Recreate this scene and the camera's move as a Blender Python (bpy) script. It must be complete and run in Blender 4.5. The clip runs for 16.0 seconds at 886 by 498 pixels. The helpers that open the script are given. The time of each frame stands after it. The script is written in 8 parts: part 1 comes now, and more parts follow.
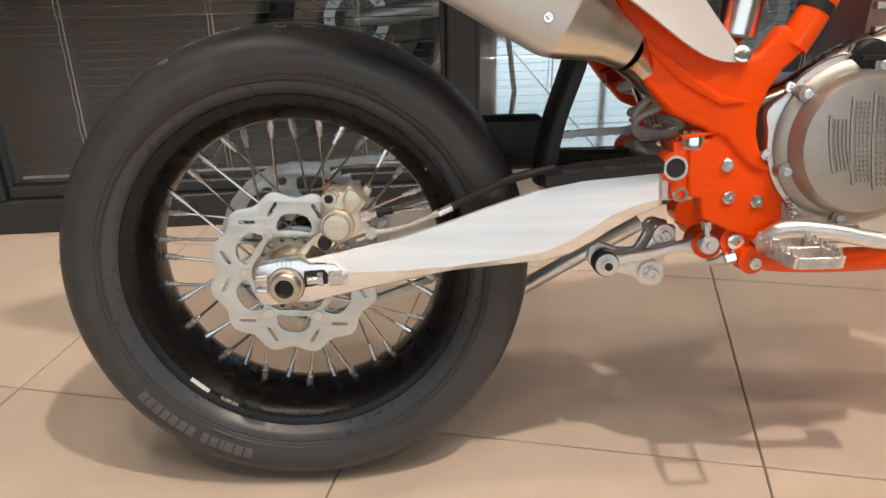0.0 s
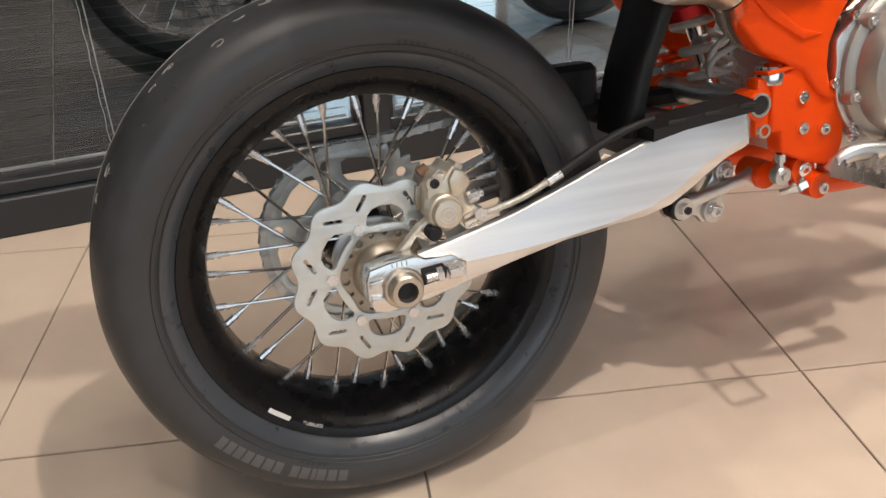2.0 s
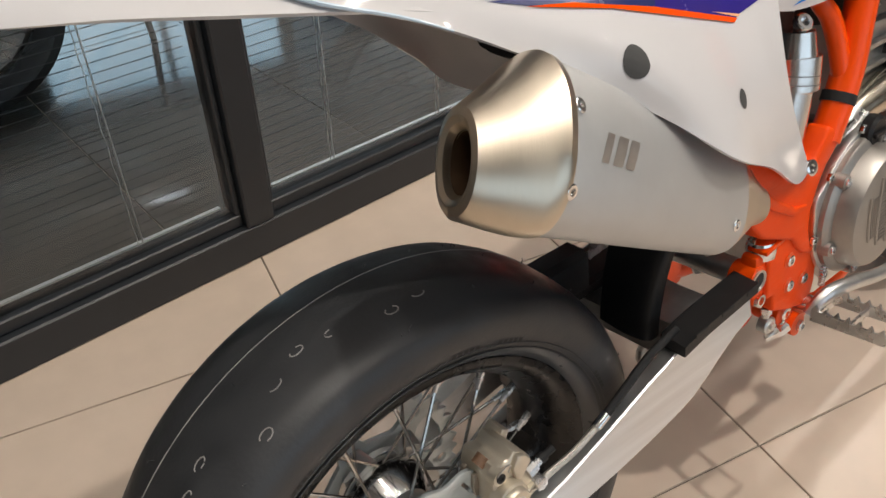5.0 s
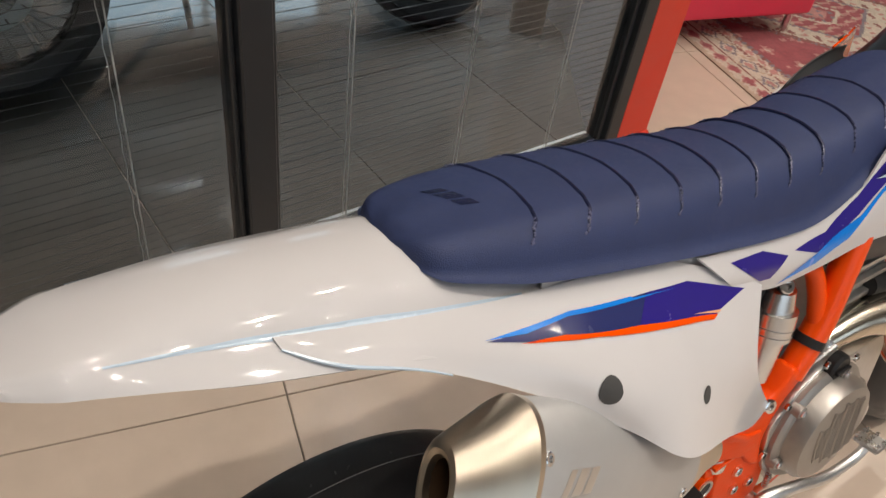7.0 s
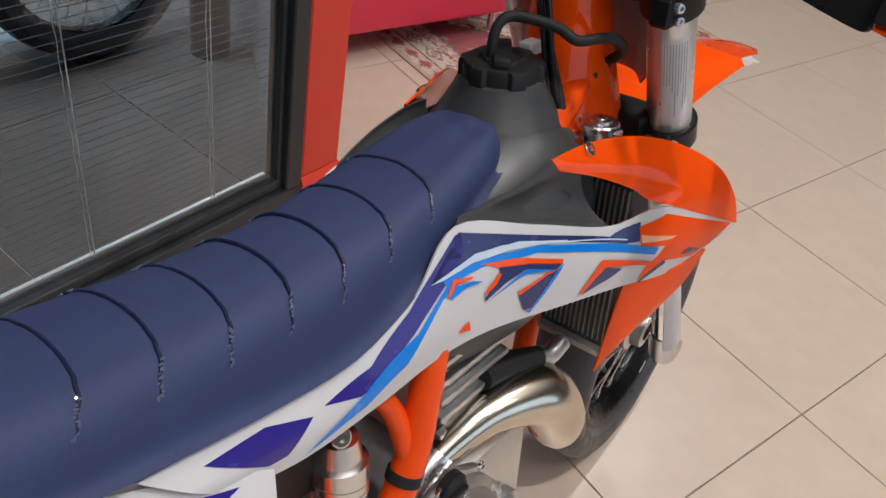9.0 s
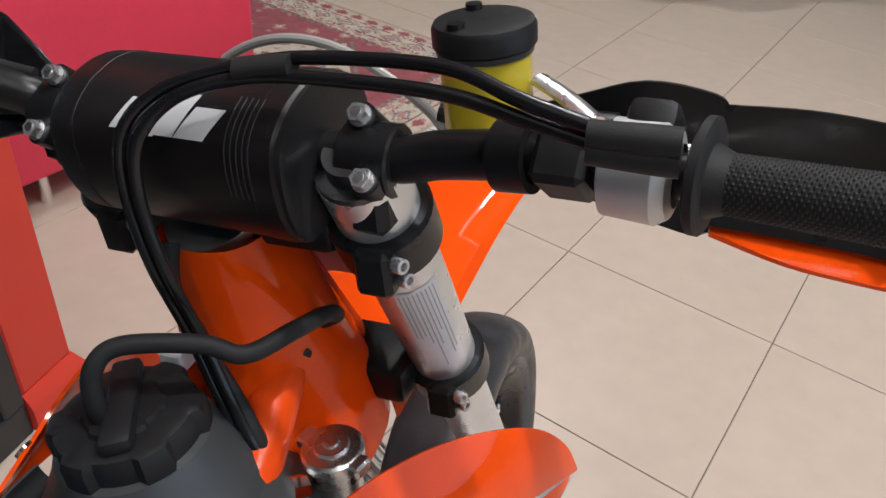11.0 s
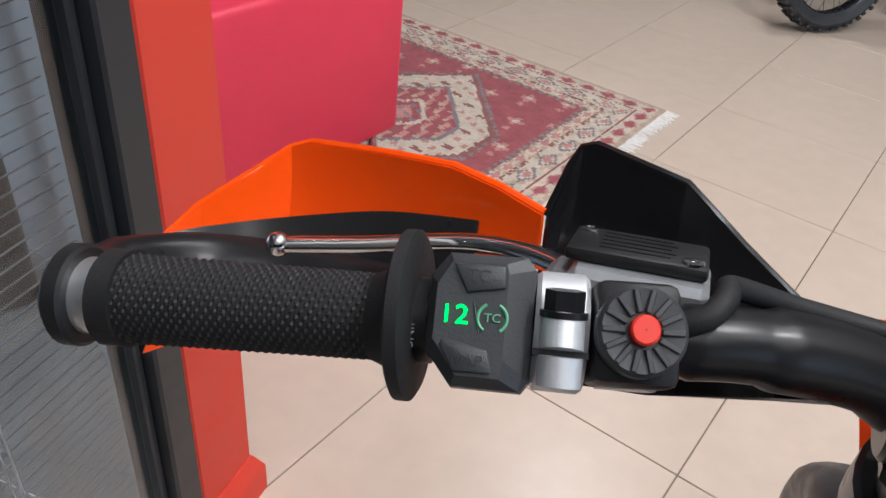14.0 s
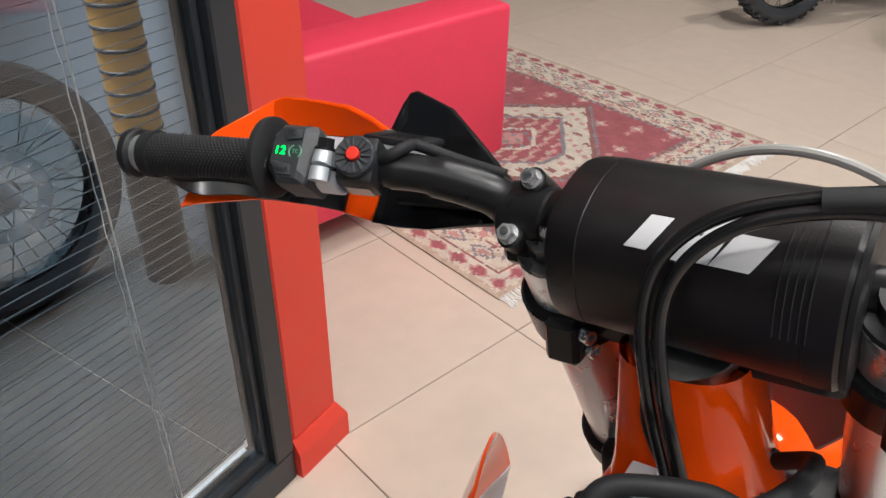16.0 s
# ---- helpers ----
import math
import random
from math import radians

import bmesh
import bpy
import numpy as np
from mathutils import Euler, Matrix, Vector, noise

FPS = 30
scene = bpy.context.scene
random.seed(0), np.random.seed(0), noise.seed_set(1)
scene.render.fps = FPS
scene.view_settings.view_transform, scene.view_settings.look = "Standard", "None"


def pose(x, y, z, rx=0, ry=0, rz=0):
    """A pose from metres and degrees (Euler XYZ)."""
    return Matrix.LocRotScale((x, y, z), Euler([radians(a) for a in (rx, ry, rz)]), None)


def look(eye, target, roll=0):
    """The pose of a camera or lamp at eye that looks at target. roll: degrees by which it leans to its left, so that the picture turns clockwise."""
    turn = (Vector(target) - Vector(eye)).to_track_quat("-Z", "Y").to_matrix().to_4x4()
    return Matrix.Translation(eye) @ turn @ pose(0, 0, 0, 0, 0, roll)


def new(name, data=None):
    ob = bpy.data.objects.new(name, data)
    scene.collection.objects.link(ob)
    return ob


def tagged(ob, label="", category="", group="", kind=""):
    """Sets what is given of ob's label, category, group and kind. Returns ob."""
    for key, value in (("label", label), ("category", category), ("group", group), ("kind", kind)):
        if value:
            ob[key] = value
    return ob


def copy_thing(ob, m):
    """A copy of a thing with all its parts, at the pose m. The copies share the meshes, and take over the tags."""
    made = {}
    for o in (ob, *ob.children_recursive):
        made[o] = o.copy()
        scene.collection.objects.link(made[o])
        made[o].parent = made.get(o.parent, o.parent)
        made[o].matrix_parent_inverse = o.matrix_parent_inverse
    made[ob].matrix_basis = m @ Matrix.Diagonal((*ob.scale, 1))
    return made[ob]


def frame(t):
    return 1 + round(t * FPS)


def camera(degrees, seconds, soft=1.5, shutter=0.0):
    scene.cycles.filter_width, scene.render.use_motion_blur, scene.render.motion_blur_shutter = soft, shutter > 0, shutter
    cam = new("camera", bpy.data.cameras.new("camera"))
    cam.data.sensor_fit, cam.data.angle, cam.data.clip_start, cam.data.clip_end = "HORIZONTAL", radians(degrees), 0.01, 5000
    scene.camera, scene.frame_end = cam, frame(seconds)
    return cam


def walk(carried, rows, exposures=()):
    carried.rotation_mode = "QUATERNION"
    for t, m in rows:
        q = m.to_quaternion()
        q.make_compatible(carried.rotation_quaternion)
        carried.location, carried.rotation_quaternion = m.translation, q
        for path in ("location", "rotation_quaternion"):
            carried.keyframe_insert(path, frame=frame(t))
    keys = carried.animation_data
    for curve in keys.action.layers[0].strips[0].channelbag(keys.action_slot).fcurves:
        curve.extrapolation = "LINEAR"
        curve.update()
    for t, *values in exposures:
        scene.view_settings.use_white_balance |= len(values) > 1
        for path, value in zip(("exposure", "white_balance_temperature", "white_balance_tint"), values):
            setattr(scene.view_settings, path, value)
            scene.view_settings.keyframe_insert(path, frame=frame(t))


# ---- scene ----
from mathutils import geometry

cam = camera(59.0, 16.0)
PATH = [
    (0, (-0.273, -0.954, 0.759), (-0.626, 0.828, -0.078), -1.1),
    (0.5, (-0.418, -0.987, 0.753), (-0.547, 0.814, -0.108), -1.6),
    (1, (-0.505, -0.967, 0.744), (-0.495, 0.817, -0.161), -2.0),
    (1.5, (-0.6, -0.913, 0.75), (-0.476, 0.841, -0.203), -1.7),
    (2, (-0.672, -0.866, 0.78), (-0.44, 0.848, -0.224), -1.1),
    (2.5, (-0.749, -0.825, 0.812), (-0.398, 0.832, -0.253), -0.9),
    (3, (-0.845, -0.797, 0.936), (-0.379, 0.792, -0.185), -1.0),
    (3.2, (-0.87, -0.794, 0.992), (-0.361, 0.784, -0.127), -1.0),
    (5.3, (-0.804, -0.465, 1.107), (-0.119, 0.921, -0.161), -0.7),
    (5.5, (-0.791, -0.445, 1.14), (-0.138, 0.933, -0.153), -1.0),
    (6, (-0.812, -0.428, 1.218), (-0.21, 0.948, -0.103), -0.8),
    (6.5, (-0.836, -0.425, 1.296), (-0.279, 0.958, -0.037), 0.2),
    (7, (-0.791, -0.395, 1.336), (-0.127, 0.943, 0.005), 9.1),
    (7.5, (-0.75, -0.388, 1.36), (0.164, 0.821, 0.055), 20.4),
    (8, (-0.687, -0.355, 1.364), (0.39, 0.752, 0.093), 22.0),
    (8.2, (-0.601, -0.342, 1.383), (0.375, 0.777, 0.043), 17.8),
    (8.5, (-0.545, -0.308, 1.361), (0.549, 0.779, 0.088), 17.8),
    (9, (-0.374, -0.294, 1.347), (0.699, 0.807, 0.068), 12.6),
    (9.5, (-0.232, -0.283, 1.345), (0.868, 0.798, 0.072), 9.1),
    (10, (-0.127, -0.22, 1.35), (1.061, 0.794, 0.102), 7.0),
    (10.2, (-0.088, -0.179, 1.357), (1.141, 0.802, 0.121), 6.3),
    (12.3, (0.106, 0.124, 1.31), (1.57, 0.818, 0.137), 7.7),
    (12.5, (0.103, 0.158, 1.304), (1.527, 0.914, 0.121), 7.7),
    (13, (0.104, 0.259, 1.288), (1.438, 1.15, 0.093), 7.7),
    (13.5, (0.076, 0.376, 1.265), (1.384, 1.338, 0.098), 6.4),
    (14, (0.035, 0.464, 1.266), (1.386, 1.35, 0.087), 6.4),
    (14.5, (0.02, 0.476, 1.268), (1.393, 1.296, 0.068), 7.4),
    (15, (-0.005, 0.447, 1.284), (1.364, 1.27, 0.081), 7.6),
    (15.5, (-0.054, 0.337, 1.325), (1.226, 1.338, 0.159), 5.0),
    (16, (-0.046, 0.136, 1.347), (1.074, 1.363, 0.235), 1.0),
]
walk(cam, [(t, look(e, g, r)) for t, e, g, r in PATH],
     [(0.0, 0.30, 7200, 14), (1.5, 0.28, 7000, 13), (3.0, 0.33, 6300, 12), (5.5, -0.10, 6600, 10), (6.5, -0.14, 6700, 11), (7.5, -0.16, 6700, 12), (9.0, -0.16, 6050, 12), (10.0, -0.17, 5800, 11), (12.5, 0.34, 5800, 9), (13.0, 0.42, 5800, 9), (13.5, 0.30, 5750, 10), (14.0, 0.22, 5700, 10), (15.0, 0.20, 5700, 9), (16.0, 0.35, 5900, 9)])

# ---- light ----
world = bpy.data.worlds.new("showroom_world")
scene.world = world
world.use_nodes = True
world.node_tree.nodes["Background"].inputs[0].default_value = (1.0, 0.96, 0.91, 1)
world.node_tree.nodes["Background"].inputs[1].default_value = 0.02


def spot(x, y, z, power, size=0.12, colour=(1.0, 0.92, 0.82)):
    d = bpy.data.lights.new("downlight_lamp", "AREA")
    d.shape, d.size, d.energy, d.color = "DISK", size, power, colour
    ob = new("downlight_lamp", d)
    ob.matrix_world = pose(x, y, z)
    return ob


CEIL = 4.5
SPOTS = [(0.92, -0.97, 84), (2.1, -0.5, 13), (-1.7, -0.6, 20), (0.4, -2.4, 16), (-1.4, -2.5, 15), (2.4, 1.2, 38), (3.6, -1.2, 10), (4.2, 1.8, 46), (2.2, -2.8, 13), (-0.5, -1.7, 12), (1.1, -1.7, 7), (1.2, 0.35, 13), (-0.9, 0.25, 8)]
for sx, sy, sp in SPOTS:
    spot(sx, sy, CEIL - 0.03, sp)
# Broad soft fill added under the ceiling; no panel hangs there.
d = bpy.data.lights.new("ceiling_fill", "AREA")
d.shape, d.size, d.size_y, d.energy, d.color = "RECTANGLE", 5.0, 3.0, 9, (1.0, 0.97, 0.93)
new("ceiling_fill", d).matrix_world = pose(2.0, -1.0, CEIL - 0.02)
# Fill light added to brighten the back room; it has no fixture.
d = bpy.data.lights.new("back_room_fill", "AREA")
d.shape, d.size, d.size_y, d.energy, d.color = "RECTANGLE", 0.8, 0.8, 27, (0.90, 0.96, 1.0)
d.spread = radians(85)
new("back_room_fill", d).matrix_world = pose(0.05, 2.40, 2.7)
d = bpy.data.lights.new("window_daylight", "AREA")
d.shape, d.size, d.size_y, d.energy, d.color = "RECTANGLE", 6.8, 2.3, 62, (0.72, 0.87, 1.0)
new("window_daylight", d).matrix_world = pose(1.0, -5.06, 1.9, 90, 0, 0)


# ---- materials ----
def nodes_of(m):
    m.use_nodes = True
    return m.node_tree.nodes, m.node_tree.links, m.node_tree.nodes["Principled BSDF"]


def mat(name, colour, rough=0.5, metal=0.0, vary=0.12, scale=40.0, bump=0.02, bscale=200.0, coat=0.0, spec=0.5, stretch=(1, 1, 1), rvary=0.12):
    """A plain surface with colour and roughness that vary at two scales and a fine relief."""
    m = bpy.data.materials.new(name)
    n, l, p = nodes_of(m)
    tc = n.new("ShaderNodeTexCoord")
    mp = n.new("ShaderNodeMapping")
    mp.inputs["Scale"].default_value = stretch
    l.new(tc.outputs["Object"], mp.inputs[0])
    a, b = n.new("ShaderNodeTexNoise"), n.new("ShaderNodeTexNoise")
    a.inputs["Scale"].default_value, a.inputs["Detail"].default_value = scale * 0.15, 4
    b.inputs["Scale"].default_value, b.inputs["Detail"].default_value = scale, 3
    l.new(mp.outputs[0], a.inputs["Vector"])
    l.new(mp.outputs[0], b.inputs["Vector"])
    add = n.new("ShaderNodeMath")
    add.operation = "ADD"
    l.new(a.outputs[0], add.inputs[0])
    l.new(b.outputs[0], add.inputs[1])
    ramp = n.new("ShaderNodeMapRange")
    ramp.inputs[1].default_value, ramp.inputs[2].default_value = 0.6, 1.4
    ramp.inputs[3].default_value, ramp.inputs[4].default_value = 1 - vary, 1 + vary
    l.new(add.outputs[0], ramp.inputs[0])
    mul = n.new("ShaderNodeVectorMath")
    mul.operation = "SCALE"
    mul.inputs[0].default_value = colour
    l.new(ramp.outputs[0], mul.inputs["Scale"])
    l.new(mul.outputs[0], p.inputs["Base Color"])
    rr = n.new("ShaderNodeMapRange")
    rr.inputs[1].default_value, rr.inputs[2].default_value = 0.3, 0.7
    rr.inputs[3].default_value, rr.inputs[4].default_value = max(0.02, rough * (1 - rvary)), min(1, rough * (1 + rvary))
    l.new(b.outputs[0], rr.inputs[0])
    l.new(rr.outputs[0], p.inputs["Roughness"])
    p.inputs["Metallic"].default_value = metal
    p.inputs["Specular IOR Level"].default_value = spec
    p.inputs["Coat Weight"].default_value = coat
    p.inputs["Coat Roughness"].default_value = 0.06
    if bump:
        c = n.new("ShaderNodeTexNoise")
        c.inputs["Scale"].default_value, c.inputs["Detail"].default_value = bscale, 3
        l.new(mp.outputs[0], c.inputs["Vector"])
        bp = n.new("ShaderNodeBump")
        bp.inputs["Strength"].default_value, bp.inputs["Distance"].default_value = min(1, bump * 8), 0.0006
        l.new(c.outputs[0], bp.inputs["Height"])
        l.new(bp.outputs[0], p.inputs["Normal"])
    return m


def glass_mat(name, colour, rough=0.0, ior=1.45, alpha=None):
    m = bpy.data.materials.new(name)
    n, l, p = nodes_of(m)
    p.inputs["Base Color"].default_value = (*colour, 1)
    p.inputs["Roughness"].default_value, p.inputs["IOR"].default_value = rough, ior
    p.inputs["Transmission Weight"].default_value = 1.0
    return m


def glow_mat(name, colour, strength):
    m = bpy.data.materials.new(name)
    n, l, p = nodes_of(m)
    p.inputs["Base Color"].default_value = (*colour, 1)
    p.inputs["Emission Color"].default_value = (*colour, 1)
    p.inputs["Emission Strength"].default_value = strength
    return m


M_TILE = mat("beige_porcelain", (0.588, 0.482, 0.394), 0.31, vary=0.07, scale=14, bump=0.003, bscale=300, rvary=0.06)
M_GROUT = mat("grey_grout", (0.22, 0.19, 0.155), 0.9, vary=0.2)
M_TILE2 = mat("grey_room_tile", (0.105, 0.098, 0.088), 0.08, vary=0.08, scale=14, coat=0.8, spec=0.9)
M_WHITEWALL = mat("painted_plaster", (0.30, 0.29, 0.28), 0.7, vary=0.04, bump=0.02)
M_PARTITION = mat("blue_grey_partition", (0.27, 0.29, 0.31), 0.5, vary=0.06, scale=6, bump=0.01)
M_DARKWALL = mat("dark_plaster", (0.10, 0.10, 0.10), 0.7, vary=0.08)
M_ALU_DARK = mat("anthracite_frame", (0.022, 0.026, 0.031), 0.38, vary=0.1, bump=0.01, bscale=500)
# Black for trim and for the shade inside bores, slots and gaps.
M_DEEPBLACK = mat("black_trim_and_hole_shade", (0.01, 0.01, 0.011), 0.6)
M_PANE = glass_mat("window_glass", (0.80, 0.85, 0.88), 0.0, 1.5)
M_CORD = mat("white_cord", (0.82, 0.81, 0.78), 0.8)
M_SLAT = mat("blind_slat_grey", (0.075, 0.078, 0.08), 0.5, metal=0.0)
M_REDPAINT = mat("red_orange_paint", (0.72, 0.055, 0.03), 0.55, vary=0.05, scale=20, bump=0.02)
M_SOFA = mat("red_leatherette", (0.75, 0.04, 0.085), 0.5, vary=0.06, scale=60, bump=0.03, bscale=900)
M_STEEL = mat("brushed_steel", (0.70, 0.70, 0.70), 0.28, 1.0, vary=0.1, scale=60, bump=0.03, bscale=400)
M_CHROME = mat("polished_steel", (0.83, 0.83, 0.83), 0.12, 1.0, vary=0.06, bump=0)
M_ALU = mat("cast_aluminium", (0.69, 0.695, 0.69), 0.36, 1.0, vary=0.1, scale=90, bump=0.03, bscale=700)
M_BRUSHED = mat("brushed_aluminium", (0.85, 0.86, 0.87), 0.45, 1.0, vary=0.12, scale=60, bump=0.04, bscale=350, stretch=(0.05, 1, 1.6))
M_SANDBLAST = mat("sandblasted_aluminium", (0.56, 0.565, 0.565), 0.5, 0.7, vary=0.05, scale=120, bump=0.02, bscale=1500)
M_TITAN = mat("heat_tinted_steel", (0.62, 0.55, 0.45), 0.34, 1.0, vary=0.1, scale=40, bump=0.02, bscale=300, stretch=(1, 1, 0.2))
M_HEADER = mat("gold_tinted_steel", (0.70, 0.635, 0.53), 0.19, 1.0, vary=0.16, scale=14, bump=0.01, bscale=300)
M_BRONZE = mat("magnesium_cover", (0.38, 0.36, 0.335), 0.42, 0.8, vary=0.08, scale=90, bump=0.03, bscale=900)
M_ORANGE = mat("orange_powder_coat", (0.85, 0.074, 0.001), 0.32, vary=0.05, scale=30, bump=0.03, bscale=260, coat=0.15, spec=0.28)
M_GRIPOR = mat("orange_grip_coat", (0.86, 0.070, 0.001), 0.45, vary=0.06, scale=30, bump=0.16, bscale=170, stretch=(0.35, 1, 1.5), spec=0.22)
M_SPOKE = mat("stainless_wire", (0.60, 0.59, 0.575), 0.2, 1.0, vary=0.03, bump=0)
M_BEAD = mat("bead_rubber_with_sheen", (0.050, 0.058, 0.070), 0.30, vary=0.12, scale=50, bump=0.02, bscale=300)
M_ORANGEP = mat("orange_plastic", (0.88, 0.078, 0.001), 0.055, vary=0.04, scale=30, bump=0.002, bscale=300, coat=0.0, spec=0.30)
M_WHITEP = mat("white_plastic", (0.60, 0.59, 0.60), 0.06, vary=0.03, scale=12, bump=0.001, bscale=120, coat=0.0, rvary=0.3)
M_TYRE = mat("tyre_rubber", (0.039, 0.041, 0.045), 0.42, vary=0.22, scale=30, bump=0.05, bscale=250, rvary=0.3)
M_RIM = mat("black_anodised_rim", (0.006, 0.006, 0.007), 0.28, vary=0.1, bump=0.01, spec=0.3)
M_BLACKP = mat("black_plastic", (0.014, 0.014, 0.015), 0.45, vary=0.15, scale=60, bump=0.03, bscale=600, spec=0.3)
M_BLACKG = mat("black_gloss_paint", (0.012, 0.012, 0.013), 0.3, vary=0.12, bump=0.015, bscale=300, spec=0.3)
M_TANK = mat("dark_grey_tank_plastic", (0.052, 0.055, 0.058), 0.36, vary=0.12, scale=30, bump=0.02, bscale=500)
M_RUBBER = mat("black_rubber", (0.016, 0.016, 0.017), 0.62, vary=0.15, scale=80, bump=0.04, bscale=800, spec=0.3)
M_SEAT = mat("navy_seat_vinyl", (0.029, 0.043, 0.114), 0.58, vary=0.14, scale=180, bump=0.20, bscale=900, spec=0.32)
M_NAVY = mat("navy_decal", (0.022, 0.03, 0.13), 0.25, vary=0.03, bump=0, coat=0.3)
M_PURPLE = mat("violet_blue_decal", (0.024, 0.014, 0.21), 0.25, vary=0.03, bump=0, coat=0.3)
M_SKY = mat("bright_blue_decal", (0.0, 0.20, 0.72), 0.25, vary=0.03, bump=0, coat=0.3)
M_PALE = mat("pale_blue_print_and_shade", (0.50, 0.62, 0.74), 0.25, vary=0.03, bump=0, coat=0.3)
M_GREYLOGO = mat("silver_print", (0.62, 0.62, 0.63), 0.4, vary=0.05, bump=0)
M_TEXT = mat("white_print", (0.8, 0.8, 0.8), 0.5, vary=0.02, bump=0)
M_MARK = mat("grey_tyre_print", (0.105, 0.105, 0.108), 0.6, vary=0.15, bump=0)
M_RADIATOR = mat("radiator_fins", (0.05, 0.05, 0.05), 0.5, 0.5, vary=0.2)
M_GOLD = mat("worn_bronze_anodising", (0.56, 0.50, 0.42), 0.33, 0.95, vary=0.15, scale=80)
M_SPRING = mat("grey_shock_steel", (0.33, 0.32, 0.31), 0.35, 0.9)
M_YELLOW = mat("yellow_brake_fluid", (0.62, 0.50, 0.03), 0.18, vary=0.06, bump=0)
M_GREYP = mat("dark_grey_plastic", (0.035, 0.038, 0.042), 0.45, vary=0.12, bump=0.03, bscale=700)
M_REDBTN = mat("red_button", (0.75, 0.03, 0.012), 0.4, vary=0.04, bump=0)
M_GREEN = glow_mat("green_led", (0.01, 1.0, 0.07), 2.2)
M_DAYLIGHT = glow_mat("daylight_outside", (0.60, 0.83, 0.97), 1.7)
M_LAMPGLOW = glow_mat("lamp_glow", (1.0, 0.87, 0.72), 6.0)
M_CLEARHOSE = mat("clear_grey_hose", (0.35, 0.34, 0.32), 0.3, vary=0.05, bump=0)
M_BOLT = mat("bright_zinc_bolt", (0.74, 0.74, 0.75), 0.26, 0.85, vary=0.06, bump=0)
M_MASTER = mat("silver_lacquered_casting", (0.62, 0.64, 0.67), 0.4, 0.5, vary=0.06, scale=80, bump=0.02, bscale=600)
M_PAPER = mat("white_label_film", (0.78, 0.79, 0.81), 0.4, vary=0.03, bump=0)


# ---- mesh helpers ----
def smooth_mesh(bm, angle=35):
    bm.normal_update()
    lim = radians(angle)
    for f in bm.faces:
        f.smooth = True
    for e in bm.edges:
        if len(e.link_faces) == 2 and e.calc_face_angle(0) > lim:
            e.smooth = False


def mesh_of(name, bm, material, angle=35, recalc=True):
    if recalc:
        bmesh.ops.recalc_face_normals(bm, faces=bm.faces[:])
    smooth_mesh(bm, angle)
    me = bpy.data.meshes.new(name)
    bm.to_mesh(me)
    bm.free()
    for m in (material if isinstance(material, (list, tuple)) else [material]):
        me.materials.append(m)
    return me


def part(name, bm, material, parent=None, label="", m=None, angle=35, recalc=True):
    me = bm if isinstance(bm, bpy.types.Mesh) else mesh_of(name, bm, material, angle, recalc)
    ob = new(name, me)
    if parent is not None:
        ob.parent = parent
    if m is not None:
        ob.matrix_basis = m
    if label:
        tagged(ob, label)
    return ob


def thing(name, label, category, m=None, group="", kind=""):
    e = new(name)
    e.empty_display_size = 0.1
    if m is not None:
        e.matrix_world = m
    return tagged(e, label, category, group, kind)


def box(bm, x0, x1, y0, y1, z0, z1, bevel=0.0, m=None, seg=1):
    r = bmesh.ops.create_cube(bm, size=1)
    vs = r["verts"]
    t = Matrix.Translation(((x0 + x1) / 2, (y0 + y1) / 2, (z0 + z1) / 2)) @ Matrix.Diagonal((x1 - x0, y1 - y0, z1 - z0, 1))
    bmesh.ops.transform(bm, matrix=t, verts=vs)
    if bevel:
        es = list({e for v in vs for e in v.link_edges})
        r2 = bmesh.ops.bevel(bm, geom=es, offset=bevel, segments=seg, affect="EDGES", profile=0.5)
        vs = list({v for f in r2["faces"] for v in f.verts} | {v for v in vs if v.is_valid})
    if m is not None:
        bmesh.ops.transform(bm, matrix=m, verts=vs)
    return bm


def bbox(*a, **k):
    return box(bmesh.new(), *a, **k)


def curve(pts, n=6, closed=False):
    """Points on a smooth curve through pts."""
    P = [Vector(p) for p in pts]
    out = []
    N = len(P)
    for i in range(N if closed else N - 1):
        if closed:
            p0, p1, p2, p3 = P[i - 1], P[i], P[(i + 1) % N], P[(i + 2) % N]
        else:
            p0, p1, p2, p3 = P[max(i - 1, 0)], P[i], P[i + 1], P[min(i + 2, N - 1)]
        for k in range(n):
            t = k / n
            out.append(0.5 * ((2 * p1) + (p2 - p0) * t + (2 * p0 - 5 * p1 + 4 * p2 - p3) * t * t + (3 * p1 - p0 - 3 * p2 + p3) * t ** 3))
    if not closed:
        out.append(P[-1])
    return out


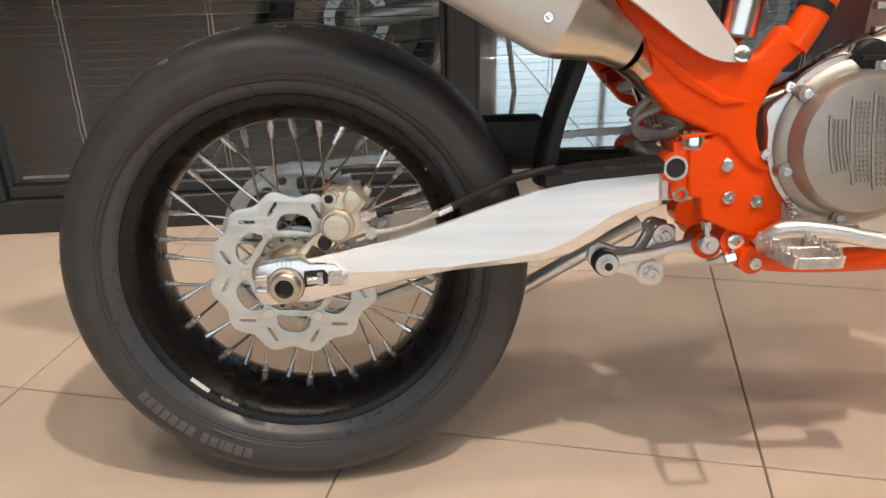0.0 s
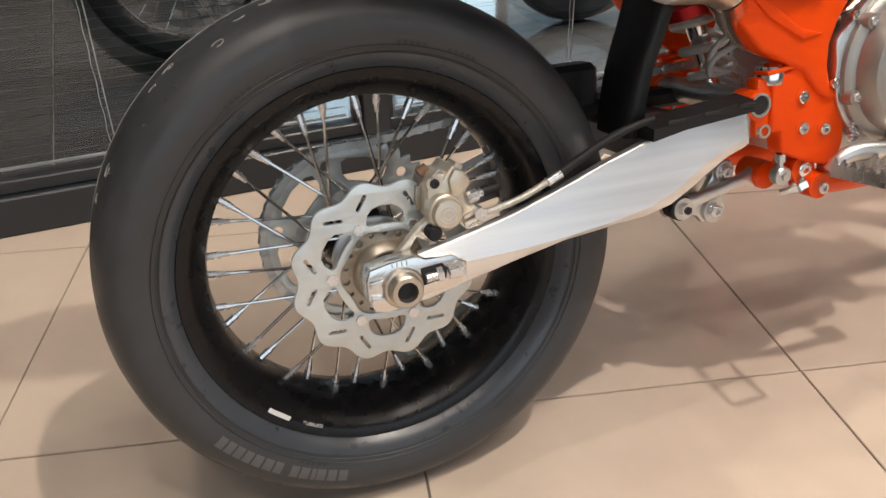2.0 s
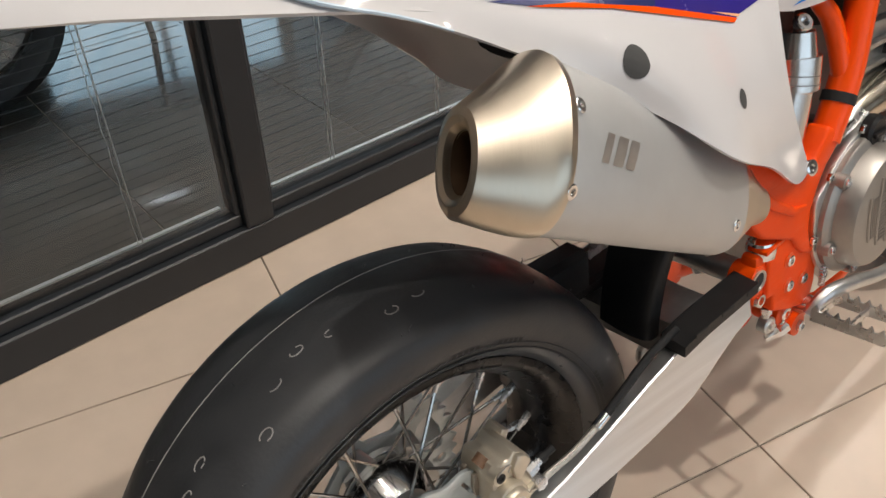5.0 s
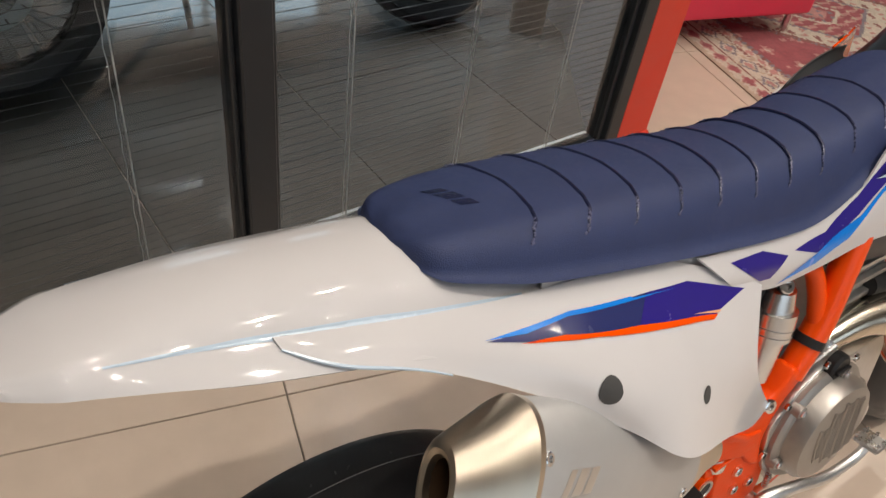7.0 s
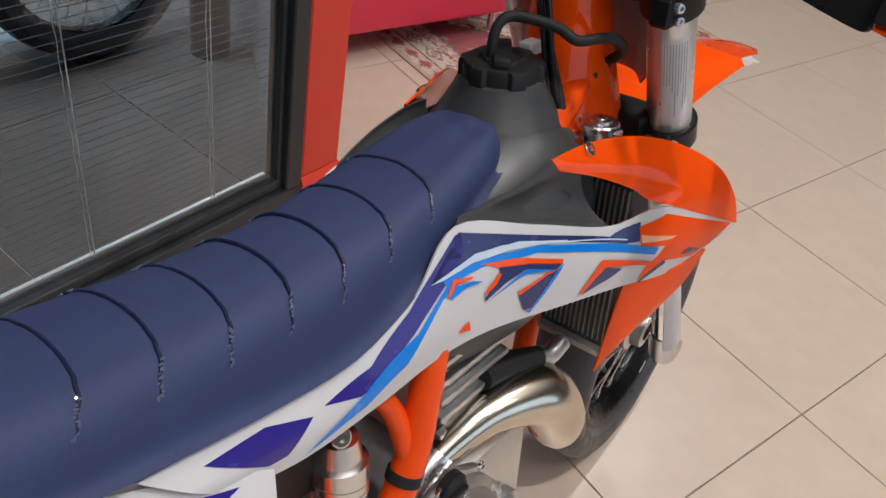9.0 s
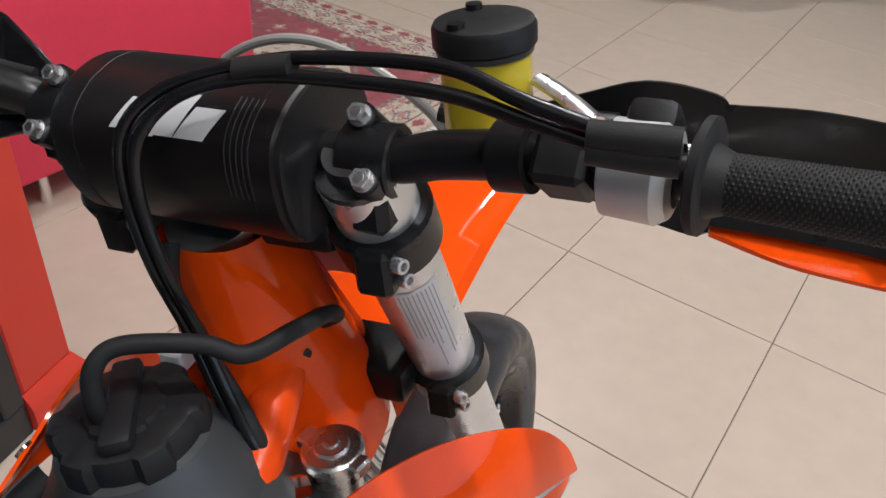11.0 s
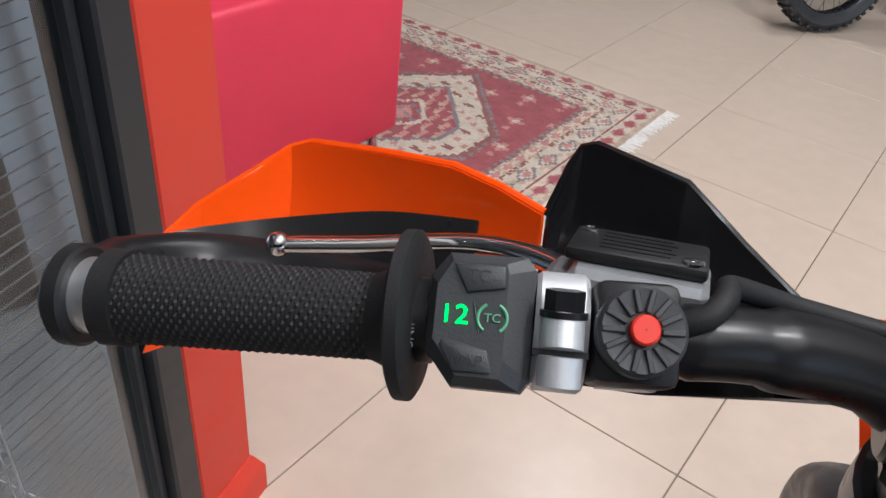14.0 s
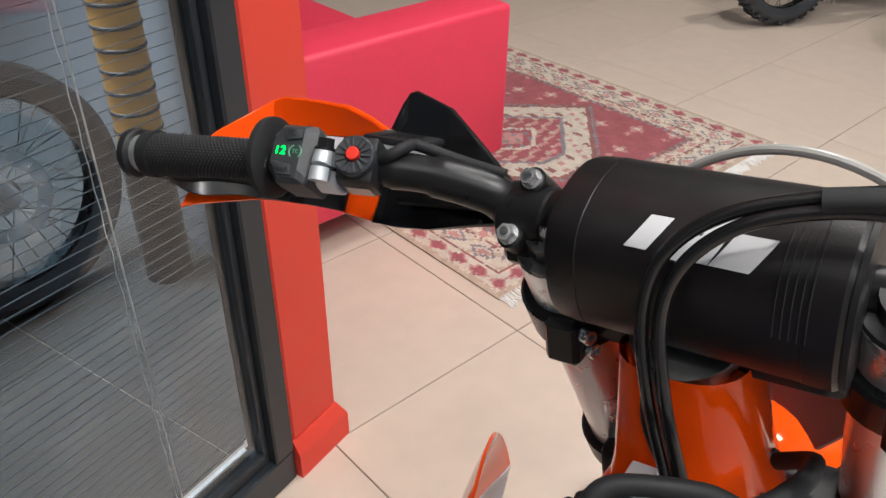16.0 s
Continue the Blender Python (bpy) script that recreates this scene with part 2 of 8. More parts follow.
def tube(bm, pts, radius, n=12, closed=False, caps=True, flat=1.0):
    """A tube along pts; radius is a number or one per point."""
    P = [Vector(p) for p in pts]
    N = len(P)
    R = [radius] * N if isinstance(radius, (int, float)) else list(radius)
    if len(R) != N:
        R = [float(v) for v in np.interp(np.linspace(0, 1, N), np.linspace(0, 1, len(R)), R)]
    rings = []
    up = None
    for i in range(N):
        a = P[i - 1] if (i or closed) else P[0]
        b = P[(i + 1) % N] if (i < N - 1 or closed) else P[-1]
        t = (b - a).normalized()
        if up is None:
            up = t.orthogonal().normalized()
            if abs(t.z) < 0.9:
                up = (Vector((0, 0, 1)) - t * t.z).normalized()
        up = (up - t * up.dot(t)).normalized()
        s = t.cross(up)
        rings.append([bm.verts.new(P[i] + R[i] * (flat * math.cos(2 * math.pi * k / n) * up + math.sin(2 * math.pi * k / n) * s)) for k in range(n)])
    for i in range(N if closed else N - 1):
        A, B = rings[i], rings[(i + 1) % N]
        for k in range(n):
            bm.faces.new((A[k], A[(k + 1) % n], B[(k + 1) % n], B[k]))
    if caps and not closed:
        bm.faces.new(rings[0][::-1])
        bm.faces.new(rings[-1])
    return bm


def btube(*a, **k):
    return tube(bmesh.new(), *a, **k)


def lathe(bm, prof, n=48, centre=(0, 0, 0), axis="y", closed=False, caps=False):
    """Turns prof, a list of (along, radius), round an axis through centre."""
    c = Vector(centre)
    rings = []
    for a, r in prof:
        ring = []
        for k in range(n):
            u, v = r * math.cos(2 * math.pi * k / n), r * math.sin(2 * math.pi * k / n)
            q = {"y": (u, a, v), "x": (a, u, v), "z": (u, v, a)}[axis]
            ring.append(bm.verts.new(c + Vector(q)))
        rings.append(ring)
    pairs = list(zip(rings, rings[1:])) + ([(rings[-1], rings[0])] if closed else [])
    for A, B in pairs:
        for k in range(n):
            bm.faces.new((A[k], A[(k + 1) % n], B[(k + 1) % n], B[k]))
    if caps:
        bm.faces.new(rings[0][::-1])
        bm.faces.new(rings[-1])
    return bm


def blathe(*a, **k):
    return lathe(bmesh.new(), *a, **k)


def plate(bm, outline, y0, y1, bevel=0.0, m=None, seg=2):
    """An outline in x and z, made y0 to y1 thick."""
    a = [bm.verts.new((x, y0, z)) for x, z in outline]
    f = bm.faces.new(a)
    r = bmesh.ops.extrude_face_region(bm, geom=[f])
    vs = [g for g in r["geom"] if isinstance(g, bmesh.types.BMVert)]
    bmesh.ops.translate(bm, verts=vs, vec=(0, y1 - y0, 0))
    allv = a + vs
    if bevel:
        es = [e for v in allv for e in v.link_edges if len(e.link_faces) == 2 and e.calc_face_angle(0) > 0.6]
        r2 = bmesh.ops.bevel(bm, geom=list(set(es)), offset=bevel, segments=seg, affect="EDGES", profile=0.5)
        allv = list({v for f2 in r2["faces"] for v in f2.verts} | {v for v in allv if v.is_valid})
    if m is not None:
        bmesh.ops.transform(bm, matrix=m, verts=[v for v in allv if v.is_valid])
    return bm


def bplate(*a, **k):
    return plate(bmesh.new(), *a, **k)


def loft(bm, rows, closed=False, caps=False):
    """A skin over rows of points; closed: each row is a ring."""
    R = [[bm.verts.new(p) for p in row] for row in rows]
    n = len(R[0])
    for A, B in zip(R, R[1:]):
        for k in range(n if closed else n - 1):
            bm.faces.new((A[k], A[(k + 1) % n], B[(k + 1) % n], B[k]))
    if caps:
        bm.faces.new(R[0][::-1])
        bm.faces.new(R[-1])
    return bm


def bloft(*a, **k):
    return loft(bmesh.new(), *a, **k)


def thick(bm, t):
    """Gives an open skin a thickness, inwards from its normals."""
    bmesh.ops.recalc_face_normals(bm, faces=bm.faces[:])
    bmesh.ops.solidify(bm, geom=bm.faces[:], thickness=t)
    return bm


def resample(rows, nr, nc):
    """A finer, smooth grid over a coarse grid of points."""
    rr = [curve(r, nc) for r in rows]
    cols = [curve([r[k] for r in rr], nr) for k in range(len(rr[0]))]
    return [[c[i] for c in cols] for i in range(len(cols[0]))]


def cyl(bm, a, b, r, n=16, r2=None):
    return tube(bm, [a, b], [r, r if r2 is None else r2], n)


def bolt(bm, at, axis, r=0.008, h=0.006, socket=True):
    """A round head with a hex socket."""
    a = Vector(axis).normalized()
    p = Vector(at)
    q = a.to_track_quat("Z", "Y").to_matrix().to_4x4()
    mm = Matrix.Translation(p) @ q
    prof = [(0, r), (h * 0.8, r), (h, r * 0.85), (h, r * 0.5), (h * 0.35, r * 0.48), (h * 0.35, 0.0001)] if socket else [(0, r), (h, r), (h, 0.0001)]
    b2 = bmesh.new()
    rings = []
    for i, (z, rad) in enumerate(prof):
        k6 = 6 if not socket else 12
        rings.append([b2.verts.new(mm @ Vector((rad * math.cos(2 * math.pi * k / k6), rad * math.sin(2 * math.pi * k / k6), z))) for k in range(k6)])
    for A, B in zip(rings, rings[1:]):
        for k in range(len(A)):
            b2.faces.new((A[k], A[(k + 1) % len(A)], B[(k + 1) % len(A)], B[k]))
    me = bpy.data.meshes.new("tmp")
    b2.to_mesh(me)
    b2.free()
    bm.from_mesh(me)
    bpy.data.meshes.remove(me)
    return bm


def bbolt(*a, **k):
    return bolt(bmesh.new(), *a, **k)


def letters(name, text, size, material, m, parent=None, depth=0.0004, label=""):
    c = bpy.data.curves.new(name, "FONT")
    c.body, c.size, c.extrude, c.align_x, c.align_y = text, size, depth, "CENTER", "CENTER"
    t = bpy.data.objects.new(name, c)
    scene.collection.objects.link(t)
    me = bpy.data.meshes.new_from_object(t.evaluated_get(bpy.context.evaluated_depsgraph_get()))
    bpy.data.objects.remove(t)
    me.materials.append(material)
    ob = new(name, me)
    if parent is not None:
        ob.parent = parent
    ob.matrix_basis = m
    if label:
        tagged(ob, label)
    return ob


def flat2d(polys, depth, bevel=0.0, material=None, name="flat"):
    """A flat piece from outlines in x and z (the later ones are holes), centred on y = 0."""
    c = bpy.data.curves.new(name, "CURVE")
    c.dimensions, c.fill_mode, c.extrude, c.bevel_depth, c.bevel_resolution = "2D", "BOTH", depth / 2 - bevel, bevel, 1
    for poly in polys:
        sp = c.splines.new("POLY")
        sp.points.add(len(poly) - 1)
        for q, (x, z) in zip(sp.points, poly):
            q.co = (x, z, 0, 1)
        sp.use_cyclic_u = True
    t = bpy.data.objects.new(name, c)
    scene.collection.objects.link(t)
    me = bpy.data.meshes.new_from_object(t.evaluated_get(bpy.context.evaluated_depsgraph_get()))
    bpy.data.objects.remove(t)
    me.transform(Matrix.Rotation(radians(90), 4, "X"))
    bm = bmesh.new()
    bm.from_mesh(me)
    bpy.data.meshes.remove(me)
    bmesh.ops.remove_doubles(bm, verts=bm.verts[:], dist=0.00005)
    return bm


def circle2(cx, cz, r, n=16):
    return [(cx + r * math.cos(2 * math.pi * k / n), cz + r * math.sin(2 * math.pi * k / n)) for k in range(n)]


def slot2(cx, cz, length, width, ang, n=5):
    """A slot with round ends."""
    out = []
    for e, a0 in ((1, -90), (-1, 90)):
        for k in range(n):
            a = radians(a0 + 180 * k / (n - 1))
            x, z = e * (length - width) / 2 + width / 2 * math.cos(a), width / 2 * math.sin(a)
            out.append((cx + x * math.cos(ang) - z * math.sin(ang), cz + x * math.sin(ang) + z * math.cos(ang)))
    return out


def moved(bm, m):
    bmesh.ops.transform(bm, matrix=m, verts=bm.verts[:])
    return bm


def skin_decal(rows, outline, lift, s, flat=1):
    """A thin film on a skin of rows: the skin's part inside an outline in x and z (flat=1) or x and y (flat=2), lifted off it."""
    u, v = (0, 2) if flat == 1 else (0, 1)
    bm = bmesh.new()
    tris = geometry.tessellate_polygon([[Vector((a, b, 0)) for a, b in outline]])
    cells = []
    for A, B in zip(rows, rows[1:]):
        for k in range(len(A) - 1):
            cells += [(A[k], A[k + 1], B[k + 1]), (A[k], B[k + 1], B[k])]
    for tri in tris:
        T = [outline[i if isinstance(i, int) else 0] for i in tri]
        if (T[1][0] - T[0][0]) * (T[2][1] - T[0][1]) - (T[1][1] - T[0][1]) * (T[2][0] - T[0][0]) < 0:
            T = T[::-1]
        lo, hi = (min(p[0] for p in T), min(p[1] for p in T)), (max(p[0] for p in T), max(p[1] for p in T))
        for cell in cells:
            if max(p[u] for p in cell) < lo[0] or min(p[u] for p in cell) > hi[0] or max(p[v] for p in cell) < lo[1] or min(p[v] for p in cell) > hi[1]:
                continue
            poly = [Vector(p) for p in cell]
            for i in range(3):
                a, b = T[i], T[(i + 1) % 3]
                side = [(b[0] - a[0]) * (p[v] - a[1]) - (b[1] - a[1]) * (p[u] - a[0]) for p in poly]
                out = []
                for k in range(len(poly)):
                    p, q, sp, sq = poly[k], poly[(k + 1) % len(poly)], side[k], side[(k + 1) % len(poly)]
                    if sp >= 0:
                        out.append(p)
                    if (sp >= 0) != (sq >= 0):
                        out.append(p.lerp(q, sp / (sp - sq)))
                poly = out
                if len(poly) < 3:
                    break
            if len(poly) >= 3:
                bm.faces.new([bm.verts.new(p) for p in poly])
    bmesh.ops.remove_doubles(bm, verts=bm.verts[:], dist=0.00008)
    bmesh.ops.dissolve_degenerate(bm, dist=0.00004, edges=bm.edges[:])
    bmesh.ops.recalc_face_normals(bm, faces=bm.faces[:])
    out = Vector((0, s, 0)) if flat == 1 else Vector((0, 0, 1))
    for f in bm.faces:
        if f.normal.dot(out) < 0:
            f.normal_flip()
    bm.normal_update()
    for vert in bm.verts:
        vert.co += vert.normal * lift
    return bm


# ---- the room ----
WALL = pose(0.480, 1.1995, 0, 0, 0, 15.2)


TILE = 0.6
floor = part("floor", bbox(-6, 9, -7, 7, -0.12, -0.004), M_GROUT)
tagged(floor, "beige glazed porcelain tile floor with thin dark joints", "floor", kind="structure")


def build_tiles():
    g = 0.0016
    me = mesh_of("tile", bbox(g, TILE - g, g, TILE - g, -0.010, 0.0, 0.0012), M_TILE)
    rest = bmesh.new()
    for i in range(-9, 15):
        for j in range(-10, 11):
            near = -4 <= i <= 8 and -4 <= j <= 6
            if near:
                part("tile", me, None, floor, m=Matrix.Translation((i * TILE, j * TILE, random.uniform(-0.0003, 0.0003))))
            else:
                x, y = i * TILE, j * TILE
                box(rest, x + g, x + TILE - g, y + g, y + TILE - g, -0.010, 0.0)
    ob = part("tile_field", rest, M_TILE, floor)
    tagged(ob, kind="stuff")
    # darker tiles of the glazed room
    back = WALL
    me = mesh_of("tile", bbox(g, TILE - g, g, TILE - g, 0.0, 0.005, 0.0012), M_TILE2)
    for i in range(-8, 2):
        for j in range(0, 6):
            if i == 0 and j < 1 or i == 1 and j < 4:
                continue
            part("tile", me, None, floor, m=back @ Matrix.Translation((i * TILE - 0.04, 0.14 + j * TILE, 0.0)))
    for plan in ([(-0.038, 0.142), (0.075, 0.142), (0.475, 0.69), (0.475, 0.738), (-0.038, 0.738)], [(0.562, 1.05), (0.955, 2.538), (0.562, 2.538)]):
        part("tile", bloft([[(x, y, 0.0) for x, y in plan], [(x, y, 0.005) for x, y in plan]], True, True), M_TILE2, floor, m=back)


def build_shell():
    bm = bmesh.new()
    for x0, x1, z0, z1 in ((-6, -2.5, 0, CEIL), (4.5, 9, 0, CEIL), (-2.5, 4.5, 0, 0.7), (-2.5, 4.5, 3.1, CEIL)):
        box(bm, x0, x1, -5.2, -5.0, z0, z1)
    w = part("wall_south", bm, M_WHITEWALL)
    tagged(w, "grey painted showroom wall", "wall", kind="structure")
    win = thing("window_1", "wide shop window with dark metal frame", "window", kind="structure")
    for x in (-2.47, 1.0, 4.47):
        part("window_frame", bbox(x - 0.03, x + 0.03, -5.17, -5.10, 0.70, 3.10, 0.004), M_ALU_DARK, win)
    for z in (0.73, 3.07):
        part("window_frame", bbox(-2.44, 4.44, -5.165, -5.105, z - 0.03, z + 0.03, 0.004), M_ALU_DARK, win)
    w = part("wall_east", bbox(8.0, 8.2, -5.0, 6.0, 0, CEIL), M_WHITEWALL)
    tagged(w, "grey painted showroom wall", "wall", kind="structure")
    w = part("wall_west", bbox(-5.2, -5.0, -5.0, 6.0, 0, CEIL), M_WHITEWALL)
    tagged(w, "grey painted showroom wall", "wall", kind="structure")
    bm = bmesh.new()
    for x0, x1, z0, z1 in ((-5.0, -1.15, 0, CEIL), (0.75, 8.0, 0, CEIL), (-1.15, 0.75, 0, 0.35), (-1.15, 0.75, 1.80, CEIL)):
        box(bm, x0, x1, 5.6, 5.8, z0, z1)
    w = part("wall_north", bm, M_DARKWALL)
    tagged(w, "dark painted wall behind the glazed room", "wall", kind="structure")
    back = thing("window_2", "low rear window with daylight behind the glazed room", "window", kind="structure")
    for x in (-1.12, -0.2, 0.72):
        part("window_frame", bbox(x - 0.025, x + 0.025, 5.64, 5.70, 0.352, 1.798, 0.003), M_ALU_DARK, back)
    for z in (0.38, 1.77):
        for x0, x1 in ((-1.094, -0.226), (-0.174, 0.694)):
            part("window_frame", bbox(x0, x1, 5.645, 5.695, z - 0.025, z + 0.025, 0.003), M_ALU_DARK, back)
    sky = part("backdrop", bbox(-1.6, 1.2, 5.90, 5.91, 0.0, 2.4), M_DAYLIGHT)
    tagged(sky, "pale blue daylight outside the rear window", "backdrop", kind="structure")
    bm = bmesh.new()
    plan = [(0.025, 0.08), (0.47, 0.70), (1.30, 3.90), (1.33, 3.89), (0.50, 0.69), (0.065, 0.08)]
    loft(bm, [[(x, y, 0.006) for x, y in plan], [(x, y, CEIL - 0.002) for x, y in plan]], True, True)
    w = part("wall_partition", bm, M_PARTITION, m=WALL)
    tagged(w, "blue-grey side wall of the glazed room", "wall", kind="structure")
    c = part("ceiling", bbox(-5.2, 8.2, -5.2, 5.8, CEIL, CEIL + 0.15), M_WHITEWALL)
    tagged(c, "grey ceiling above the showroom", "ceiling", kind="structure")
    for sx, sy, sp in SPOTS:
        lamp = thing("downlight", "round recessed ceiling downlight with a white ring", "lamp", Matrix.Translation((sx, sy, CEIL)), "ceiling downlights")
        part("ring", blathe([(-0.002, 0.066), (-0.008, 0.07), (-0.008, 0.09), (0.0, 0.095)], 32, axis="z"), M_WHITEWALL, lamp)
        part("diffuser", blathe([(-0.001, 0.066), (-0.001, 0.0005)], 24, axis="z"), M_LAMPGLOW, lamp)


POSTS = [(-4.628, -4.562), (-3.438, -3.372), (-2.288, -2.222), (-1.143, -1.077), (-0.052, 0.0)]


def build_glazing():
    h = 2.55
    fr = part("window_frame_wall", bbox(-4.7, 0.0, -0.03, 0.05, 0.0, 0.085, 0.004), M_ALU_DARK, m=WALL)
    tagged(fr, "anthracite aluminium glazed partition with blinds", "glass partition", kind="structure")
    part("top_rail", bbox(-4.7, 0.0, -0.03, 0.05, h, h + 0.09, 0.004), M_ALU_DARK, fr)
    for a, b in POSTS:
        part("post", bbox(a, b, -0.032, 0.052, 0.0855, h - 0.0005, 0.004), M_ALU_DARK, fr)
    for (a0, a), (b, b0) in zip(POSTS, POSTS[1:]):
        for x0, x1, z0, z1 in ((a, b, 0.0855, 0.115), (a, b, h - 0.03, h - 0.001), (a, a + 0.014, 0.1155, h - 0.031), (b - 0.014, b, 0.1155, h - 0.031)):
            part("sash", bbox(x0 + 0.0005, x1 - 0.0005, -0.012, 0.04, z0, z1, 0.003), M_ALU_DARK, fr)
        part("pane", bbox(a + 0.010, b - 0.010, 0.002, 0.008, 0.112, h - 0.028), M_PANE, fr)
    w = part("wall_above_glass", bbox(-4.7, 0.0, -0.03, 0.12, h + 0.0905, CEIL), M_WHITEWALL, m=WALL)
    tagged(w, "pale wall above the glazed partition", "wall", kind="structure")


def build_blinds():
    me = mesh_of("slat", bbox(0.0, 1.0, -0.003, 0.003, -0.0004, 0.0004), M_SLAT)
    for tilt, deep, ((a0, a), (b, b0)) in zip((-62, -34, -14), (1.15, 0.85, 0.75), list(zip(POSTS, POSTS[1:]))[-3:]):
        x0, x1 = a + 0.03, b - 0.03
        bl = thing("venetian_blind", "dark slatted blind with white cords behind the glass", "blind", WALL @ Matrix.Translation((x0, 0.026, 0.128)), "blinds behind the glass")
        w = x1 - x0
        part("bottom_rail", bbox(0, w, -0.005, 0.005, -0.0025, 0.0025, 0.0008), M_CORD, bl, "white bottom rail")
        for k in range(1, 78):
            part("slat", me, None, bl, m=Matrix.Translation((0, 0, 0.02 * k)) @ Matrix.Rotation(radians(tilt), 4, "X") @ Matrix.Diagonal((w, deep, 1, 1)))
        for f in (0.17, 0.5, 0.83):
            part("lift_cord", btube([(w * f, -0.008, 0.0), (w * f + 0.002, -0.008, 1.6)], 0.0015, 6), M_CORD, bl, "white lift cord")
            pts = [(w * f - 0.010 + 0.0012 * math.sin(z * 90), -0.008 + 0.001 * math.cos(z * 70), z) for z in np.linspace(0, 1.6, 90)]
            part("cord", btube(pts, 0.0009, 5), M_CORD, bl, "white twisted cord")
        part("head_rail", bbox(0, w, -0.008, 0.008, 1.56, 1.60, 0.002), M_SLAT, bl)


def build_column():
    c = thing("column", "narrow red-orange painted pilaster with a flared base", "column", WALL @ Matrix.Translation((0.006, -0.005, 0)))
    part("shaft", bbox(0.0, 0.135, -0.02, 0.05, 0.1005, CEIL - 0.001, 0.004), M_REDPAINT, c)
    rows = []
    for z, o in ((0.0, 0.018), (0.062, 0.018), (0.07, 0.016), (0.10, 0.002)):
        rows.append([(-0.004, -0.02 - o, z), (0.135 + o, -0.02 - o, z), (0.135 + o, 0.05 + o, z), (-0.004, 0.05 + o, z)])
    part("base", bloft(rows, True, True), M_REDPAINT, c)


def build_sofa():
    s = thing("sofa", "red leatherette sofa on small steel feet", "sofa", Matrix.Translation((0.0, 1.825, 0)))
    part("arm", bbox(0.80, 1.775, 0.0, 0.20, 0.11, 0.625, 0.018, seg=3), M_SOFA, s)
    part("seat", bbox(1.0005, 1.70, 0.2005, 1.3, 0.10, 0.42, 0.02, seg=3), M_SOFA, s)
    part("backrest", bbox(0.80, 1.0, 0.2005, 1.3, 0.10, 0.66, 0.02, seg=3), M_SOFA, s)
    for x, y in ((0.996, 0.066), (1.74, 0.07), (1.66, 1.25), (0.87, 1.25)):
        part("foot", blathe([(0.0, 0.0001), (0.0, 0.016), (0.006, 0.018), (0.112, 0.014), (0.112, 0.0001)], 16, (x, y, 0), "z"), M_CHROME, s)


build_tiles()
build_shell()
build_glazing()
build_blinds()
build_column()
build_sofa()



M_RUGS = [mat("rug_" + n, c, 0.95, vary=0.28, scale=120, bump=0.1, bscale=900) for n, c in (("cream", (0.52, 0.45, 0.37)), ("red", (0.30, 0.085, 0.095)), ("rose", (0.44, 0.22, 0.20)), ("blue", (0.21, 0.18, 0.20)), ("tan", (0.43, 0.33, 0.25)), ("brown", (0.24, 0.10, 0.09)))]


def rug_colour(x, y, w, h):
    """Which wool is knotted at a place: guard bands, borders, a red field with stepped cream medallions."""
    d = min(x, w - x, y, h - y)
    side = min(x, w - x) < min(y, h - y)
    along = (y if side else x)

    def wave(n):
        return abs((along * n) % 1.0 - 0.5) * 2

    if d < 0.022:
        return 4
    if d < 0.085:
        v = abs(d - 0.0535) / 0.0315
        return 1 if wave(11) + v < 0.72 else (2 if wave(11) + v < 0.98 and v < 0.8 else 0)
    if d < 0.093:
        return 5
    if d < 0.175:
        v = abs(d - 0.134) / 0.041
        a = wave(7.5)
        if a + v < 0.42:
            return 2
        if 0.62 < a + v < 0.86:
            return 3
        return 0 if (math.floor(along / 0.024) + math.floor(d / 0.016)) % 5 else 4
    if d < 0.183:
        return 5
    if d < 0.225:
        v = abs(d - 0.204) / 0.021
        return 2 if wave(13) + v < 0.8 else (0 if wave(13) + v < 1.25 else 4)
    if d < 0.245:
        return 3 if math.floor(along / 0.018) % 2 else 5
    # field: hexagon medallions one after another, with red corners
    cx = abs(x - w / 2)
    per = (h - 0.49) / 2
    cy = abs((y - 0.245) % per - per / 2)
    q = math.floor((cx * 0.92 + cy) / 0.022) * 0.022
    q = max(q, math.floor(cy * 1.25 / 0.022) * 0.022)
    lim = per * 0.47
    u, v = math.floor(x / 0.022), math.floor(y / 0.022)
    if q > lim:
        if q < lim + 0.03:
            return 3 if (u + v) % 2 else 5
        f = (u // 3 * 3 + v // 3 * 5) % 7
        c = abs(u % 3 - 1) + abs(v % 3 - 1)
        return (0 if c == 0 else 2) if f == 0 and c < 2 else (2 if (f == 4 and c == 0) else 1)
    if q > lim - 0.022:
        return 5
    if q > lim - 0.16:
        k = (u * 5 + v * 3) % 11
        return 5 if k in (0, 3) and u % 2 else (2 if k == 7 else 0)
    if q > lim - 0.18:
        return 3
    if q > lim - 0.30:
        k = (u * 3 + v * 7) % 8
        return 2 if k in (0, 5) else (4 if k == 2 else 1)
    if q > lim - 0.33:
        return 0
    return 3 if (u + v * 2) % 5 == 0 else (2 if q < 0.05 else 1)


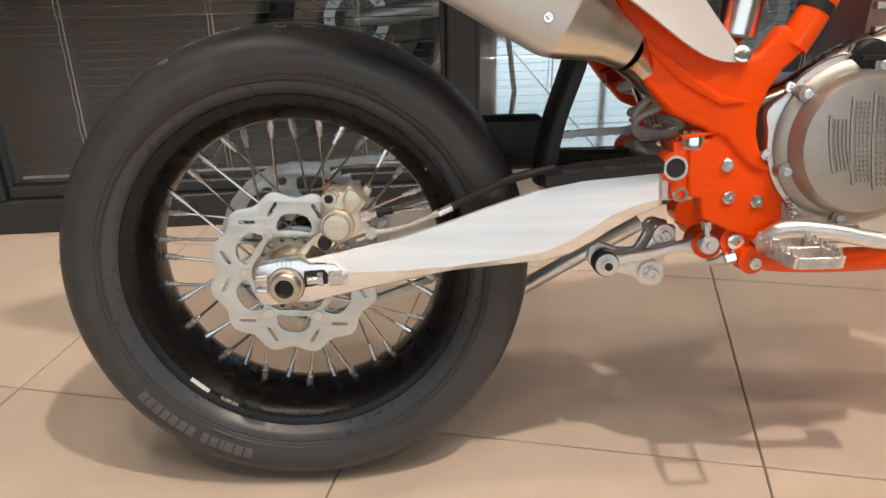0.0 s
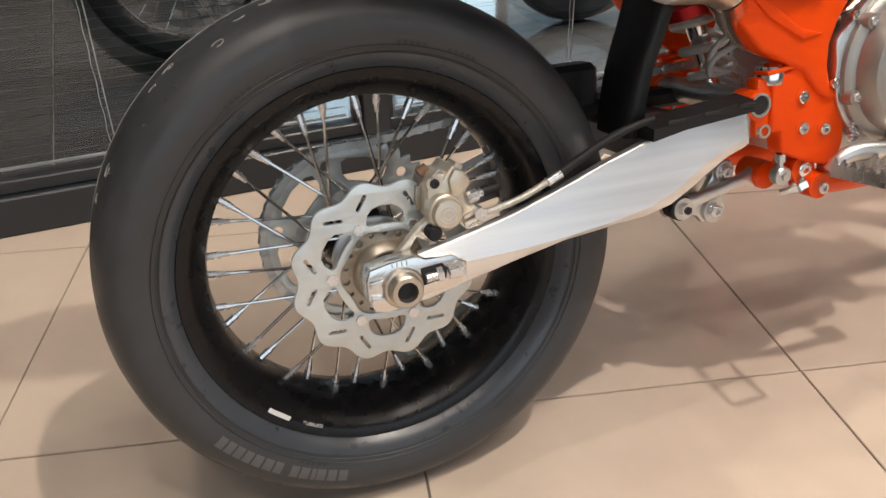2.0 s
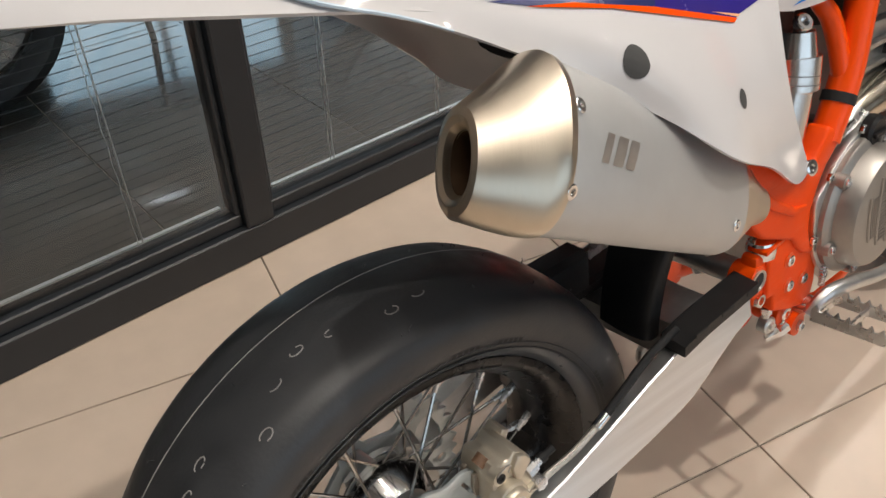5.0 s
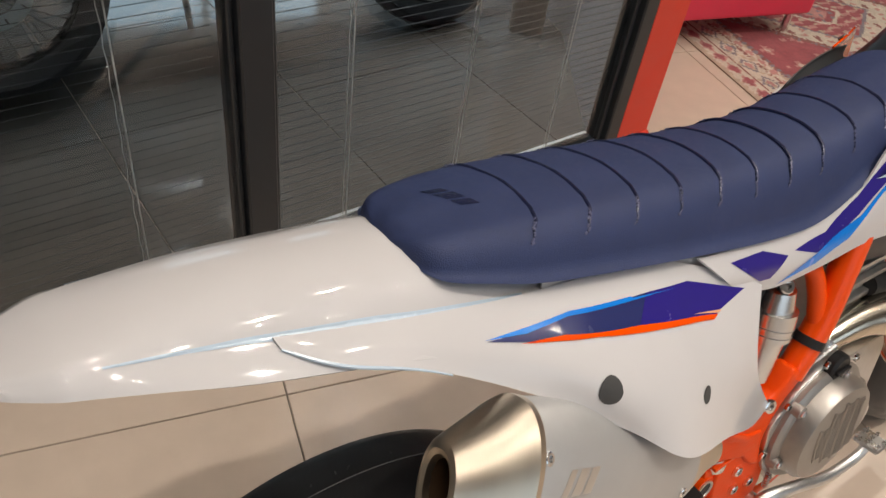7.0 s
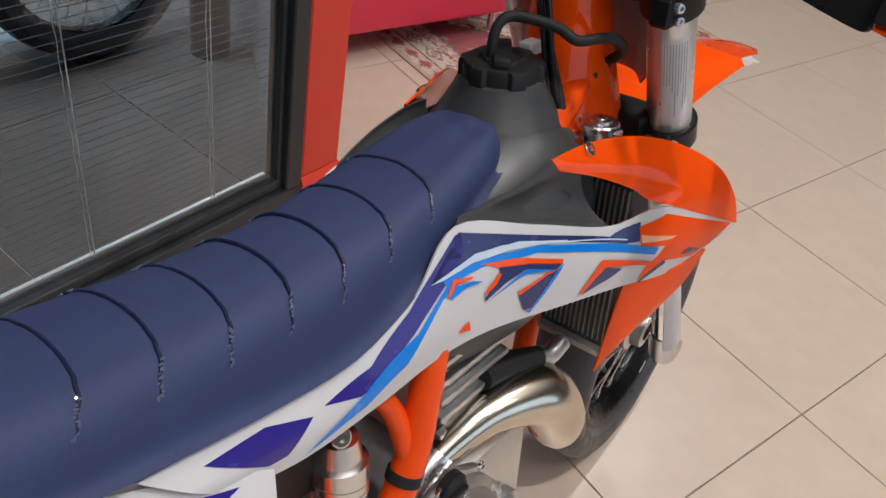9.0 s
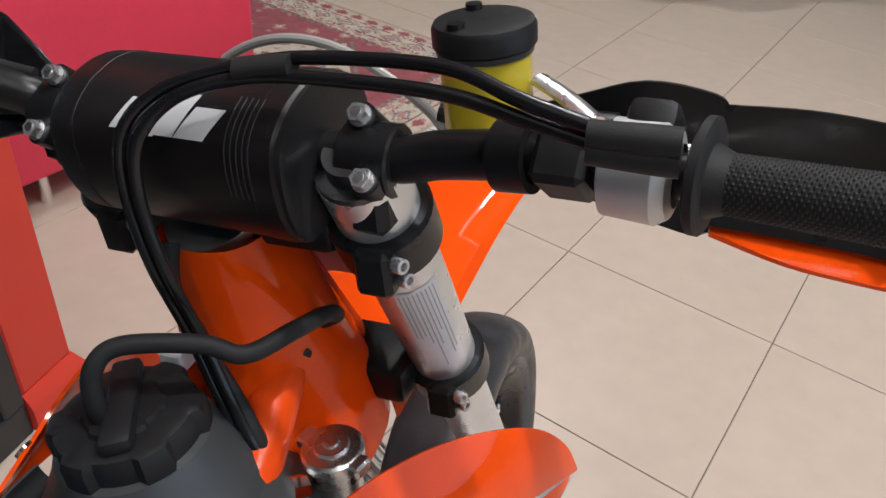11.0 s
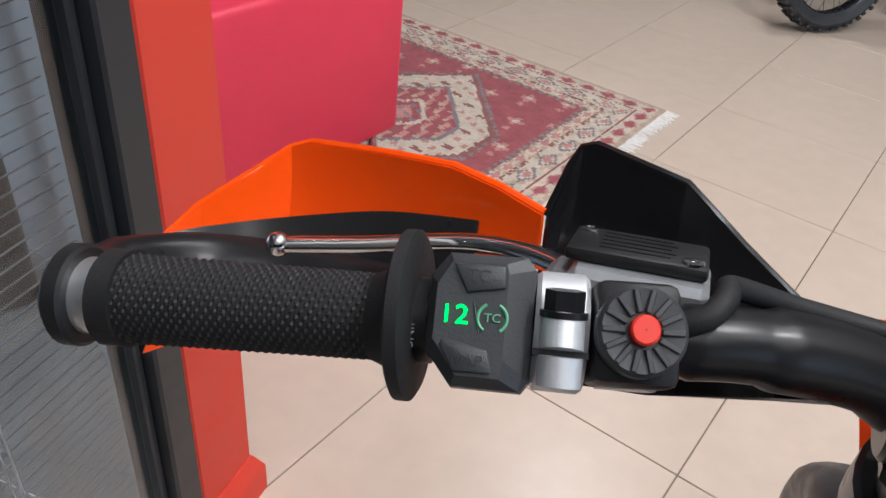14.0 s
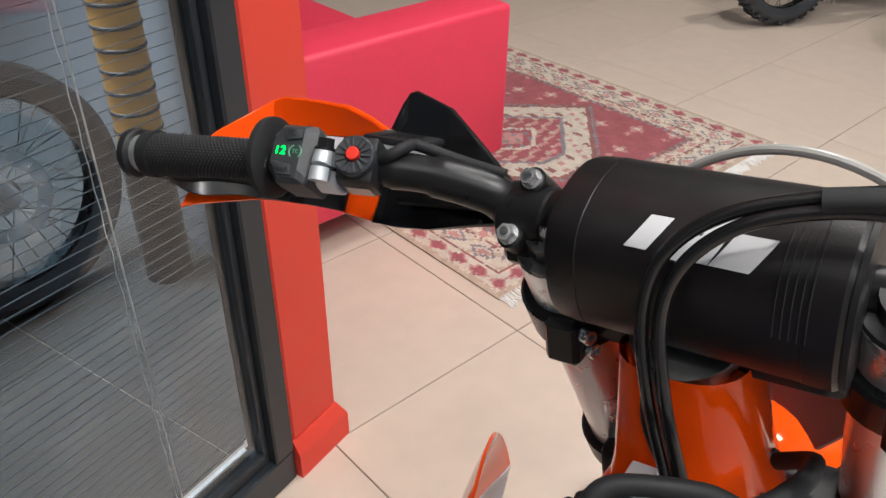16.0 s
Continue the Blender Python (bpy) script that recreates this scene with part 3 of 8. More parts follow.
def build_rug():
    r = thing("rug", "worn oriental rug in faded red and cream with a white fringe", "rug", Matrix.Translation((1.255, 1.325, 0)))
    w, h, c = 1.54, 2.3, 0.0085
    bm = bmesh.new()
    nx, ny = int(w / c), int(h / c)
    V = [[bm.verts.new((i * c, j * c, 0.006 + 0.0012 * noise.noise((i * 0.3, j * 0.3, 0)))) for j in range(ny + 1)] for i in range(nx + 1)]
    for i in range(nx):
        for j in range(ny):
            f = bm.faces.new((V[i][j], V[i + 1][j], V[i + 1][j + 1], V[i][j + 1]))
            jit = random.uniform(-0.004, 0.004)
            f.material_index = rug_colour(i * c + c / 2 + jit, j * c + c / 2 + jit, w, h)
    part("rug_weave", bm, M_RUGS, r, recalc=False)
    part("backing", bbox(0.002, w - 0.002, 0.002, h - 0.002, 0.0, 0.0045), M_RUGS[4], r)
    fr = bmesh.new()
    for k in range(230):
        x = w * (k + 0.5) / 230 + random.uniform(-0.002, 0.002)
        L = random.uniform(0.035, 0.055)
        tube(fr, [(x, 0.004, 0.005), (x + random.uniform(-0.006, 0.006), -L * 0.5, 0.004), (x + random.uniform(-0.012, 0.012), -L, 0.0025)], 0.0022, 4)
    ob = part("fringe", fr, M_CORD, r, "white knotted fringe")
    tagged(ob, kind="stuff")


build_rug()

# ---- the motorcycle ----
# Bike axes: x forward from the rear axle, y to its left, z up; it leans on its stand.
BIKE = pose(-0.6380, -0.1087, 0.0018, -10.4, 0.5, 13.08) @ Matrix.Scale(0.988, 4)
bike = thing("motorcycle", "orange, white and navy supermoto motorcycle leaning on its stand", "motorcycle", BIKE)


def wheel(name, c, R, hw, rim_r, rim_hw, label, nspoke=36):
    """A spoked wheel: the rim carries tyre, hub and spokes."""
    cx, cy, cz = c
    lip = rim_r
    inner = rim_r - 0.040
    half = [(rim_hw, lip), (rim_hw + 0.003, lip - 0.004), (rim_hw + 0.001, lip - 0.012), (rim_hw - 0.003, lip - 0.019), (rim_hw - 0.010, lip - 0.024), (rim_hw - 0.024, inner + 0.004), (0.016, inner)]
    prof = [(-a, r) for a, r in half] + half[::-1] + [(rim_hw - 0.008, lip), (rim_hw - 0.02, inner + 0.014), (-rim_hw + 0.02, inner + 0.014), (-rim_hw + 0.008, lip)]
    w = part(name, blathe(prof, 96, c, closed=True), M_RIM, bike, label)
    t = []
    for f, q in ((0.72, 0.0), (0.84, 0.10), (0.95, 0.28), (1.0, 0.48), (0.985, 0.66), (0.90, 0.80), (0.72, 0.905), (0.45, 0.972), (0.2, 0.995), (0, 1.0)):
        t.append((-hw * f, lip - 0.004 + (R - lip + 0.004) * q))
    tp = t + [(-a, r) for a, r in t[-2::-1]]
    tp = [(-rim_hw + 0.010, lip - 0.008)] + tp + [(rim_hw - 0.010, lip - 0.008)]
    part("tyre", blathe(tp, 128, c), M_TYRE, w, "black slick tyre")
    # Smoother bead rubber; reflected bluish light is put into its paler colour.
    for s in (-1, 1):
        band = [(cy + s * (a * hw + 0.0006), lip - 0.004 + (R - lip + 0.004) * q) for a, q in ((0.735, 0.010), (0.80, 0.062), (0.842, 0.10), (0.880, 0.150), (0.915, 0.205))]
        part("bead_band", blathe(band, 128, (cx, 0, cz)), M_BEAD, w, "smooth tyre bead, tinted bluish-grey for reflected light")
    hub = [(-0.062, 0.02), (-0.06, 0.036), (-0.040, 0.038), (-0.036, 0.052), (-0.030, 0.052), (-0.026, 0.034), (0.026, 0.034), (0.030, 0.056), (0.036, 0.056), (0.040, 0.038), (0.06, 0.036), (0.062, 0.02)]
    part("hub", blathe(hub, 48, c), M_ALU, w, "machined aluminium hub")
    for k in range(nspoke):
        side = -1 if k % 2 else 1
        a = 2 * math.pi * k / nspoke
        lean = 0.62 if (k // 2) % 2 else -0.62
        h = Vector((cx + 0.046 * math.cos(a + lean), cy + side * 0.033, cz + 0.046 * math.sin(a + lean)))
        e = Vector((cx + (inner - 0.006) * math.cos(a), cy + side * 0.012, cz + (inner - 0.006) * math.sin(a)))
        dvec = e - h
        L = dvec.length
        q = dvec.to_track_quat("Z", "Y").to_matrix().to_4x4()
        part("spoke", SPOKE, None, w, m=Matrix.Translation(h) @ q @ Matrix.Diagonal((1, 1, L, 1)))
        part("nipple", NIPPLE, None, w, m=Matrix.Translation(e) @ q)
    return w


SPOKE = mesh_of("spoke", btube([(0, 0, 0), (0, 0, 1)], 0.0019, 6), M_SPOKE)
NIPPLE = mesh_of("nipple", btube([(0, 0, -0.020), (0, 0, -0.010), (0, 0, -0.0099), (0, 0, 0.006)], [0.0030, 0.0034, 0.0046, 0.0046], 8), M_BOLT)

RW = (0, 0.020, 0.314)
FW = (1.43, -0.005, 0.30)
rear = wheel("rear_wheel", RW, 0.3125, 0.083, 0.232, 0.060, "black spoked rear wheel")
front = wheel("front_wheel", FW, 0.30, 0.062, 0.226, 0.046, "black spoked front wheel")


UPRIGHT = Matrix.Rotation(radians(2.6), 4, "X")
rear.matrix_basis = Matrix.Translation(RW) @ UPRIGHT @ Matrix.Translation((-RW[0], -RW[1], -RW[2]))
front.matrix_basis = Matrix.Translation((FW[0], FW[1] + 0.028, FW[2] + 0.010)) @ Matrix.Rotation(radians(4), 4, "Z") @ UPRIGHT @ Matrix.Translation((-FW[0], -FW[1], -FW[2]))


def wave_disc(c, y, r_in, r_out, waves, parent, label, th=0.0045, bolts=6):
    n = waves * 12
    outer = [(c[0] + (r_out - 0.006 + 0.006 * math.cos(waves * a)) * math.cos(a), c[2] + (r_out - 0.006 + 0.006 * math.cos(waves * a)) * math.sin(a)) for a in (2 * math.pi * k / n for k in range(n))]
    m = 96
    inner = []
    for k in range(m):
        a = 2 * math.pi * k / m
        r = r_in - 0.013 * max(0.0, math.cos(bolts * a)) ** 3 + 0.004 * math.cos(bolts * a + math.pi)
        inner.append((c[0] + r * math.cos(a), c[2] + r * math.sin(a)))
    polys = [outer, inner]
    rm = (r_in + r_out) / 2 + 0.006
    for k in range(waves):
        a = 2 * math.pi * k / waves
        polys.append(slot2(c[0] + rm * math.cos(a), c[2] + rm * math.sin(a), 0.024, 0.0058, a + (0.35 if k % 2 else 1.25)))
    for k in range(bolts):
        a = 2 * math.pi * k / bolts
        polys.append(circle2(c[0] + (r_in - 0.007) * math.cos(a), c[2] + (r_in - 0.007) * math.sin(a), 0.0032, 10))
    d = part("brake_disc", moved(flat2d(polys, th, 0.0005), Matrix.Translation((0, y, 0))), M_DISC, parent, label)
    for k in range(bolts):
        a = 2 * math.pi * k / bolts
        sg = -1 if y < 0 else 1
        part("disc_bolt", bbolt((c[0] + (r_in - 0.007) * math.cos(a), y + sg * th / 2, c[2] + (r_in - 0.007) * math.sin(a)), (0, sg, 0), 0.0062, 0.004), M_CHROME, parent)
    return d


M_DISC = mat("disc_steel", (0.64, 0.69, 0.70), 0.36, 0.65, vary=0.08, scale=70, bump=0.015, bscale=500)
wave_disc(FW, 0.062, 0.105, 0.155, 12, front, "wavy steel brake disc")


def around(r, deg):
    """A point in the rear wheel's plane, as x and z."""
    return r * math.cos(radians(deg)), RW[2] + r * math.sin(radians(deg))


def build_rear_disc():
    """Twelve waves, twelve slots in pairs, six windows between the arms."""
    y, th = -0.058, 0.0048
    outer = [around(0.1055 + 0.0045 * math.cos(12 * radians(a - 101)), a) for a in range(0, 360, 2)]
    polys = [outer, [around(0.0525 + 0.0025 * math.cos(6 * radians(a - 116)), a) for a in range(0, 360, 4)]]
    for k in range(6):
        b = 116 + 60 * k
        for off, turn in ((-12, -46), (12, 50)):
            polys.append(slot2(*around(0.0895, b + off), 0.023, 0.0056, radians(b + off + turn)))
        w = b + 30
        hole = [(0.0595, -19), (0.0640, -21.5), (0.0735, -17), (0.0790, -12), (0.0815, -5), (0.0815, 5), (0.0790, 12), (0.0735, 17), (0.0640, 21.5), (0.0595, 19), (0.0585, 9), (0.0580, 0), (0.0585, -9)]
        polys.append([around(r, w + a) for r, a in hole])
    part("brake_disc", moved(flat2d(polys, th, 0.0006), Matrix.Translation((0, y, 0))), M_DISC, rear, "wavy slotted steel brake disc")
    for k in range(6):
        x, z = around(0.0635, 116 + 60 * k)
        part("disc_bolt", bbolt((x, y - th / 2, z), (0, -1, 0), 0.0066, 0.0035, False), M_BOLT, rear)


build_rear_disc()


def build_rear_hub():
    polys = [[around(0.0555 + 0.004 * max(0, math.cos(6 * radians(a - 116))) ** 2, a) for a in range(0, 360, 4)], circle2(0, RW[2], 0.034, 36)]
    polys += [circle2(*around(0.0465, 20 * k + 6), 0.0036 if k % 3 else 0.0052, 10) for k in range(18)]
    part("disc_carrier", moved(flat2d(polys, 0.008, 0.001), Matrix.Translation((0, -0.052, 0))), M_CARRIER, rear, "worn bronze-grey disc carrier")
    part("hub_bell", blathe([(-0.050, 0.040), (-0.064, 0.037), (-0.072, 0.031), (-0.073, 0.027), (-0.078, 0.025), (-0.080, 0.021), (-0.092, 0.019)], 40, (0, 0, RW[2])), M_GOLD, rear, "turned bronze-coloured hub bell")
    part("bearing_seal", blathe([(-0.0735, 0.0295), (-0.0745, 0.0265)], 40, (0, 0, RW[2])), M_RUBBER, rear)
    part("hub_drum", blathe([(0.062, 0.058), (0.052, 0.057), (0.040, 0.050), (0.012, 0.030), (-0.02, 0.030)], 48, (0, 0, RW[2])), M_CHROME, rear, "polished hub drum")
    nt, r = 44, 0.118
    out = []
    for k in range(nt * 4):
        a = 2 * math.pi * k / (nt * 4)
        q = r + (0.0052, 0.0005, -0.005, 0.0005)[k % 4]
        out.append((q * math.cos(a), RW[2] + q * math.sin(a)))
    polys = [out, circle2(0, RW[2], 0.056, 36)]
    for k in range(6):
        b = 60 * k + 17
        polys.append([around(q, b + a) for q, a in ((0.072, -15), (0.084, -20), (0.099, -19), (0.103, -14), (0.104, 0), (0.103, 14), (0.099, 19), (0.084, 20), (0.072, 15), (0.070, 0))])
        polys.append(circle2(*around(0.100, b + 30), 0.0075, 12))
    part("sprocket", moved(flat2d(polys, 0.006, 0.0008), Matrix.Translation((0, 0.076, 0))), M_DISC, rear, "silver toothed sprocket")
    for k in range(6):
        x, z = around(0.070, 60 * k + 47)
        part("sprocket_lug", btube([(x, 0.073, z), (x * 0.86, 0.052, RW[2] + (z - RW[2]) * 0.86)], [0.0105, 0.015], 14), M_ALU, rear)
        part("sprocket_bolt", bbolt((x, 0.073, z), (0, -1, 0), 0.0075, 0.006, False), M_BOLT, rear)


M_CARRIER = mat("dull_bronze_casting", (0.36, 0.315, 0.26), 0.42, 0.8, vary=0.22, scale=90, bump=0.04, bscale=600)
build_rear_hub()


def build_chain():
    """Links along the two runs and round both sprockets."""
    y = 0.076
    path = []
    for k in range(41):
        a = radians(82 + 196 * k / 40)
        path.append(Vector((0.118 * math.cos(a), y, 0.314 + 0.118 * math.sin(a))))
    path += [Vector((0.56, y, 0.395))]
    for k in range(1, 9):
        a = radians(-85 + 180 * k / 9)
        path.append(Vector((0.57 + 0.035 * math.cos(a), y, 0.43 + 0.035 * math.sin(a))))
    path += [Vector((0.55, y, 0.474)), Vector((0.40, y, 0.469))]
    path.append(path[0])
    bm = bmesh.new()
    P, acc, i, pitch = [], 0.0, 0, 0.0159
    cum = [0.0]
    for a, b in zip(path, path[1:]):
        cum.append(cum[-1] + (b - a).length)
    n = int(cum[-1] / pitch)
    xs = [float(np.interp(k * cum[-1] / n, cum, [p.x for p in path])) for k in range(n + 1)]
    zs = [float(np.interp(k * cum[-1] / n, cum, [p.z for p in path])) for k in range(n + 1)]
    for k in range(n):
        a, b = Vector((xs[k], y, zs[k])), Vector((xs[k + 1], y, zs[k + 1]))
        d = b - a
        ang = math.atan2(d.z, d.x)
        off = 0.0075 if k % 2 else 0.0055
        for s in (-1, 1):
            m = Matrix.Translation((a + b) / 2 + Vector((0, s * off, 0))) @ Matrix.Rotation(-ang, 4, "Y")
            o = [(x * 1.0, z) for x, z in ((-0.0125, 0), (-0.010, 0.0058), (-0.004, 0.0045), (0.004, 0.0045), (0.010, 0.0058), (0.0125, 0), (0.010, -0.0058), (0.004, -0.0045), (-0.004, -0.0045), (-0.010, -0.0058))]
            plate(bm, o, -0.001, 0.001, 0, m)
        cyl(bm, a + Vector((0, -0.0095, 0)), a + Vector((0, 0.0095, 0)), 0.0032, 8)
    for v in bm.verts:
        v.co.y -= (v.co.z - 0.314) * 0.0454
        v.co.z += 0.0025
    part("chain", bm, M_CHAIN, bike, "grey steel roller chain")


M_CHAIN = mat("oiled_chain_steel", (0.52, 0.54, 0.55), 0.38, 0.95, vary=0.2, scale=60)
build_chain()


AXLE = (0.0, 0, 0.3145)


def build_axle_end():
    y = -0.119
    part("axle_nut", blathe([(y - 0.002, 0.0225), (y - 0.005, 0.0230), (y - 0.0075, 0.0215), (y - 0.008, 0.0190), (y - 0.0195, 0.0182), (y - 0.021, 0.0165), (y - 0.021, 0.0115), (y - 0.001, 0.0105), (y + 0.01, 0.010)], 32, AXLE), M_GOLD, bike, "bronze flanged axle nut")
    # Black disc set in the nut for the shade of its hollow.
    part("axle_bore", blathe([(y - 0.0115, 0.0112), (y - 0.0115, 0.0002)], 20, AXLE), M_DEEPBLACK, bike, "black disc for the shade in the axle bore")
    o = [(-0.034, 0.340), (-0.010, 0.3445), (0.018, 0.346), (0.029, 0.3405), (0.059, 0.340), (0.0765, 0.328), (0.073, 0.310), (0.056, 0.300), (0.018, 0.299), (0.006, 0.290), (-0.020, 0.289), (-0.033, 0.292), (-0.039, 0.308), (-0.039, 0.328)]
    seat = part("axle_block", bplate(o, y - 0.0025, y + 0.026, 0.0022), M_MACHINED, bike, "machined aluminium axle block")
    # Black plate on the face in place of the slot's shade.
    part("block_slot", bplate([(0.022, 0.3315), (0.046, 0.333), (0.052, 0.326), (0.050, 0.315), (0.022, 0.311)], y - 0.0032, y - 0.0020), M_DEEPBLACK, seat, "black plate for the shade in the adjuster slot")
    part("block_step", bplate([(-0.0365, 0.3205), (-0.022, 0.322), (-0.022, 0.330), (-0.0365, 0.3285)], y - 0.0085, y - 0.002, 0.001), M_MACHINED, seat)
    part("block_step", bplate([(-0.0365, 0.304), (-0.022, 0.302), (-0.022, 0.310), (-0.0365, 0.312)], y - 0.0085, y - 0.002, 0.001), M_MACHINED, seat)
    for k in range(4):
        part("setting_mark", bbox(-0.010 + 0.0055 * k, -0.0094 + 0.0055 * k, y - 0.0033, y - 0.0022, 0.3385, 0.3435), M_DEEPBLACK, seat)
    part("adjuster", btube([(0.026, y - 0.004, 0.3195), (0.040, y - 0.004, 0.3205)], [0.0052, 0.0052], 10), M_STEEL, bike, "threaded chain adjuster")
    part("adjuster_nut", btube([(0.039, y - 0.004, 0.3205), (0.0455, y - 0.004, 0.321)], 0.0088, 6), M_BOLT, bike)
    part("adjuster_head", btube([(0.052, y - 0.004, 0.3215), (0.069, y - 0.004, 0.3225), (0.071, y - 0.004, 0.3226)], [0.0095, 0.0095, 0.0075], 6), M_BOLT, bike, "hexagonal adjuster head")


M_MACHINED = mat("machined_aluminium", (0.80, 0.79, 0.775), 0.24, 1.0, vary=0.07, scale=60, bump=0.02, bscale=500)
build_axle_end()


def build_rear_brake():
    o = [(0.046, 0.408), (0.046, 0.392), (0.044, 0.377), (0.050, 0.368), (0.066, 0.359), (0.084, 0.364), (0.100, 0.369), (0.104, 0.380), (0.093, 0.390), (0.091, 0.398), (0.100, 0.408), (0.091, 0.421), (0.078, 0.431), (0.069, 0.421), (0.062, 0.424), (0.052, 0.426)]
    cal = part("brake_caliper", bplate(o, -0.092, -0.040, 0.004, seg=2), M_CALIPER, bike, "champagne-coloured cast brake caliper")
    part("piston_cover", blathe([(-0.088, 0.0215), (-0.102, 0.0205), (-0.1035, 0.0190), (-0.1035, 0.0175), (-0.108, 0.0172), (-0.1105, 0.0155), (-0.1112, 0.0125), (-0.1112, 0.0005)], 36, (0.0625, 0, 0.3815)), M_CALIPER, cal)
    for r0, r1, a0, a1 in ((0.0085, 0.0102, 20, 330), (0.0050, 0.0066, 200, 520)):
        ring = [(0.0625 + r1 * math.cos(radians(a0 + (a1 - a0) * k / 20)), 0.3815 + r1 * math.sin(radians(a0 + (a1 - a0) * k / 20))) for k in range(21)]
        ring += [(0.0625 + r0 * math.cos(radians(a1 - (a1 - a0) * k / 20)), 0.3815 + r0 * math.sin(radians(a1 - (a1 - a0) * k / 20))) for k in range(21)]
        part("cover_mark", bplate(ring, -0.1116, -0.1110), M_ALU, cal, "round cast mark")
    part("cast_shoulder", bplate([(0.074, 0.393), (0.084, 0.398), (0.096, 0.411), (0.088, 0.423), (0.078, 0.428), (0.070, 0.415)], -0.098, -0.090, 0.003), M_CALIPER, cal)
    for k in range(2):
        part("cooling_rib", bplate([(0.085, 0.372 - 0.008 * k), (0.101, 0.377 - 0.008 * k), (0.102, 0.373 - 0.008 * k), (0.086, 0.368 - 0.008 * k)], -0.097, -0.090, 0.001), M_CALIPER, cal)
    part("fork_finger", bplate([(0.086, 0.408), (0.096, 0.424), (0.105, 0.418), (0.097, 0.402)], -0.055, -0.030, 0.002), M_CALIPER, cal)
    part("pin_boss", btube([(0.0538, -0.086, 0.4146), (0.0538, -0.0965, 0.4146)], [0.0105, 0.0090], 18), M_CALIPER, cal)
    part("pin_head", bbolt((0.0538, -0.0960, 0.4146), (0, -1, 0), 0.0055, 0.0025), M_DEEPBLACK, cal, "dark pin head")
    part("pad_spring", btube([(0.046, -0.070, 0.420), (0.056, -0.070, 0.426)], [0.0075, 0.0075], 14), M_RUST, cal, "rusty brown pin boot")
    for y in (-0.066, -0.050):
        part("brake_pad", bplate([(0.041, 0.378), (0.039, 0.392), (0.041, 0.408), (0.052, 0.408), (0.052, 0.376)], y - 0.003, y + 0.003, 0.001), M_CARRIER, cal, "worn brake pad")
    part("lock_wire", btube(curve([(0.048, -0.098, 0.421), (0.058, -0.101, 0.430), (0.066, -0.099, 0.425), (0.064, -0.097, 0.416)], 5), 0.0010, 6), M_STEEL, cal, "bent steel safety clip")
    part("bleed_screw", btube([(0.092, -0.092, 0.390), (0.104, -0.092, 0.393), (0.1042, -0.092, 0.393), (0.113, -0.092, 0.395)], [0.0078, 0.0070, 0.0045, 0.0045], 8), M_BOLT, cal)
    part("bleed_cap", btube([(0.111, -0.0918, 0.3945), (0.119, -0.0915, 0.396), (0.1192, -0.0915, 0.396), (0.131, -0.0915, 0.398)], [0.0062, 0.0058, 0.0040, 0.0046], 10), M_RUBBER, cal, "black bleed cap")
    part("banjo", btube([(0.104, -0.083, 0.372), (0.104, -0.102, 0.372)], 0.0080, 6), M_BOLT, cal)
    part("lug", btube([(0.0467, -0.090, 0.3613), (0.0467, -0.1065, 0.3613), (0.0467, -0.1085, 0.3613)], [0.0085, 0.0085, 0.0065], 16), M_RUBBER, cal, "black rubber plug")
    o2 = [(-0.004, 0.333), (0.007, 0.343), (0.012, 0.348), (0.033, 0.368), (0.046, 0.376), (0.058, 0.372), (0.058, 0.354), (0.044, 0.347), (0.030, 0.356), (0.020, 0.342), (0.012, 0.330)]
    part("caliper_bracket", bplate(o2, -0.092, -0.079, 0.0025), M_CALIPER, bike, "cast caliper bracket")
    hose = curve([(0.104, -0.098, 0.373), (0.122, -0.096, 0.373), (0.155, -0.100, 0.382), (0.188, -0.102, 0.396)], 5)
    part("brake_hose", btube(hose, 0.0042, 10), M_BRAID, bike, "braided steel brake hose")
    part("hose_ferrule", btube([(0.187, -0.102, 0.3955), (0.204, -0.102, 0.403)], 0.0060, 12), M_CHROME, bike)
    part("hose_sleeve", btube(curve([(0.203, -0.102, 0.4028), (0.24, -0.101, 0.420), (0.28, -0.099, 0.436), (0.33, -0.098, 0.447)], 4), 0.0052, 10), M_RUBBER, bike, "black brake hose sleeve")


M_CALIPER = mat("champagne_cast_alloy", (0.66, 0.60, 0.50), 0.36, 0.7, vary=0.12, scale=80, bump=0.04, bscale=700)
M_RUST = mat("rusty_boot", (0.17, 0.095, 0.055), 0.6, vary=0.35, scale=120)
M_BRAID = mat("braided_steel", (0.58, 0.56, 0.52), 0.45, 0.9, vary=0.3, scale=400, bump=0.1, bscale=1500)
build_rear_brake()


def arm_section(x, zt, zb, rid, crown):
    """An upper face that looks up a little, a sharp lengthwise edge at rid, a lower face that looks down."""
    return [(x, 0.1085, zt), (x, 0.1105, zt - 0.0015), (x, 0.1105 + crown, rid), (x, 0.1135, zb + 0.002), (x, 0.111, zb), (x, 0.09, zb), (x, 0.09, zt - 0.004)]


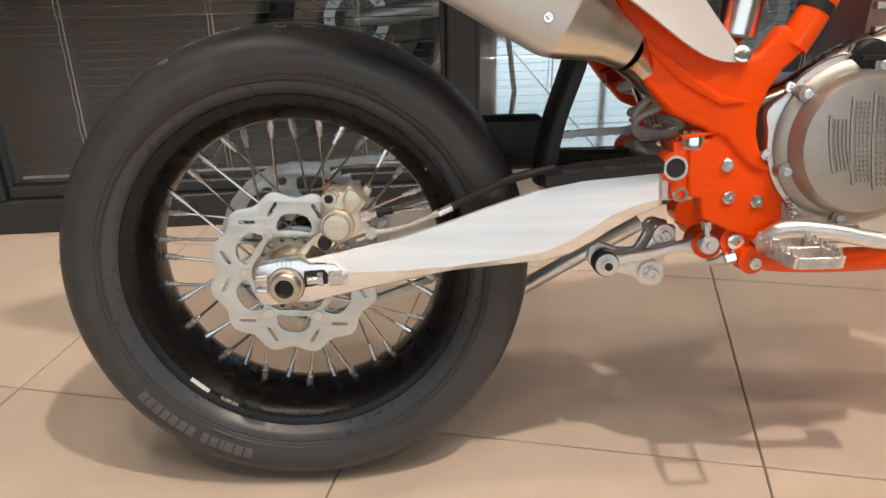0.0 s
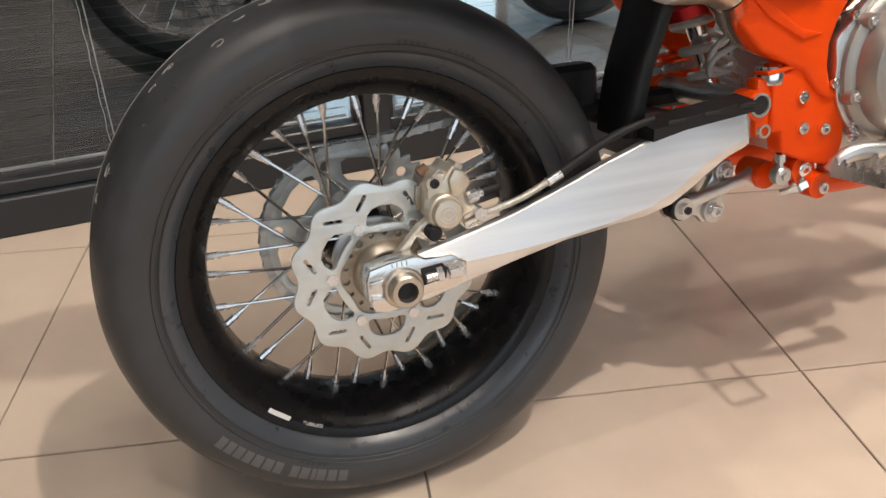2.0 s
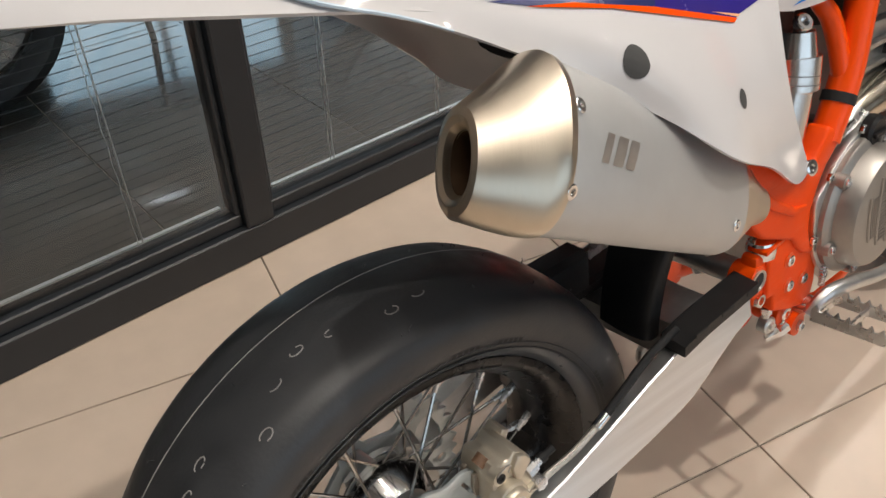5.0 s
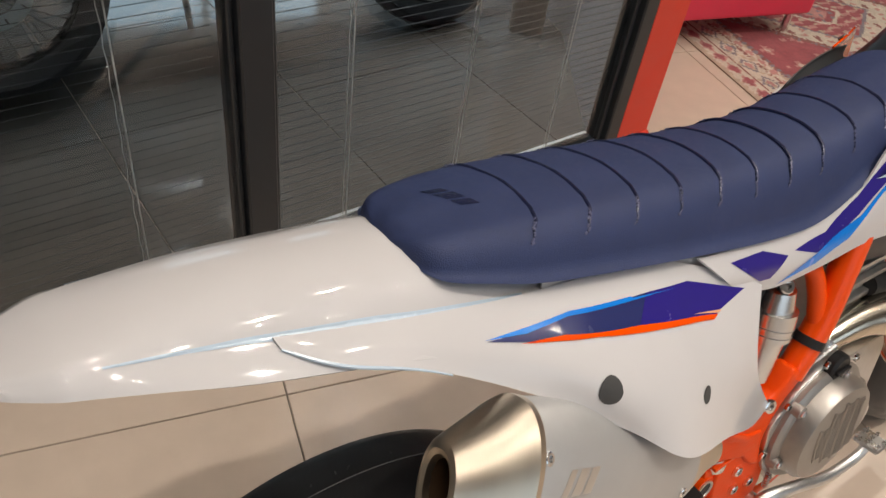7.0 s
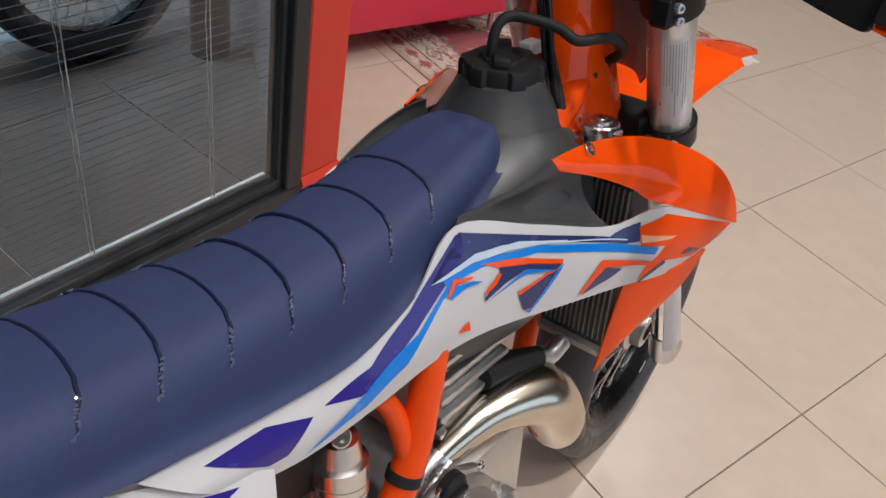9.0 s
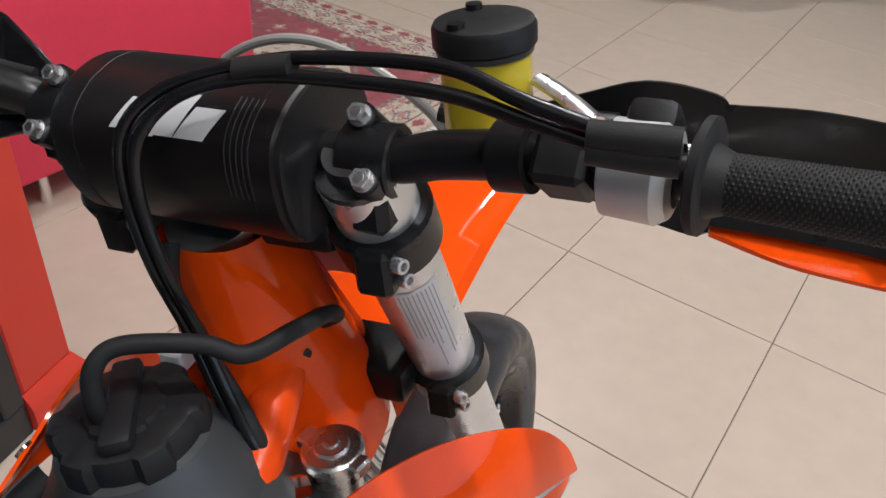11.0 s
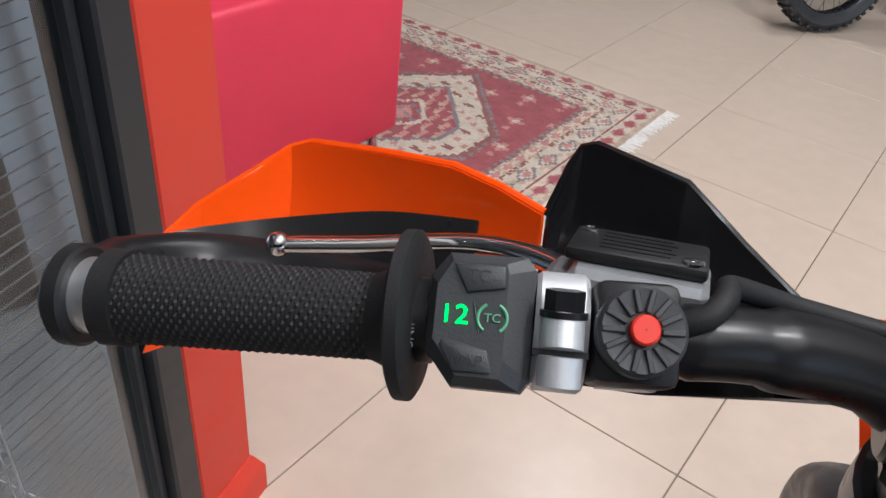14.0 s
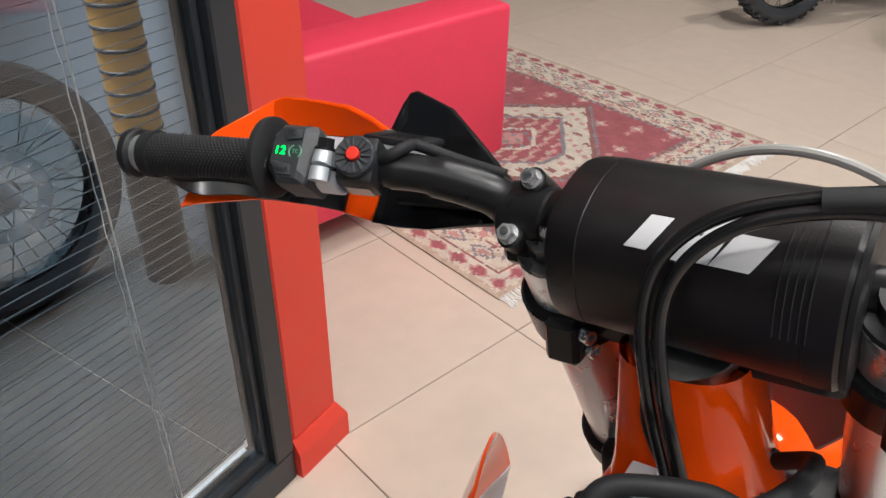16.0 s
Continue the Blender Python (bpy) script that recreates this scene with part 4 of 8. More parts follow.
def build_swingarm():
    shape = ((-0.030, 0.336, 0.288, 0.322, 0.006), (0.03, 0.344, 0.289, 0.326, 0.008), (0.065, 0.351, 0.297, 0.3275, 0.0095), (0.134, 0.366, 0.312, 0.3285, 0.0100), (0.203, 0.388, 0.325, 0.3325, 0.0100), (0.26, 0.408, 0.330, 0.3390, 0.0100), (0.313, 0.424, 0.334, 0.347, 0.0095), (0.348, 0.432, 0.342, 0.361, 0.0090), (0.376, 0.436, 0.357, 0.378, 0.0090), (0.396, 0.438, 0.370, 0.391, 0.0090), (0.430, 0.440, 0.389, 0.404, 0.0085), (0.454, 0.442, 0.397, 0.409, 0.0075), (0.459, 0.440, 0.400, 0.410, 0.0030))
    for s in (1, -1):
        rows = [[(a, b * -s, c) for a, b, c in arm_section(*q)] for q in shape]
        part("swingarm_leg", bloft(rows, True, True), M_BRUSHED, bike, "brushed aluminium swingarm", angle=9)
        part("swingarm_pivot", bbox(0.452, 0.505, *sorted((-s * 0.1015, -s * 0.0895)), 0.404, 0.437, 0.004), M_ALU, bike)
    part("swingarm_bridge", bbox(0.34, 0.44, -0.089, 0.089, 0.375, 0.43, 0.012), M_ALU, bike)


build_swingarm()


def build_muffler():
    """A slim oval can, rolled a little about its axis, with a tapered end cap."""
    c0, c1 = Vector((0.060, -0.1646, 0.7868)), Vector((0.334, -0.1374, 0.6274))
    a = (c1 - c0).normalized()
    L = (c1 - c0).length
    left = Vector((0, 0, 1)).cross(a).normalized()
    m = Matrix((a, left, a.cross(left))).transposed().to_4x4()
    m.translation = c0
    m = m @ Matrix.Rotation(-0.2988, 4, "X")
    rim = m.inverted() @ Vector((0.0067, -0.1483, 0.7893))

    def rings(prof, n=64):
        """(along, half width, half height, share of the rim's offset, slant of the end)"""
        rows = []
        for x, w, h, f, sl in prof:
            rows.append([(x + sl * w * math.cos(t), rim.y * f + w * math.copysign(abs(math.cos(t)) ** 0.9, math.cos(t)), rim.z * f + h * math.copysign(abs(math.sin(t)) ** 0.9, math.sin(t))) for t in (2 * math.pi * k / n for k in range(n))])
        return bloft(rows, True)

    W, H = 0.0365, 0.0640
    body = part("muffler", rings([(-0.004, W - 0.002, H - 0.002, 0, 0), (0.0, W, H, 0, 0), (L * 0.6, W * 0.975, H * 0.97, 0, 0), (L - 0.012, W * 0.94, H * 0.94, 0, 0), (L, W * 0.90, H * 0.90, 0, 0)]), M_SANDBLAST, bike, "sandblasted aluminium muffler", m=m)
    e = rim.x
    part("end_cap", rings([(e + 0.010, 0.0150, 0.0225, 1, 0.3), (e + 0.0015, 0.0175, 0.0265, 1, 0.3), (e - 0.001, 0.0215, 0.0315, 1, 0.3), (e + 0.001, 0.0260, 0.0380, 1, 0.3), (e + 0.005, 0.0285, 0.0412, 0.98, 0.28), (e * 0.45, 0.0345, 0.0545, 0.5, 0.14), (e * 0.22, 0.0372, 0.0625, 0.18, 0.04), (-0.003, 0.0385, 0.0660, 0, 0), (0.004, 0.0385, 0.0660, 0, 0), (0.004, 0.0365, 0.0640, 0, 0)]), M_TITAN, body, "brushed bronze-tinted steel end cap")
    part("outlet", rings([(e + 0.008, 0.0152, 0.0227, 1, 0.3), (e + 0.045, 0.0140, 0.0215, 0.8, 0), (e + 0.046, 0.0002, 0.0002, 0.8, 0)]), M_OUTLET, body, "sooty brown inner outlet tube")
    part("front_cone", rings([(L - 0.004, W * 0.905, H * 0.905, 0, 0), (L + 0.010, W * 0.86, H * 0.84, 0, 0), (L + 0.055, 0.026, 0.030, 0, 0), (L + 0.085, 0.023, 0.023, 0, 0)]), M_TITAN, body, "tinted steel cone")
    inv = m.inverted()
    for p in ((0.087, -0.187, 0.81), (0.057, -0.205, 0.763), (0.305, -0.177, 0.621)):
        q = inv @ Vector(p)
        f = 1.0 if q.x < 0.1 else 0.94
        t = math.atan2(q.z / (H * f), q.y / (W * f))
        n = Vector((0, math.cos(t) / W, math.sin(t) / H)).normalized()
        part("rivet", bbolt((q.x, W * f * math.cos(t), H * f * math.sin(t)), n, 0.0060, 0.0035), M_CHROME, body)
    # pale mark on the flank
    q = inv @ Vector((0.125, -0.194, 0.765))
    t0 = math.atan2(q.z / H, q.y / W)
    for dx, w in ((-0.022, 0.010), (-0.006, 0.014), (0.012, 0.013)):
        rows = []
        for u in np.linspace(-1, 1, 6):
            t = t0 - 0.15 * float(u)
            ct, st = math.cos(t), math.sin(t)
            k = 0.985
            rows.append([(q.x + dx + g + 0.005 * float(u), (W * k + 0.0007) * math.copysign(abs(ct) ** 0.9, ct), (H * k + 0.0007) * math.copysign(abs(st) ** 0.9, st)) for g in (0, w)])
        part("pale_mark", bloft(rows), M_ALU, body, "plain pale printed mark")
    return body


M_OUTLET = mat("sooty_steel", (0.16, 0.10, 0.06), 0.5, 0.8, vary=0.3, scale=60)
muffler = build_muffler()


def build_header():
    pts = curve([(0.84, 0.0, 0.64), (0.90, -0.03, 0.575), (0.935, -0.08, 0.505), (0.938, -0.115, 0.475), (0.925, -0.124, 0.515), (0.885, -0.112, 0.575), (0.80, -0.094, 0.594), (0.72, -0.085, 0.582), (0.66, -0.080, 0.555), (0.612, -0.077, 0.526), (0.555, -0.074, 0.512), (0.50, -0.077, 0.517), (0.455, -0.088, 0.541), (0.428, -0.104, 0.564), (0.405, -0.122, 0.582)], 6)
    part("header_pipe", btube(pts, [0.02, 0.024, 0.027, 0.030, 0.040, 0.044, 0.030, 0.0215, 0.0185, 0.0185, 0.0185, 0.0185, 0.0185, 0.020, 0.023], 28), M_HEADER, bike, "heat-tinted steel header pipe")


build_header()
part("pipe_joint", btube([(0.716, -0.0848, 0.5805), (0.700, -0.0832, 0.5745), (0.690, -0.0825, 0.570), (0.662, -0.080, 0.556), (0.656, -0.0797, 0.553)], [0.0212, 0.0228, 0.0215, 0.0215, 0.0203], 24), M_STEEL, bike, "steel pipe joint sleeve")
part("pipe_spring", btube([(0.712, -0.106, 0.586), (0.668, -0.103, 0.562)], 0.0035, 8), M_STEEL, bike, "small exhaust spring")


TAIL = [(-0.278, 0.9335, 0.008, 0.9325, 0.012, 0.9305), (-0.271, 0.9360, 0.018, 0.9340, 0.023, 0.9295), (-0.25, 0.9395, 0.034, 0.9355, 0.041, 0.9280), (-0.22, 0.945, 0.049, 0.938, 0.058, 0.9255), (-0.2, 0.947, 0.053, 0.938, 0.064, 0.9230), (-0.16, 0.95, 0.057, 0.934, 0.076, 0.918), (-0.1, 0.95, 0.062, 0.927, 0.09, 0.907), (0.0, 0.941, 0.07, 0.91, 0.102, 0.887), (0.05, 0.934, 0.075, 0.9, 0.106, 0.874), (0.15, 0.915, 0.08, 0.882, 0.1, 0.84), (0.3, 0.88, 0.08, 0.85, 0.09, 0.8)]


def build_tail():
    """Rear mudguard: a folded white shell."""
    rows = []
    for x, zc, yc, zcr, ye, ze in TAIL:
        half = [(x, ye, ze), (x, (ye + yc) / 2 + 0.001, (ze + zcr) / 2 + 0.002), (x, yc + 0.001, zcr - 0.002), (x, yc, zcr), (x, yc * 0.80, zcr + (zc - zcr) * 0.55), (x, yc * 0.4, zc - 0.002)]
        rows.append(half + [(x, 0, zc)] + [(a, -b, c) for a, b, c in half[::-1]])
    rows = [[Vector(p) for p in r] for r in rows]
    cols = [curve([r[k] for r in rows], 4) for k in range(len(rows[0]))]
    rows = [[c[i] for c in cols] for i in range(len(cols[0]))]
    tl = part("rear_mudguard", thick(bloft(rows), 0.003), M_WHITEP, bike, "glossy white rear mudguard", angle=60)
    # pale stripe in the crease
    A = np.array(TAIL)
    for s in (1, -1):
        half = [r[:len(r) // 2 + 1] if s > 0 else r[len(r) // 2:] for r in rows]
        xs = [float(x) for x in np.linspace(-0.19, 0.14, 20)]
        up = [(x, float(np.interp(x, A[:, 0], A[:, 3])) + 0.0005) for x in xs]
        lo = [(x, float(np.interp(x, A[:, 0], A[:, 3])) - 0.0005 - 0.0042 * min(1.0, (x + 0.19) / 0.16)) for x in xs]
        part("crease_stripe", skin_decal(half, up + lo[::-1], 0.0006, s), M_PALE, tl, "pale blue stripe in the crease", angle=60, recalc=False)


build_tail()


SKIN = {}


def build_side_panel(s):
    top = [(-0.080, 0.0685, 0.9242), (-0.04, 0.0725, 0.9165), (0.03, 0.078, 0.903), (0.12, 0.084, 0.889), (0.20, 0.085, 0.879), (0.297, 0.084, 0.864), (0.36, 0.091, 0.840), (0.42, 0.102, 0.812), (0.465, 0.110, 0.787)]
    mid = [(-0.079, 0.0725, 0.9215), (-0.04, 0.0855, 0.909), (0.03, 0.098, 0.888), (0.12, 0.124, 0.852), (0.195, 0.157, 0.813), (0.275, 0.160, 0.778), (0.345, 0.153, 0.748), (0.405, 0.148, 0.722), (0.450, 0.143, 0.695)]
    bot = [(-0.078, 0.0765, 0.9188), (-0.04, 0.0965, 0.9005), (0.030, 0.1110, 0.872), (0.124, 0.138, 0.817), (0.208, 0.170, 0.757), (0.275, 0.194, 0.704), (0.385, 0.168, 0.646), (0.49, 0.138, 0.579), (0.550, 0.121, 0.569)]
    rows = resample([[(x, s * y, z) for x, y, z in r] for r in (top, mid, bot)], 7, 6)
    SKIN["panel", s] = rows
    pan = part("side_panel", thick(bloft(rows), 0.003), M_WHITEP, bike, "white side panel with a navy streak", angle=50)
    low = [Vector(p) for p in rows[-1]]
    # Pale blue tube stands for the bluish shade in the edge groove.
    part("groove_shade", btube([p + Vector((0, s * 0.001, -0.0005)) for p in low[:14]], [0.0010, 0.0016, 0.0016, 0.0008], 6), M_PALE, pan, "pale blue line for the shade in a groove")
    return pan


panel_r = build_side_panel(-1)
part("panel_bolt", bbolt((0.539, -0.1265, 0.578), (-0.1, -0.95, 0.3), 0.010, 0.004), M_CHROME, panel_r, "steel panel bolt")
panel_l = build_side_panel(1)


def build_inner_strip(s):
    """The white strip between panel, shroud and seat."""
    top = [(0.16, 0.082, 0.902), (0.25, 0.083, 0.884), (0.35, 0.084, 0.862), (0.48, 0.084, 0.836), (0.60, 0.084, 0.828)]
    bot = [(0.16, 0.084, 0.880), (0.25, 0.084, 0.860), (0.35, 0.086, 0.830), (0.45, 0.088, 0.790), (0.60, 0.088, 0.775)]
    part("inner_strip", thick(bloft(resample([[(x, s * y, z) for x, y, z in r] for r in (top, bot)], 3, 4)), 0.002), M_WHITEP, bike, "white strip below the seat", angle=50)


build_inner_strip(-1)
build_inner_strip(1)


SEAT = [(0.047, 0.016, 0.933, 0.926), (0.053, 0.042, 0.941, 0.922), (0.068, 0.063, 0.947, 0.917), (0.105, 0.075, 0.949, 0.909), (0.15, 0.083, 0.947, 0.898), (0.22, 0.087, 0.941, 0.884), (0.35, 0.088, 0.927, 0.857), (0.48, 0.086, 0.914, 0.831), (0.58, 0.084, 0.911, 0.822), (0.66, 0.081, 0.919, 0.846), (0.74, 0.075, 0.933, 0.878), (0.79, 0.068, 0.943, 0.899), (0.83, 0.058, 0.948, 0.911), (0.853, 0.040, 0.947, 0.920), (0.862, 0.018, 0.944, 0.926)]


def seat_row(x, w, zt, zb, grow=0.0):
    h = zt - zb
    half = [(x, 0, zt + grow), (x, w * 0.40, zt - 0.003 * min(1, w * 20) + grow), (x, w * 0.70 + grow * 0.4, zt - h * 0.13 + grow * 0.8), (x, w * 0.90 + grow * 0.8, zt - h * 0.40 + grow * 0.4), (x, w + grow, zb + h * 0.12), (x, w * 0.97, zb)]
    return [Vector(p) for p in half + [(a, -b, c) for a, b, c in half[::-1]][0:5]]


def build_seat():
    rows = [seat_row(*r) for r in SEAT]
    cols = [curve([r[k] for r in rows], 5) for k in range(len(rows[0]))]
    rows = [curve([c[i] for c in cols], 3, True) for i in range(len(cols[0]))]
    SKIN["seat", 1] = [r[-8:] + r[:9] for r in rows]
    st = part("seat", bloft(rows, True, True), M_SEAT, bike, "navy ribbed vinyl seat", angle=60)
    A = np.array(SEAT)
    for x0 in np.linspace(0.165, 0.72, 10):
        pts = []
        for t in np.linspace(-0.88, 0.88, 29):
            x = float(x0) + 0.012 - 0.035 * (abs(t) ** 2.2)
            w, zt, zb = (float(np.interp(x, A[:, 0], A[:, k])) for k in (1, 2, 3))
            r = seat_row(x, w, zt, zb)
            half = [Vector(p) for p in r[:5]]
            q = curve(half, 6)[min(24, int(round(abs(t) / 0.88 * 18)))]
            pts.append((q.x, q.y * (1 if t > 0 else -1), q.z + 0.0004))
        part("seat_rib", btube(curve(pts, 2), [0.0009] + [0.0019] * 5 + [0.0009], 6, flat=0.7), M_SEATRIB, st, "raised glossy rib")
        # Puckers as tiny beads, in a paler colour that adds glints.
        for sd in (-1, 1):
            b = bmesh.new()
            ends = pts[:6] if sd < 0 else pts[-6:]
            for q in curve(ends, 3):
                g = bmesh.ops.create_icosphere(b, subdivisions=1, radius=random.uniform(0.0012, 0.0024))
                k = Matrix.Translation(Vector(q) + Vector((random.uniform(-0.0016, 0.0016), sd * 0.0004, random.uniform(-0.001, 0.001)))) @ Matrix.Rotation(random.uniform(0, 3), 4, "Y") @ Matrix.Diagonal((0.8, 0.5, 1.3, 1))
                bmesh.ops.transform(b, matrix=k, verts=g["verts"])
            part("rib_pucker", b, M_SEATGLINT, st, "puckered glossy rib end, paler for its glints", angle=20)
    return st


M_SEATGLINT = mat("pale_puckered_glint_vinyl", (0.10, 0.11, 0.19), 0.08, vary=0.2, bump=0.1, bscale=600, coat=0.6)
M_SEATRIB = mat("glossy_navy_rib", (0.014, 0.018, 0.05), 0.2, vary=0.2, scale=200, bump=0.25, bscale=450)
seat = build_seat()


def build_frame():
    for s in (1, -1):
        y = -0.1155 if s < 0 else 0.118
        low = [(0.518, 0.487), (0.512, 0.481), (0.490, 0.480), (0.4885, 0.462), (0.4885, 0.440), (0.492, 0.410), (0.506, 0.409), (0.509, 0.383), (0.544, 0.367), (0.583, 0.355), (0.603, 0.360), (0.609, 0.385), (0.607, 0.418), (0.592, 0.442), (0.574, 0.460), (0.568, 0.487)]
        pl = part("frame_plate", bplate(low, *sorted((y, y - s * 0.028)), 0.004, seg=3), M_GRIPOR, bike, "orange frame plate with a grip texture")
        fork = [(0.372, 0.730), (0.405, 0.730), (0.470, 0.655), (0.520, 0.600), (0.548, 0.574), (0.562, 0.577), (0.576, 0.594), (0.588, 0.612), (0.602, 0.604), (0.620, 0.588), (0.604, 0.570), (0.592, 0.560), (0.577, 0.536), (0.567, 0.510), (0.567, 0.484), (0.575, 0.459), (0.589, 0.443), (0.578, 0.440), (0.560, 0.448), (0.545, 0.462), (0.530, 0.482), (0.516, 0.4865), (0.498, 0.4955), (0.462, 0.512), (0.430, 0.546), (0.410, 0.572), (0.393, 0.641)]
        part("frame_fork", bplate(fork, *sorted((y + s * 0.0055, y - s * 0.024)), 0.0055, seg=3), M_GRIPOR, pl, "orange forked frame gusset")
        part("gusset_fold", bplate([(0.425, 0.600), (0.470, 0.566), (0.520, 0.532), (0.552, 0.524), (0.520, 0.520), (0.470, 0.548), (0.430, 0.585)], *sorted((y + s * 0.0095, y + s * 0.003)), 0.0028, seg=2), M_GRIPOR, pl)
        part("frame_lip", bplate([(0.478, 0.4855), (0.517, 0.4905), (0.517, 0.4855), (0.478, 0.4805)], *sorted((y + s * 0.002, y - s * 0.024)), 0.001), M_ORANGE, pl)
        part("pivot_boss", btube([(0.474, s * 0.080, 0.446), (0.474, s * 0.1115, 0.446)], 0.0190, 24), M_ORANGE, pl)
        part("pivot_rim", blathe([(s * 0.1110, 0.0150), (s * 0.1135, 0.0150), (s * 0.1135, 0.0120), (s * 0.1116, 0.0115)], 24, (0.474, 0, 0.446)), M_ALU, pl, "steel pivot bore")
        # A black disc stands for the shade down the pivot bore.
        part("pivot_bore", blathe([(s * 0.1118, 0.0005), (s * 0.1118, 0.0118)], 24, (0.474, 0, 0.446)), M_DEEPBLACK, pl, "black disc for the shade in the pivot bore")
        part("boss_web", bbox(0.470, 0.495, *sorted((s * 0.086, s * 0.110)), 0.405, 0.478, 0.006, seg=2), M_ORANGE, pl)
        part("lower_bore", blathe([(s * 0.106, 0.0055), (s * 0.114, 0.0055), (s * 0.114, 0.0090), (s * 0.106, 0.0095)], 20, (0.482, 0, 0.413)), M_CHROME, pl)
        if s < 0:
            for x, z in ((0.535, 0.449), (0.539, 0.4095), (0.574, 0.404)):
                part("bolt_seat", btube([(x, y + 0.002, z), (x, y - 0.0006, z)], 0.0105, 20), M_ORANGE, pl)
                part("plate_bolt", bbolt((x, y - 0.0004, z), (0, -1, 0), 0.0078, 0.0045), M_CHROME, pl)
        part("frame_spar", btube(curve([(0.605, s * 0.106, 0.585), (0.645, s * 0.104, 0.655), (0.672, s * 0.097, 0.73), (0.70, s * 0.09, 0.79), (0.80, s * 0.075, 0.86), (0.92, s * 0.055, 0.91), (1.03, s * 0.03, 0.95)], 6), 0.019, 16), M_ORANGE, bike, "orange frame tube")
        part("spar_band", btube([(0.628, s * 0.105, 0.625), (0.634, s * 0.1045, 0.636)], 0.0205, 16), M_RUBBER, bike, "black cable tie")
        part("subframe_tube", btube(curve([(0.638, s * 0.104, 0.648), (0.634, s * 0.092, 0.70), (0.617, s * 0.082, 0.74), (0.575, s * 0.070, 0.762), (0.35, s * 0.05, 0.78)], 6), 0.012, 14), M_ORANGE, bike, "orange curved frame tube")
        part("cradle_tube", btube(curve([(0.555, s * 0.095, 0.345), (0.62, s * 0.09, 0.322), (0.80, s * 0.075, 0.322), (0.885, s * 0.06, 0.37), (0.95, s * 0.04, 0.52), (1.02, s * 0.02, 0.75), (1.08, 0, 0.88)], 6), 0.016, 14), M_ORANGE, bike, "orange cradle tube")
    rows = []
    for z, xc, rx, ry in ((1.064, 1.036, 0.042, 0.042), (1.035, 1.040, 0.048, 0.044), (0.98, 1.047, 0.060, 0.048), (0.93, 1.051, 0.076, 0.056), (0.88, 1.047, 0.094, 0.068), (0.835, 1.035, 0.108, 0.078)):
        rows.append([Vector((xc + rx * math.copysign(abs(math.cos(a)) ** 0.75, math.cos(a)), ry * math.copysign(abs(math.sin(a)) ** 0.75, math.sin(a)), z)) for a in (2 * math.pi * k / 32 for k in range(32))])
    hd = part("head_shell", bloft(rows, True), M_ORANGEP, bike, "orange steering head plate", angle=40)
    # Short black plugs stand for the shade inside the two holes.
    for x, y, z, r in ((1.060, -0.0485, 0.966, 0.0085), (1.030, -0.0505, 0.958, 0.0042)):
        part("head_hole", btube([(x - 0.0006, y - 0.0008, z), (x + 0.002, y + 0.006, z)], r, 14), M_DEEPBLACK, hd, "black plug for the shade in a hole")
    part("steering_head", btube([(1.034, 0, 1.066), (1.122, 0, 0.870)], [0.040, 0.044], 28), M_ORANGE, bike, "orange steering head")
    part("head_bearing_ring", btube([(1.029, 0, 1.077), (1.0335, 0, 1.067)], 0.036, 28), M_ALU, bike, "grey bearing ring")
    for s in (1, -1):
        part("frame_foot", btube([(0.556, s * 0.106, 0.352), (0.556, s * 0.070, 0.352)], 0.0185, 20), M_ORANGE, bike)
        part("foot_bolt", bbolt((0.556, s * 0.1062, 0.352), (0, s, 0), 0.0105, 0.005), M_CHROME, bike)
        part("cradle_lug", btube([(0.575, s * 0.117, 0.328), (0.575, s * 0.080, 0.328)], 0.0165, 20), M_ORANGE, bike)
        part("lug_screw", bbolt((0.578, s * 0.1172, 0.326), (0, s, 0), 0.0080, 0.006), M_BOLT, bike)
    # between the lower frame plates
    part("pivot_tube", btube([(0.477, -0.081, 0.446), (0.477, 0.081, 0.446)], 0.017, 20), M_ALU, bike)
    part("reservoir_fitting", blathe([(0.468, 0.018), (0.480, 0.019), (0.490, 0.016), (0.494, 0.010), (0.494, 0.0005)], 24, (0.497, -0.098, 0), "z"), M_CHROME, bike, "chrome reservoir cap")


build_frame()


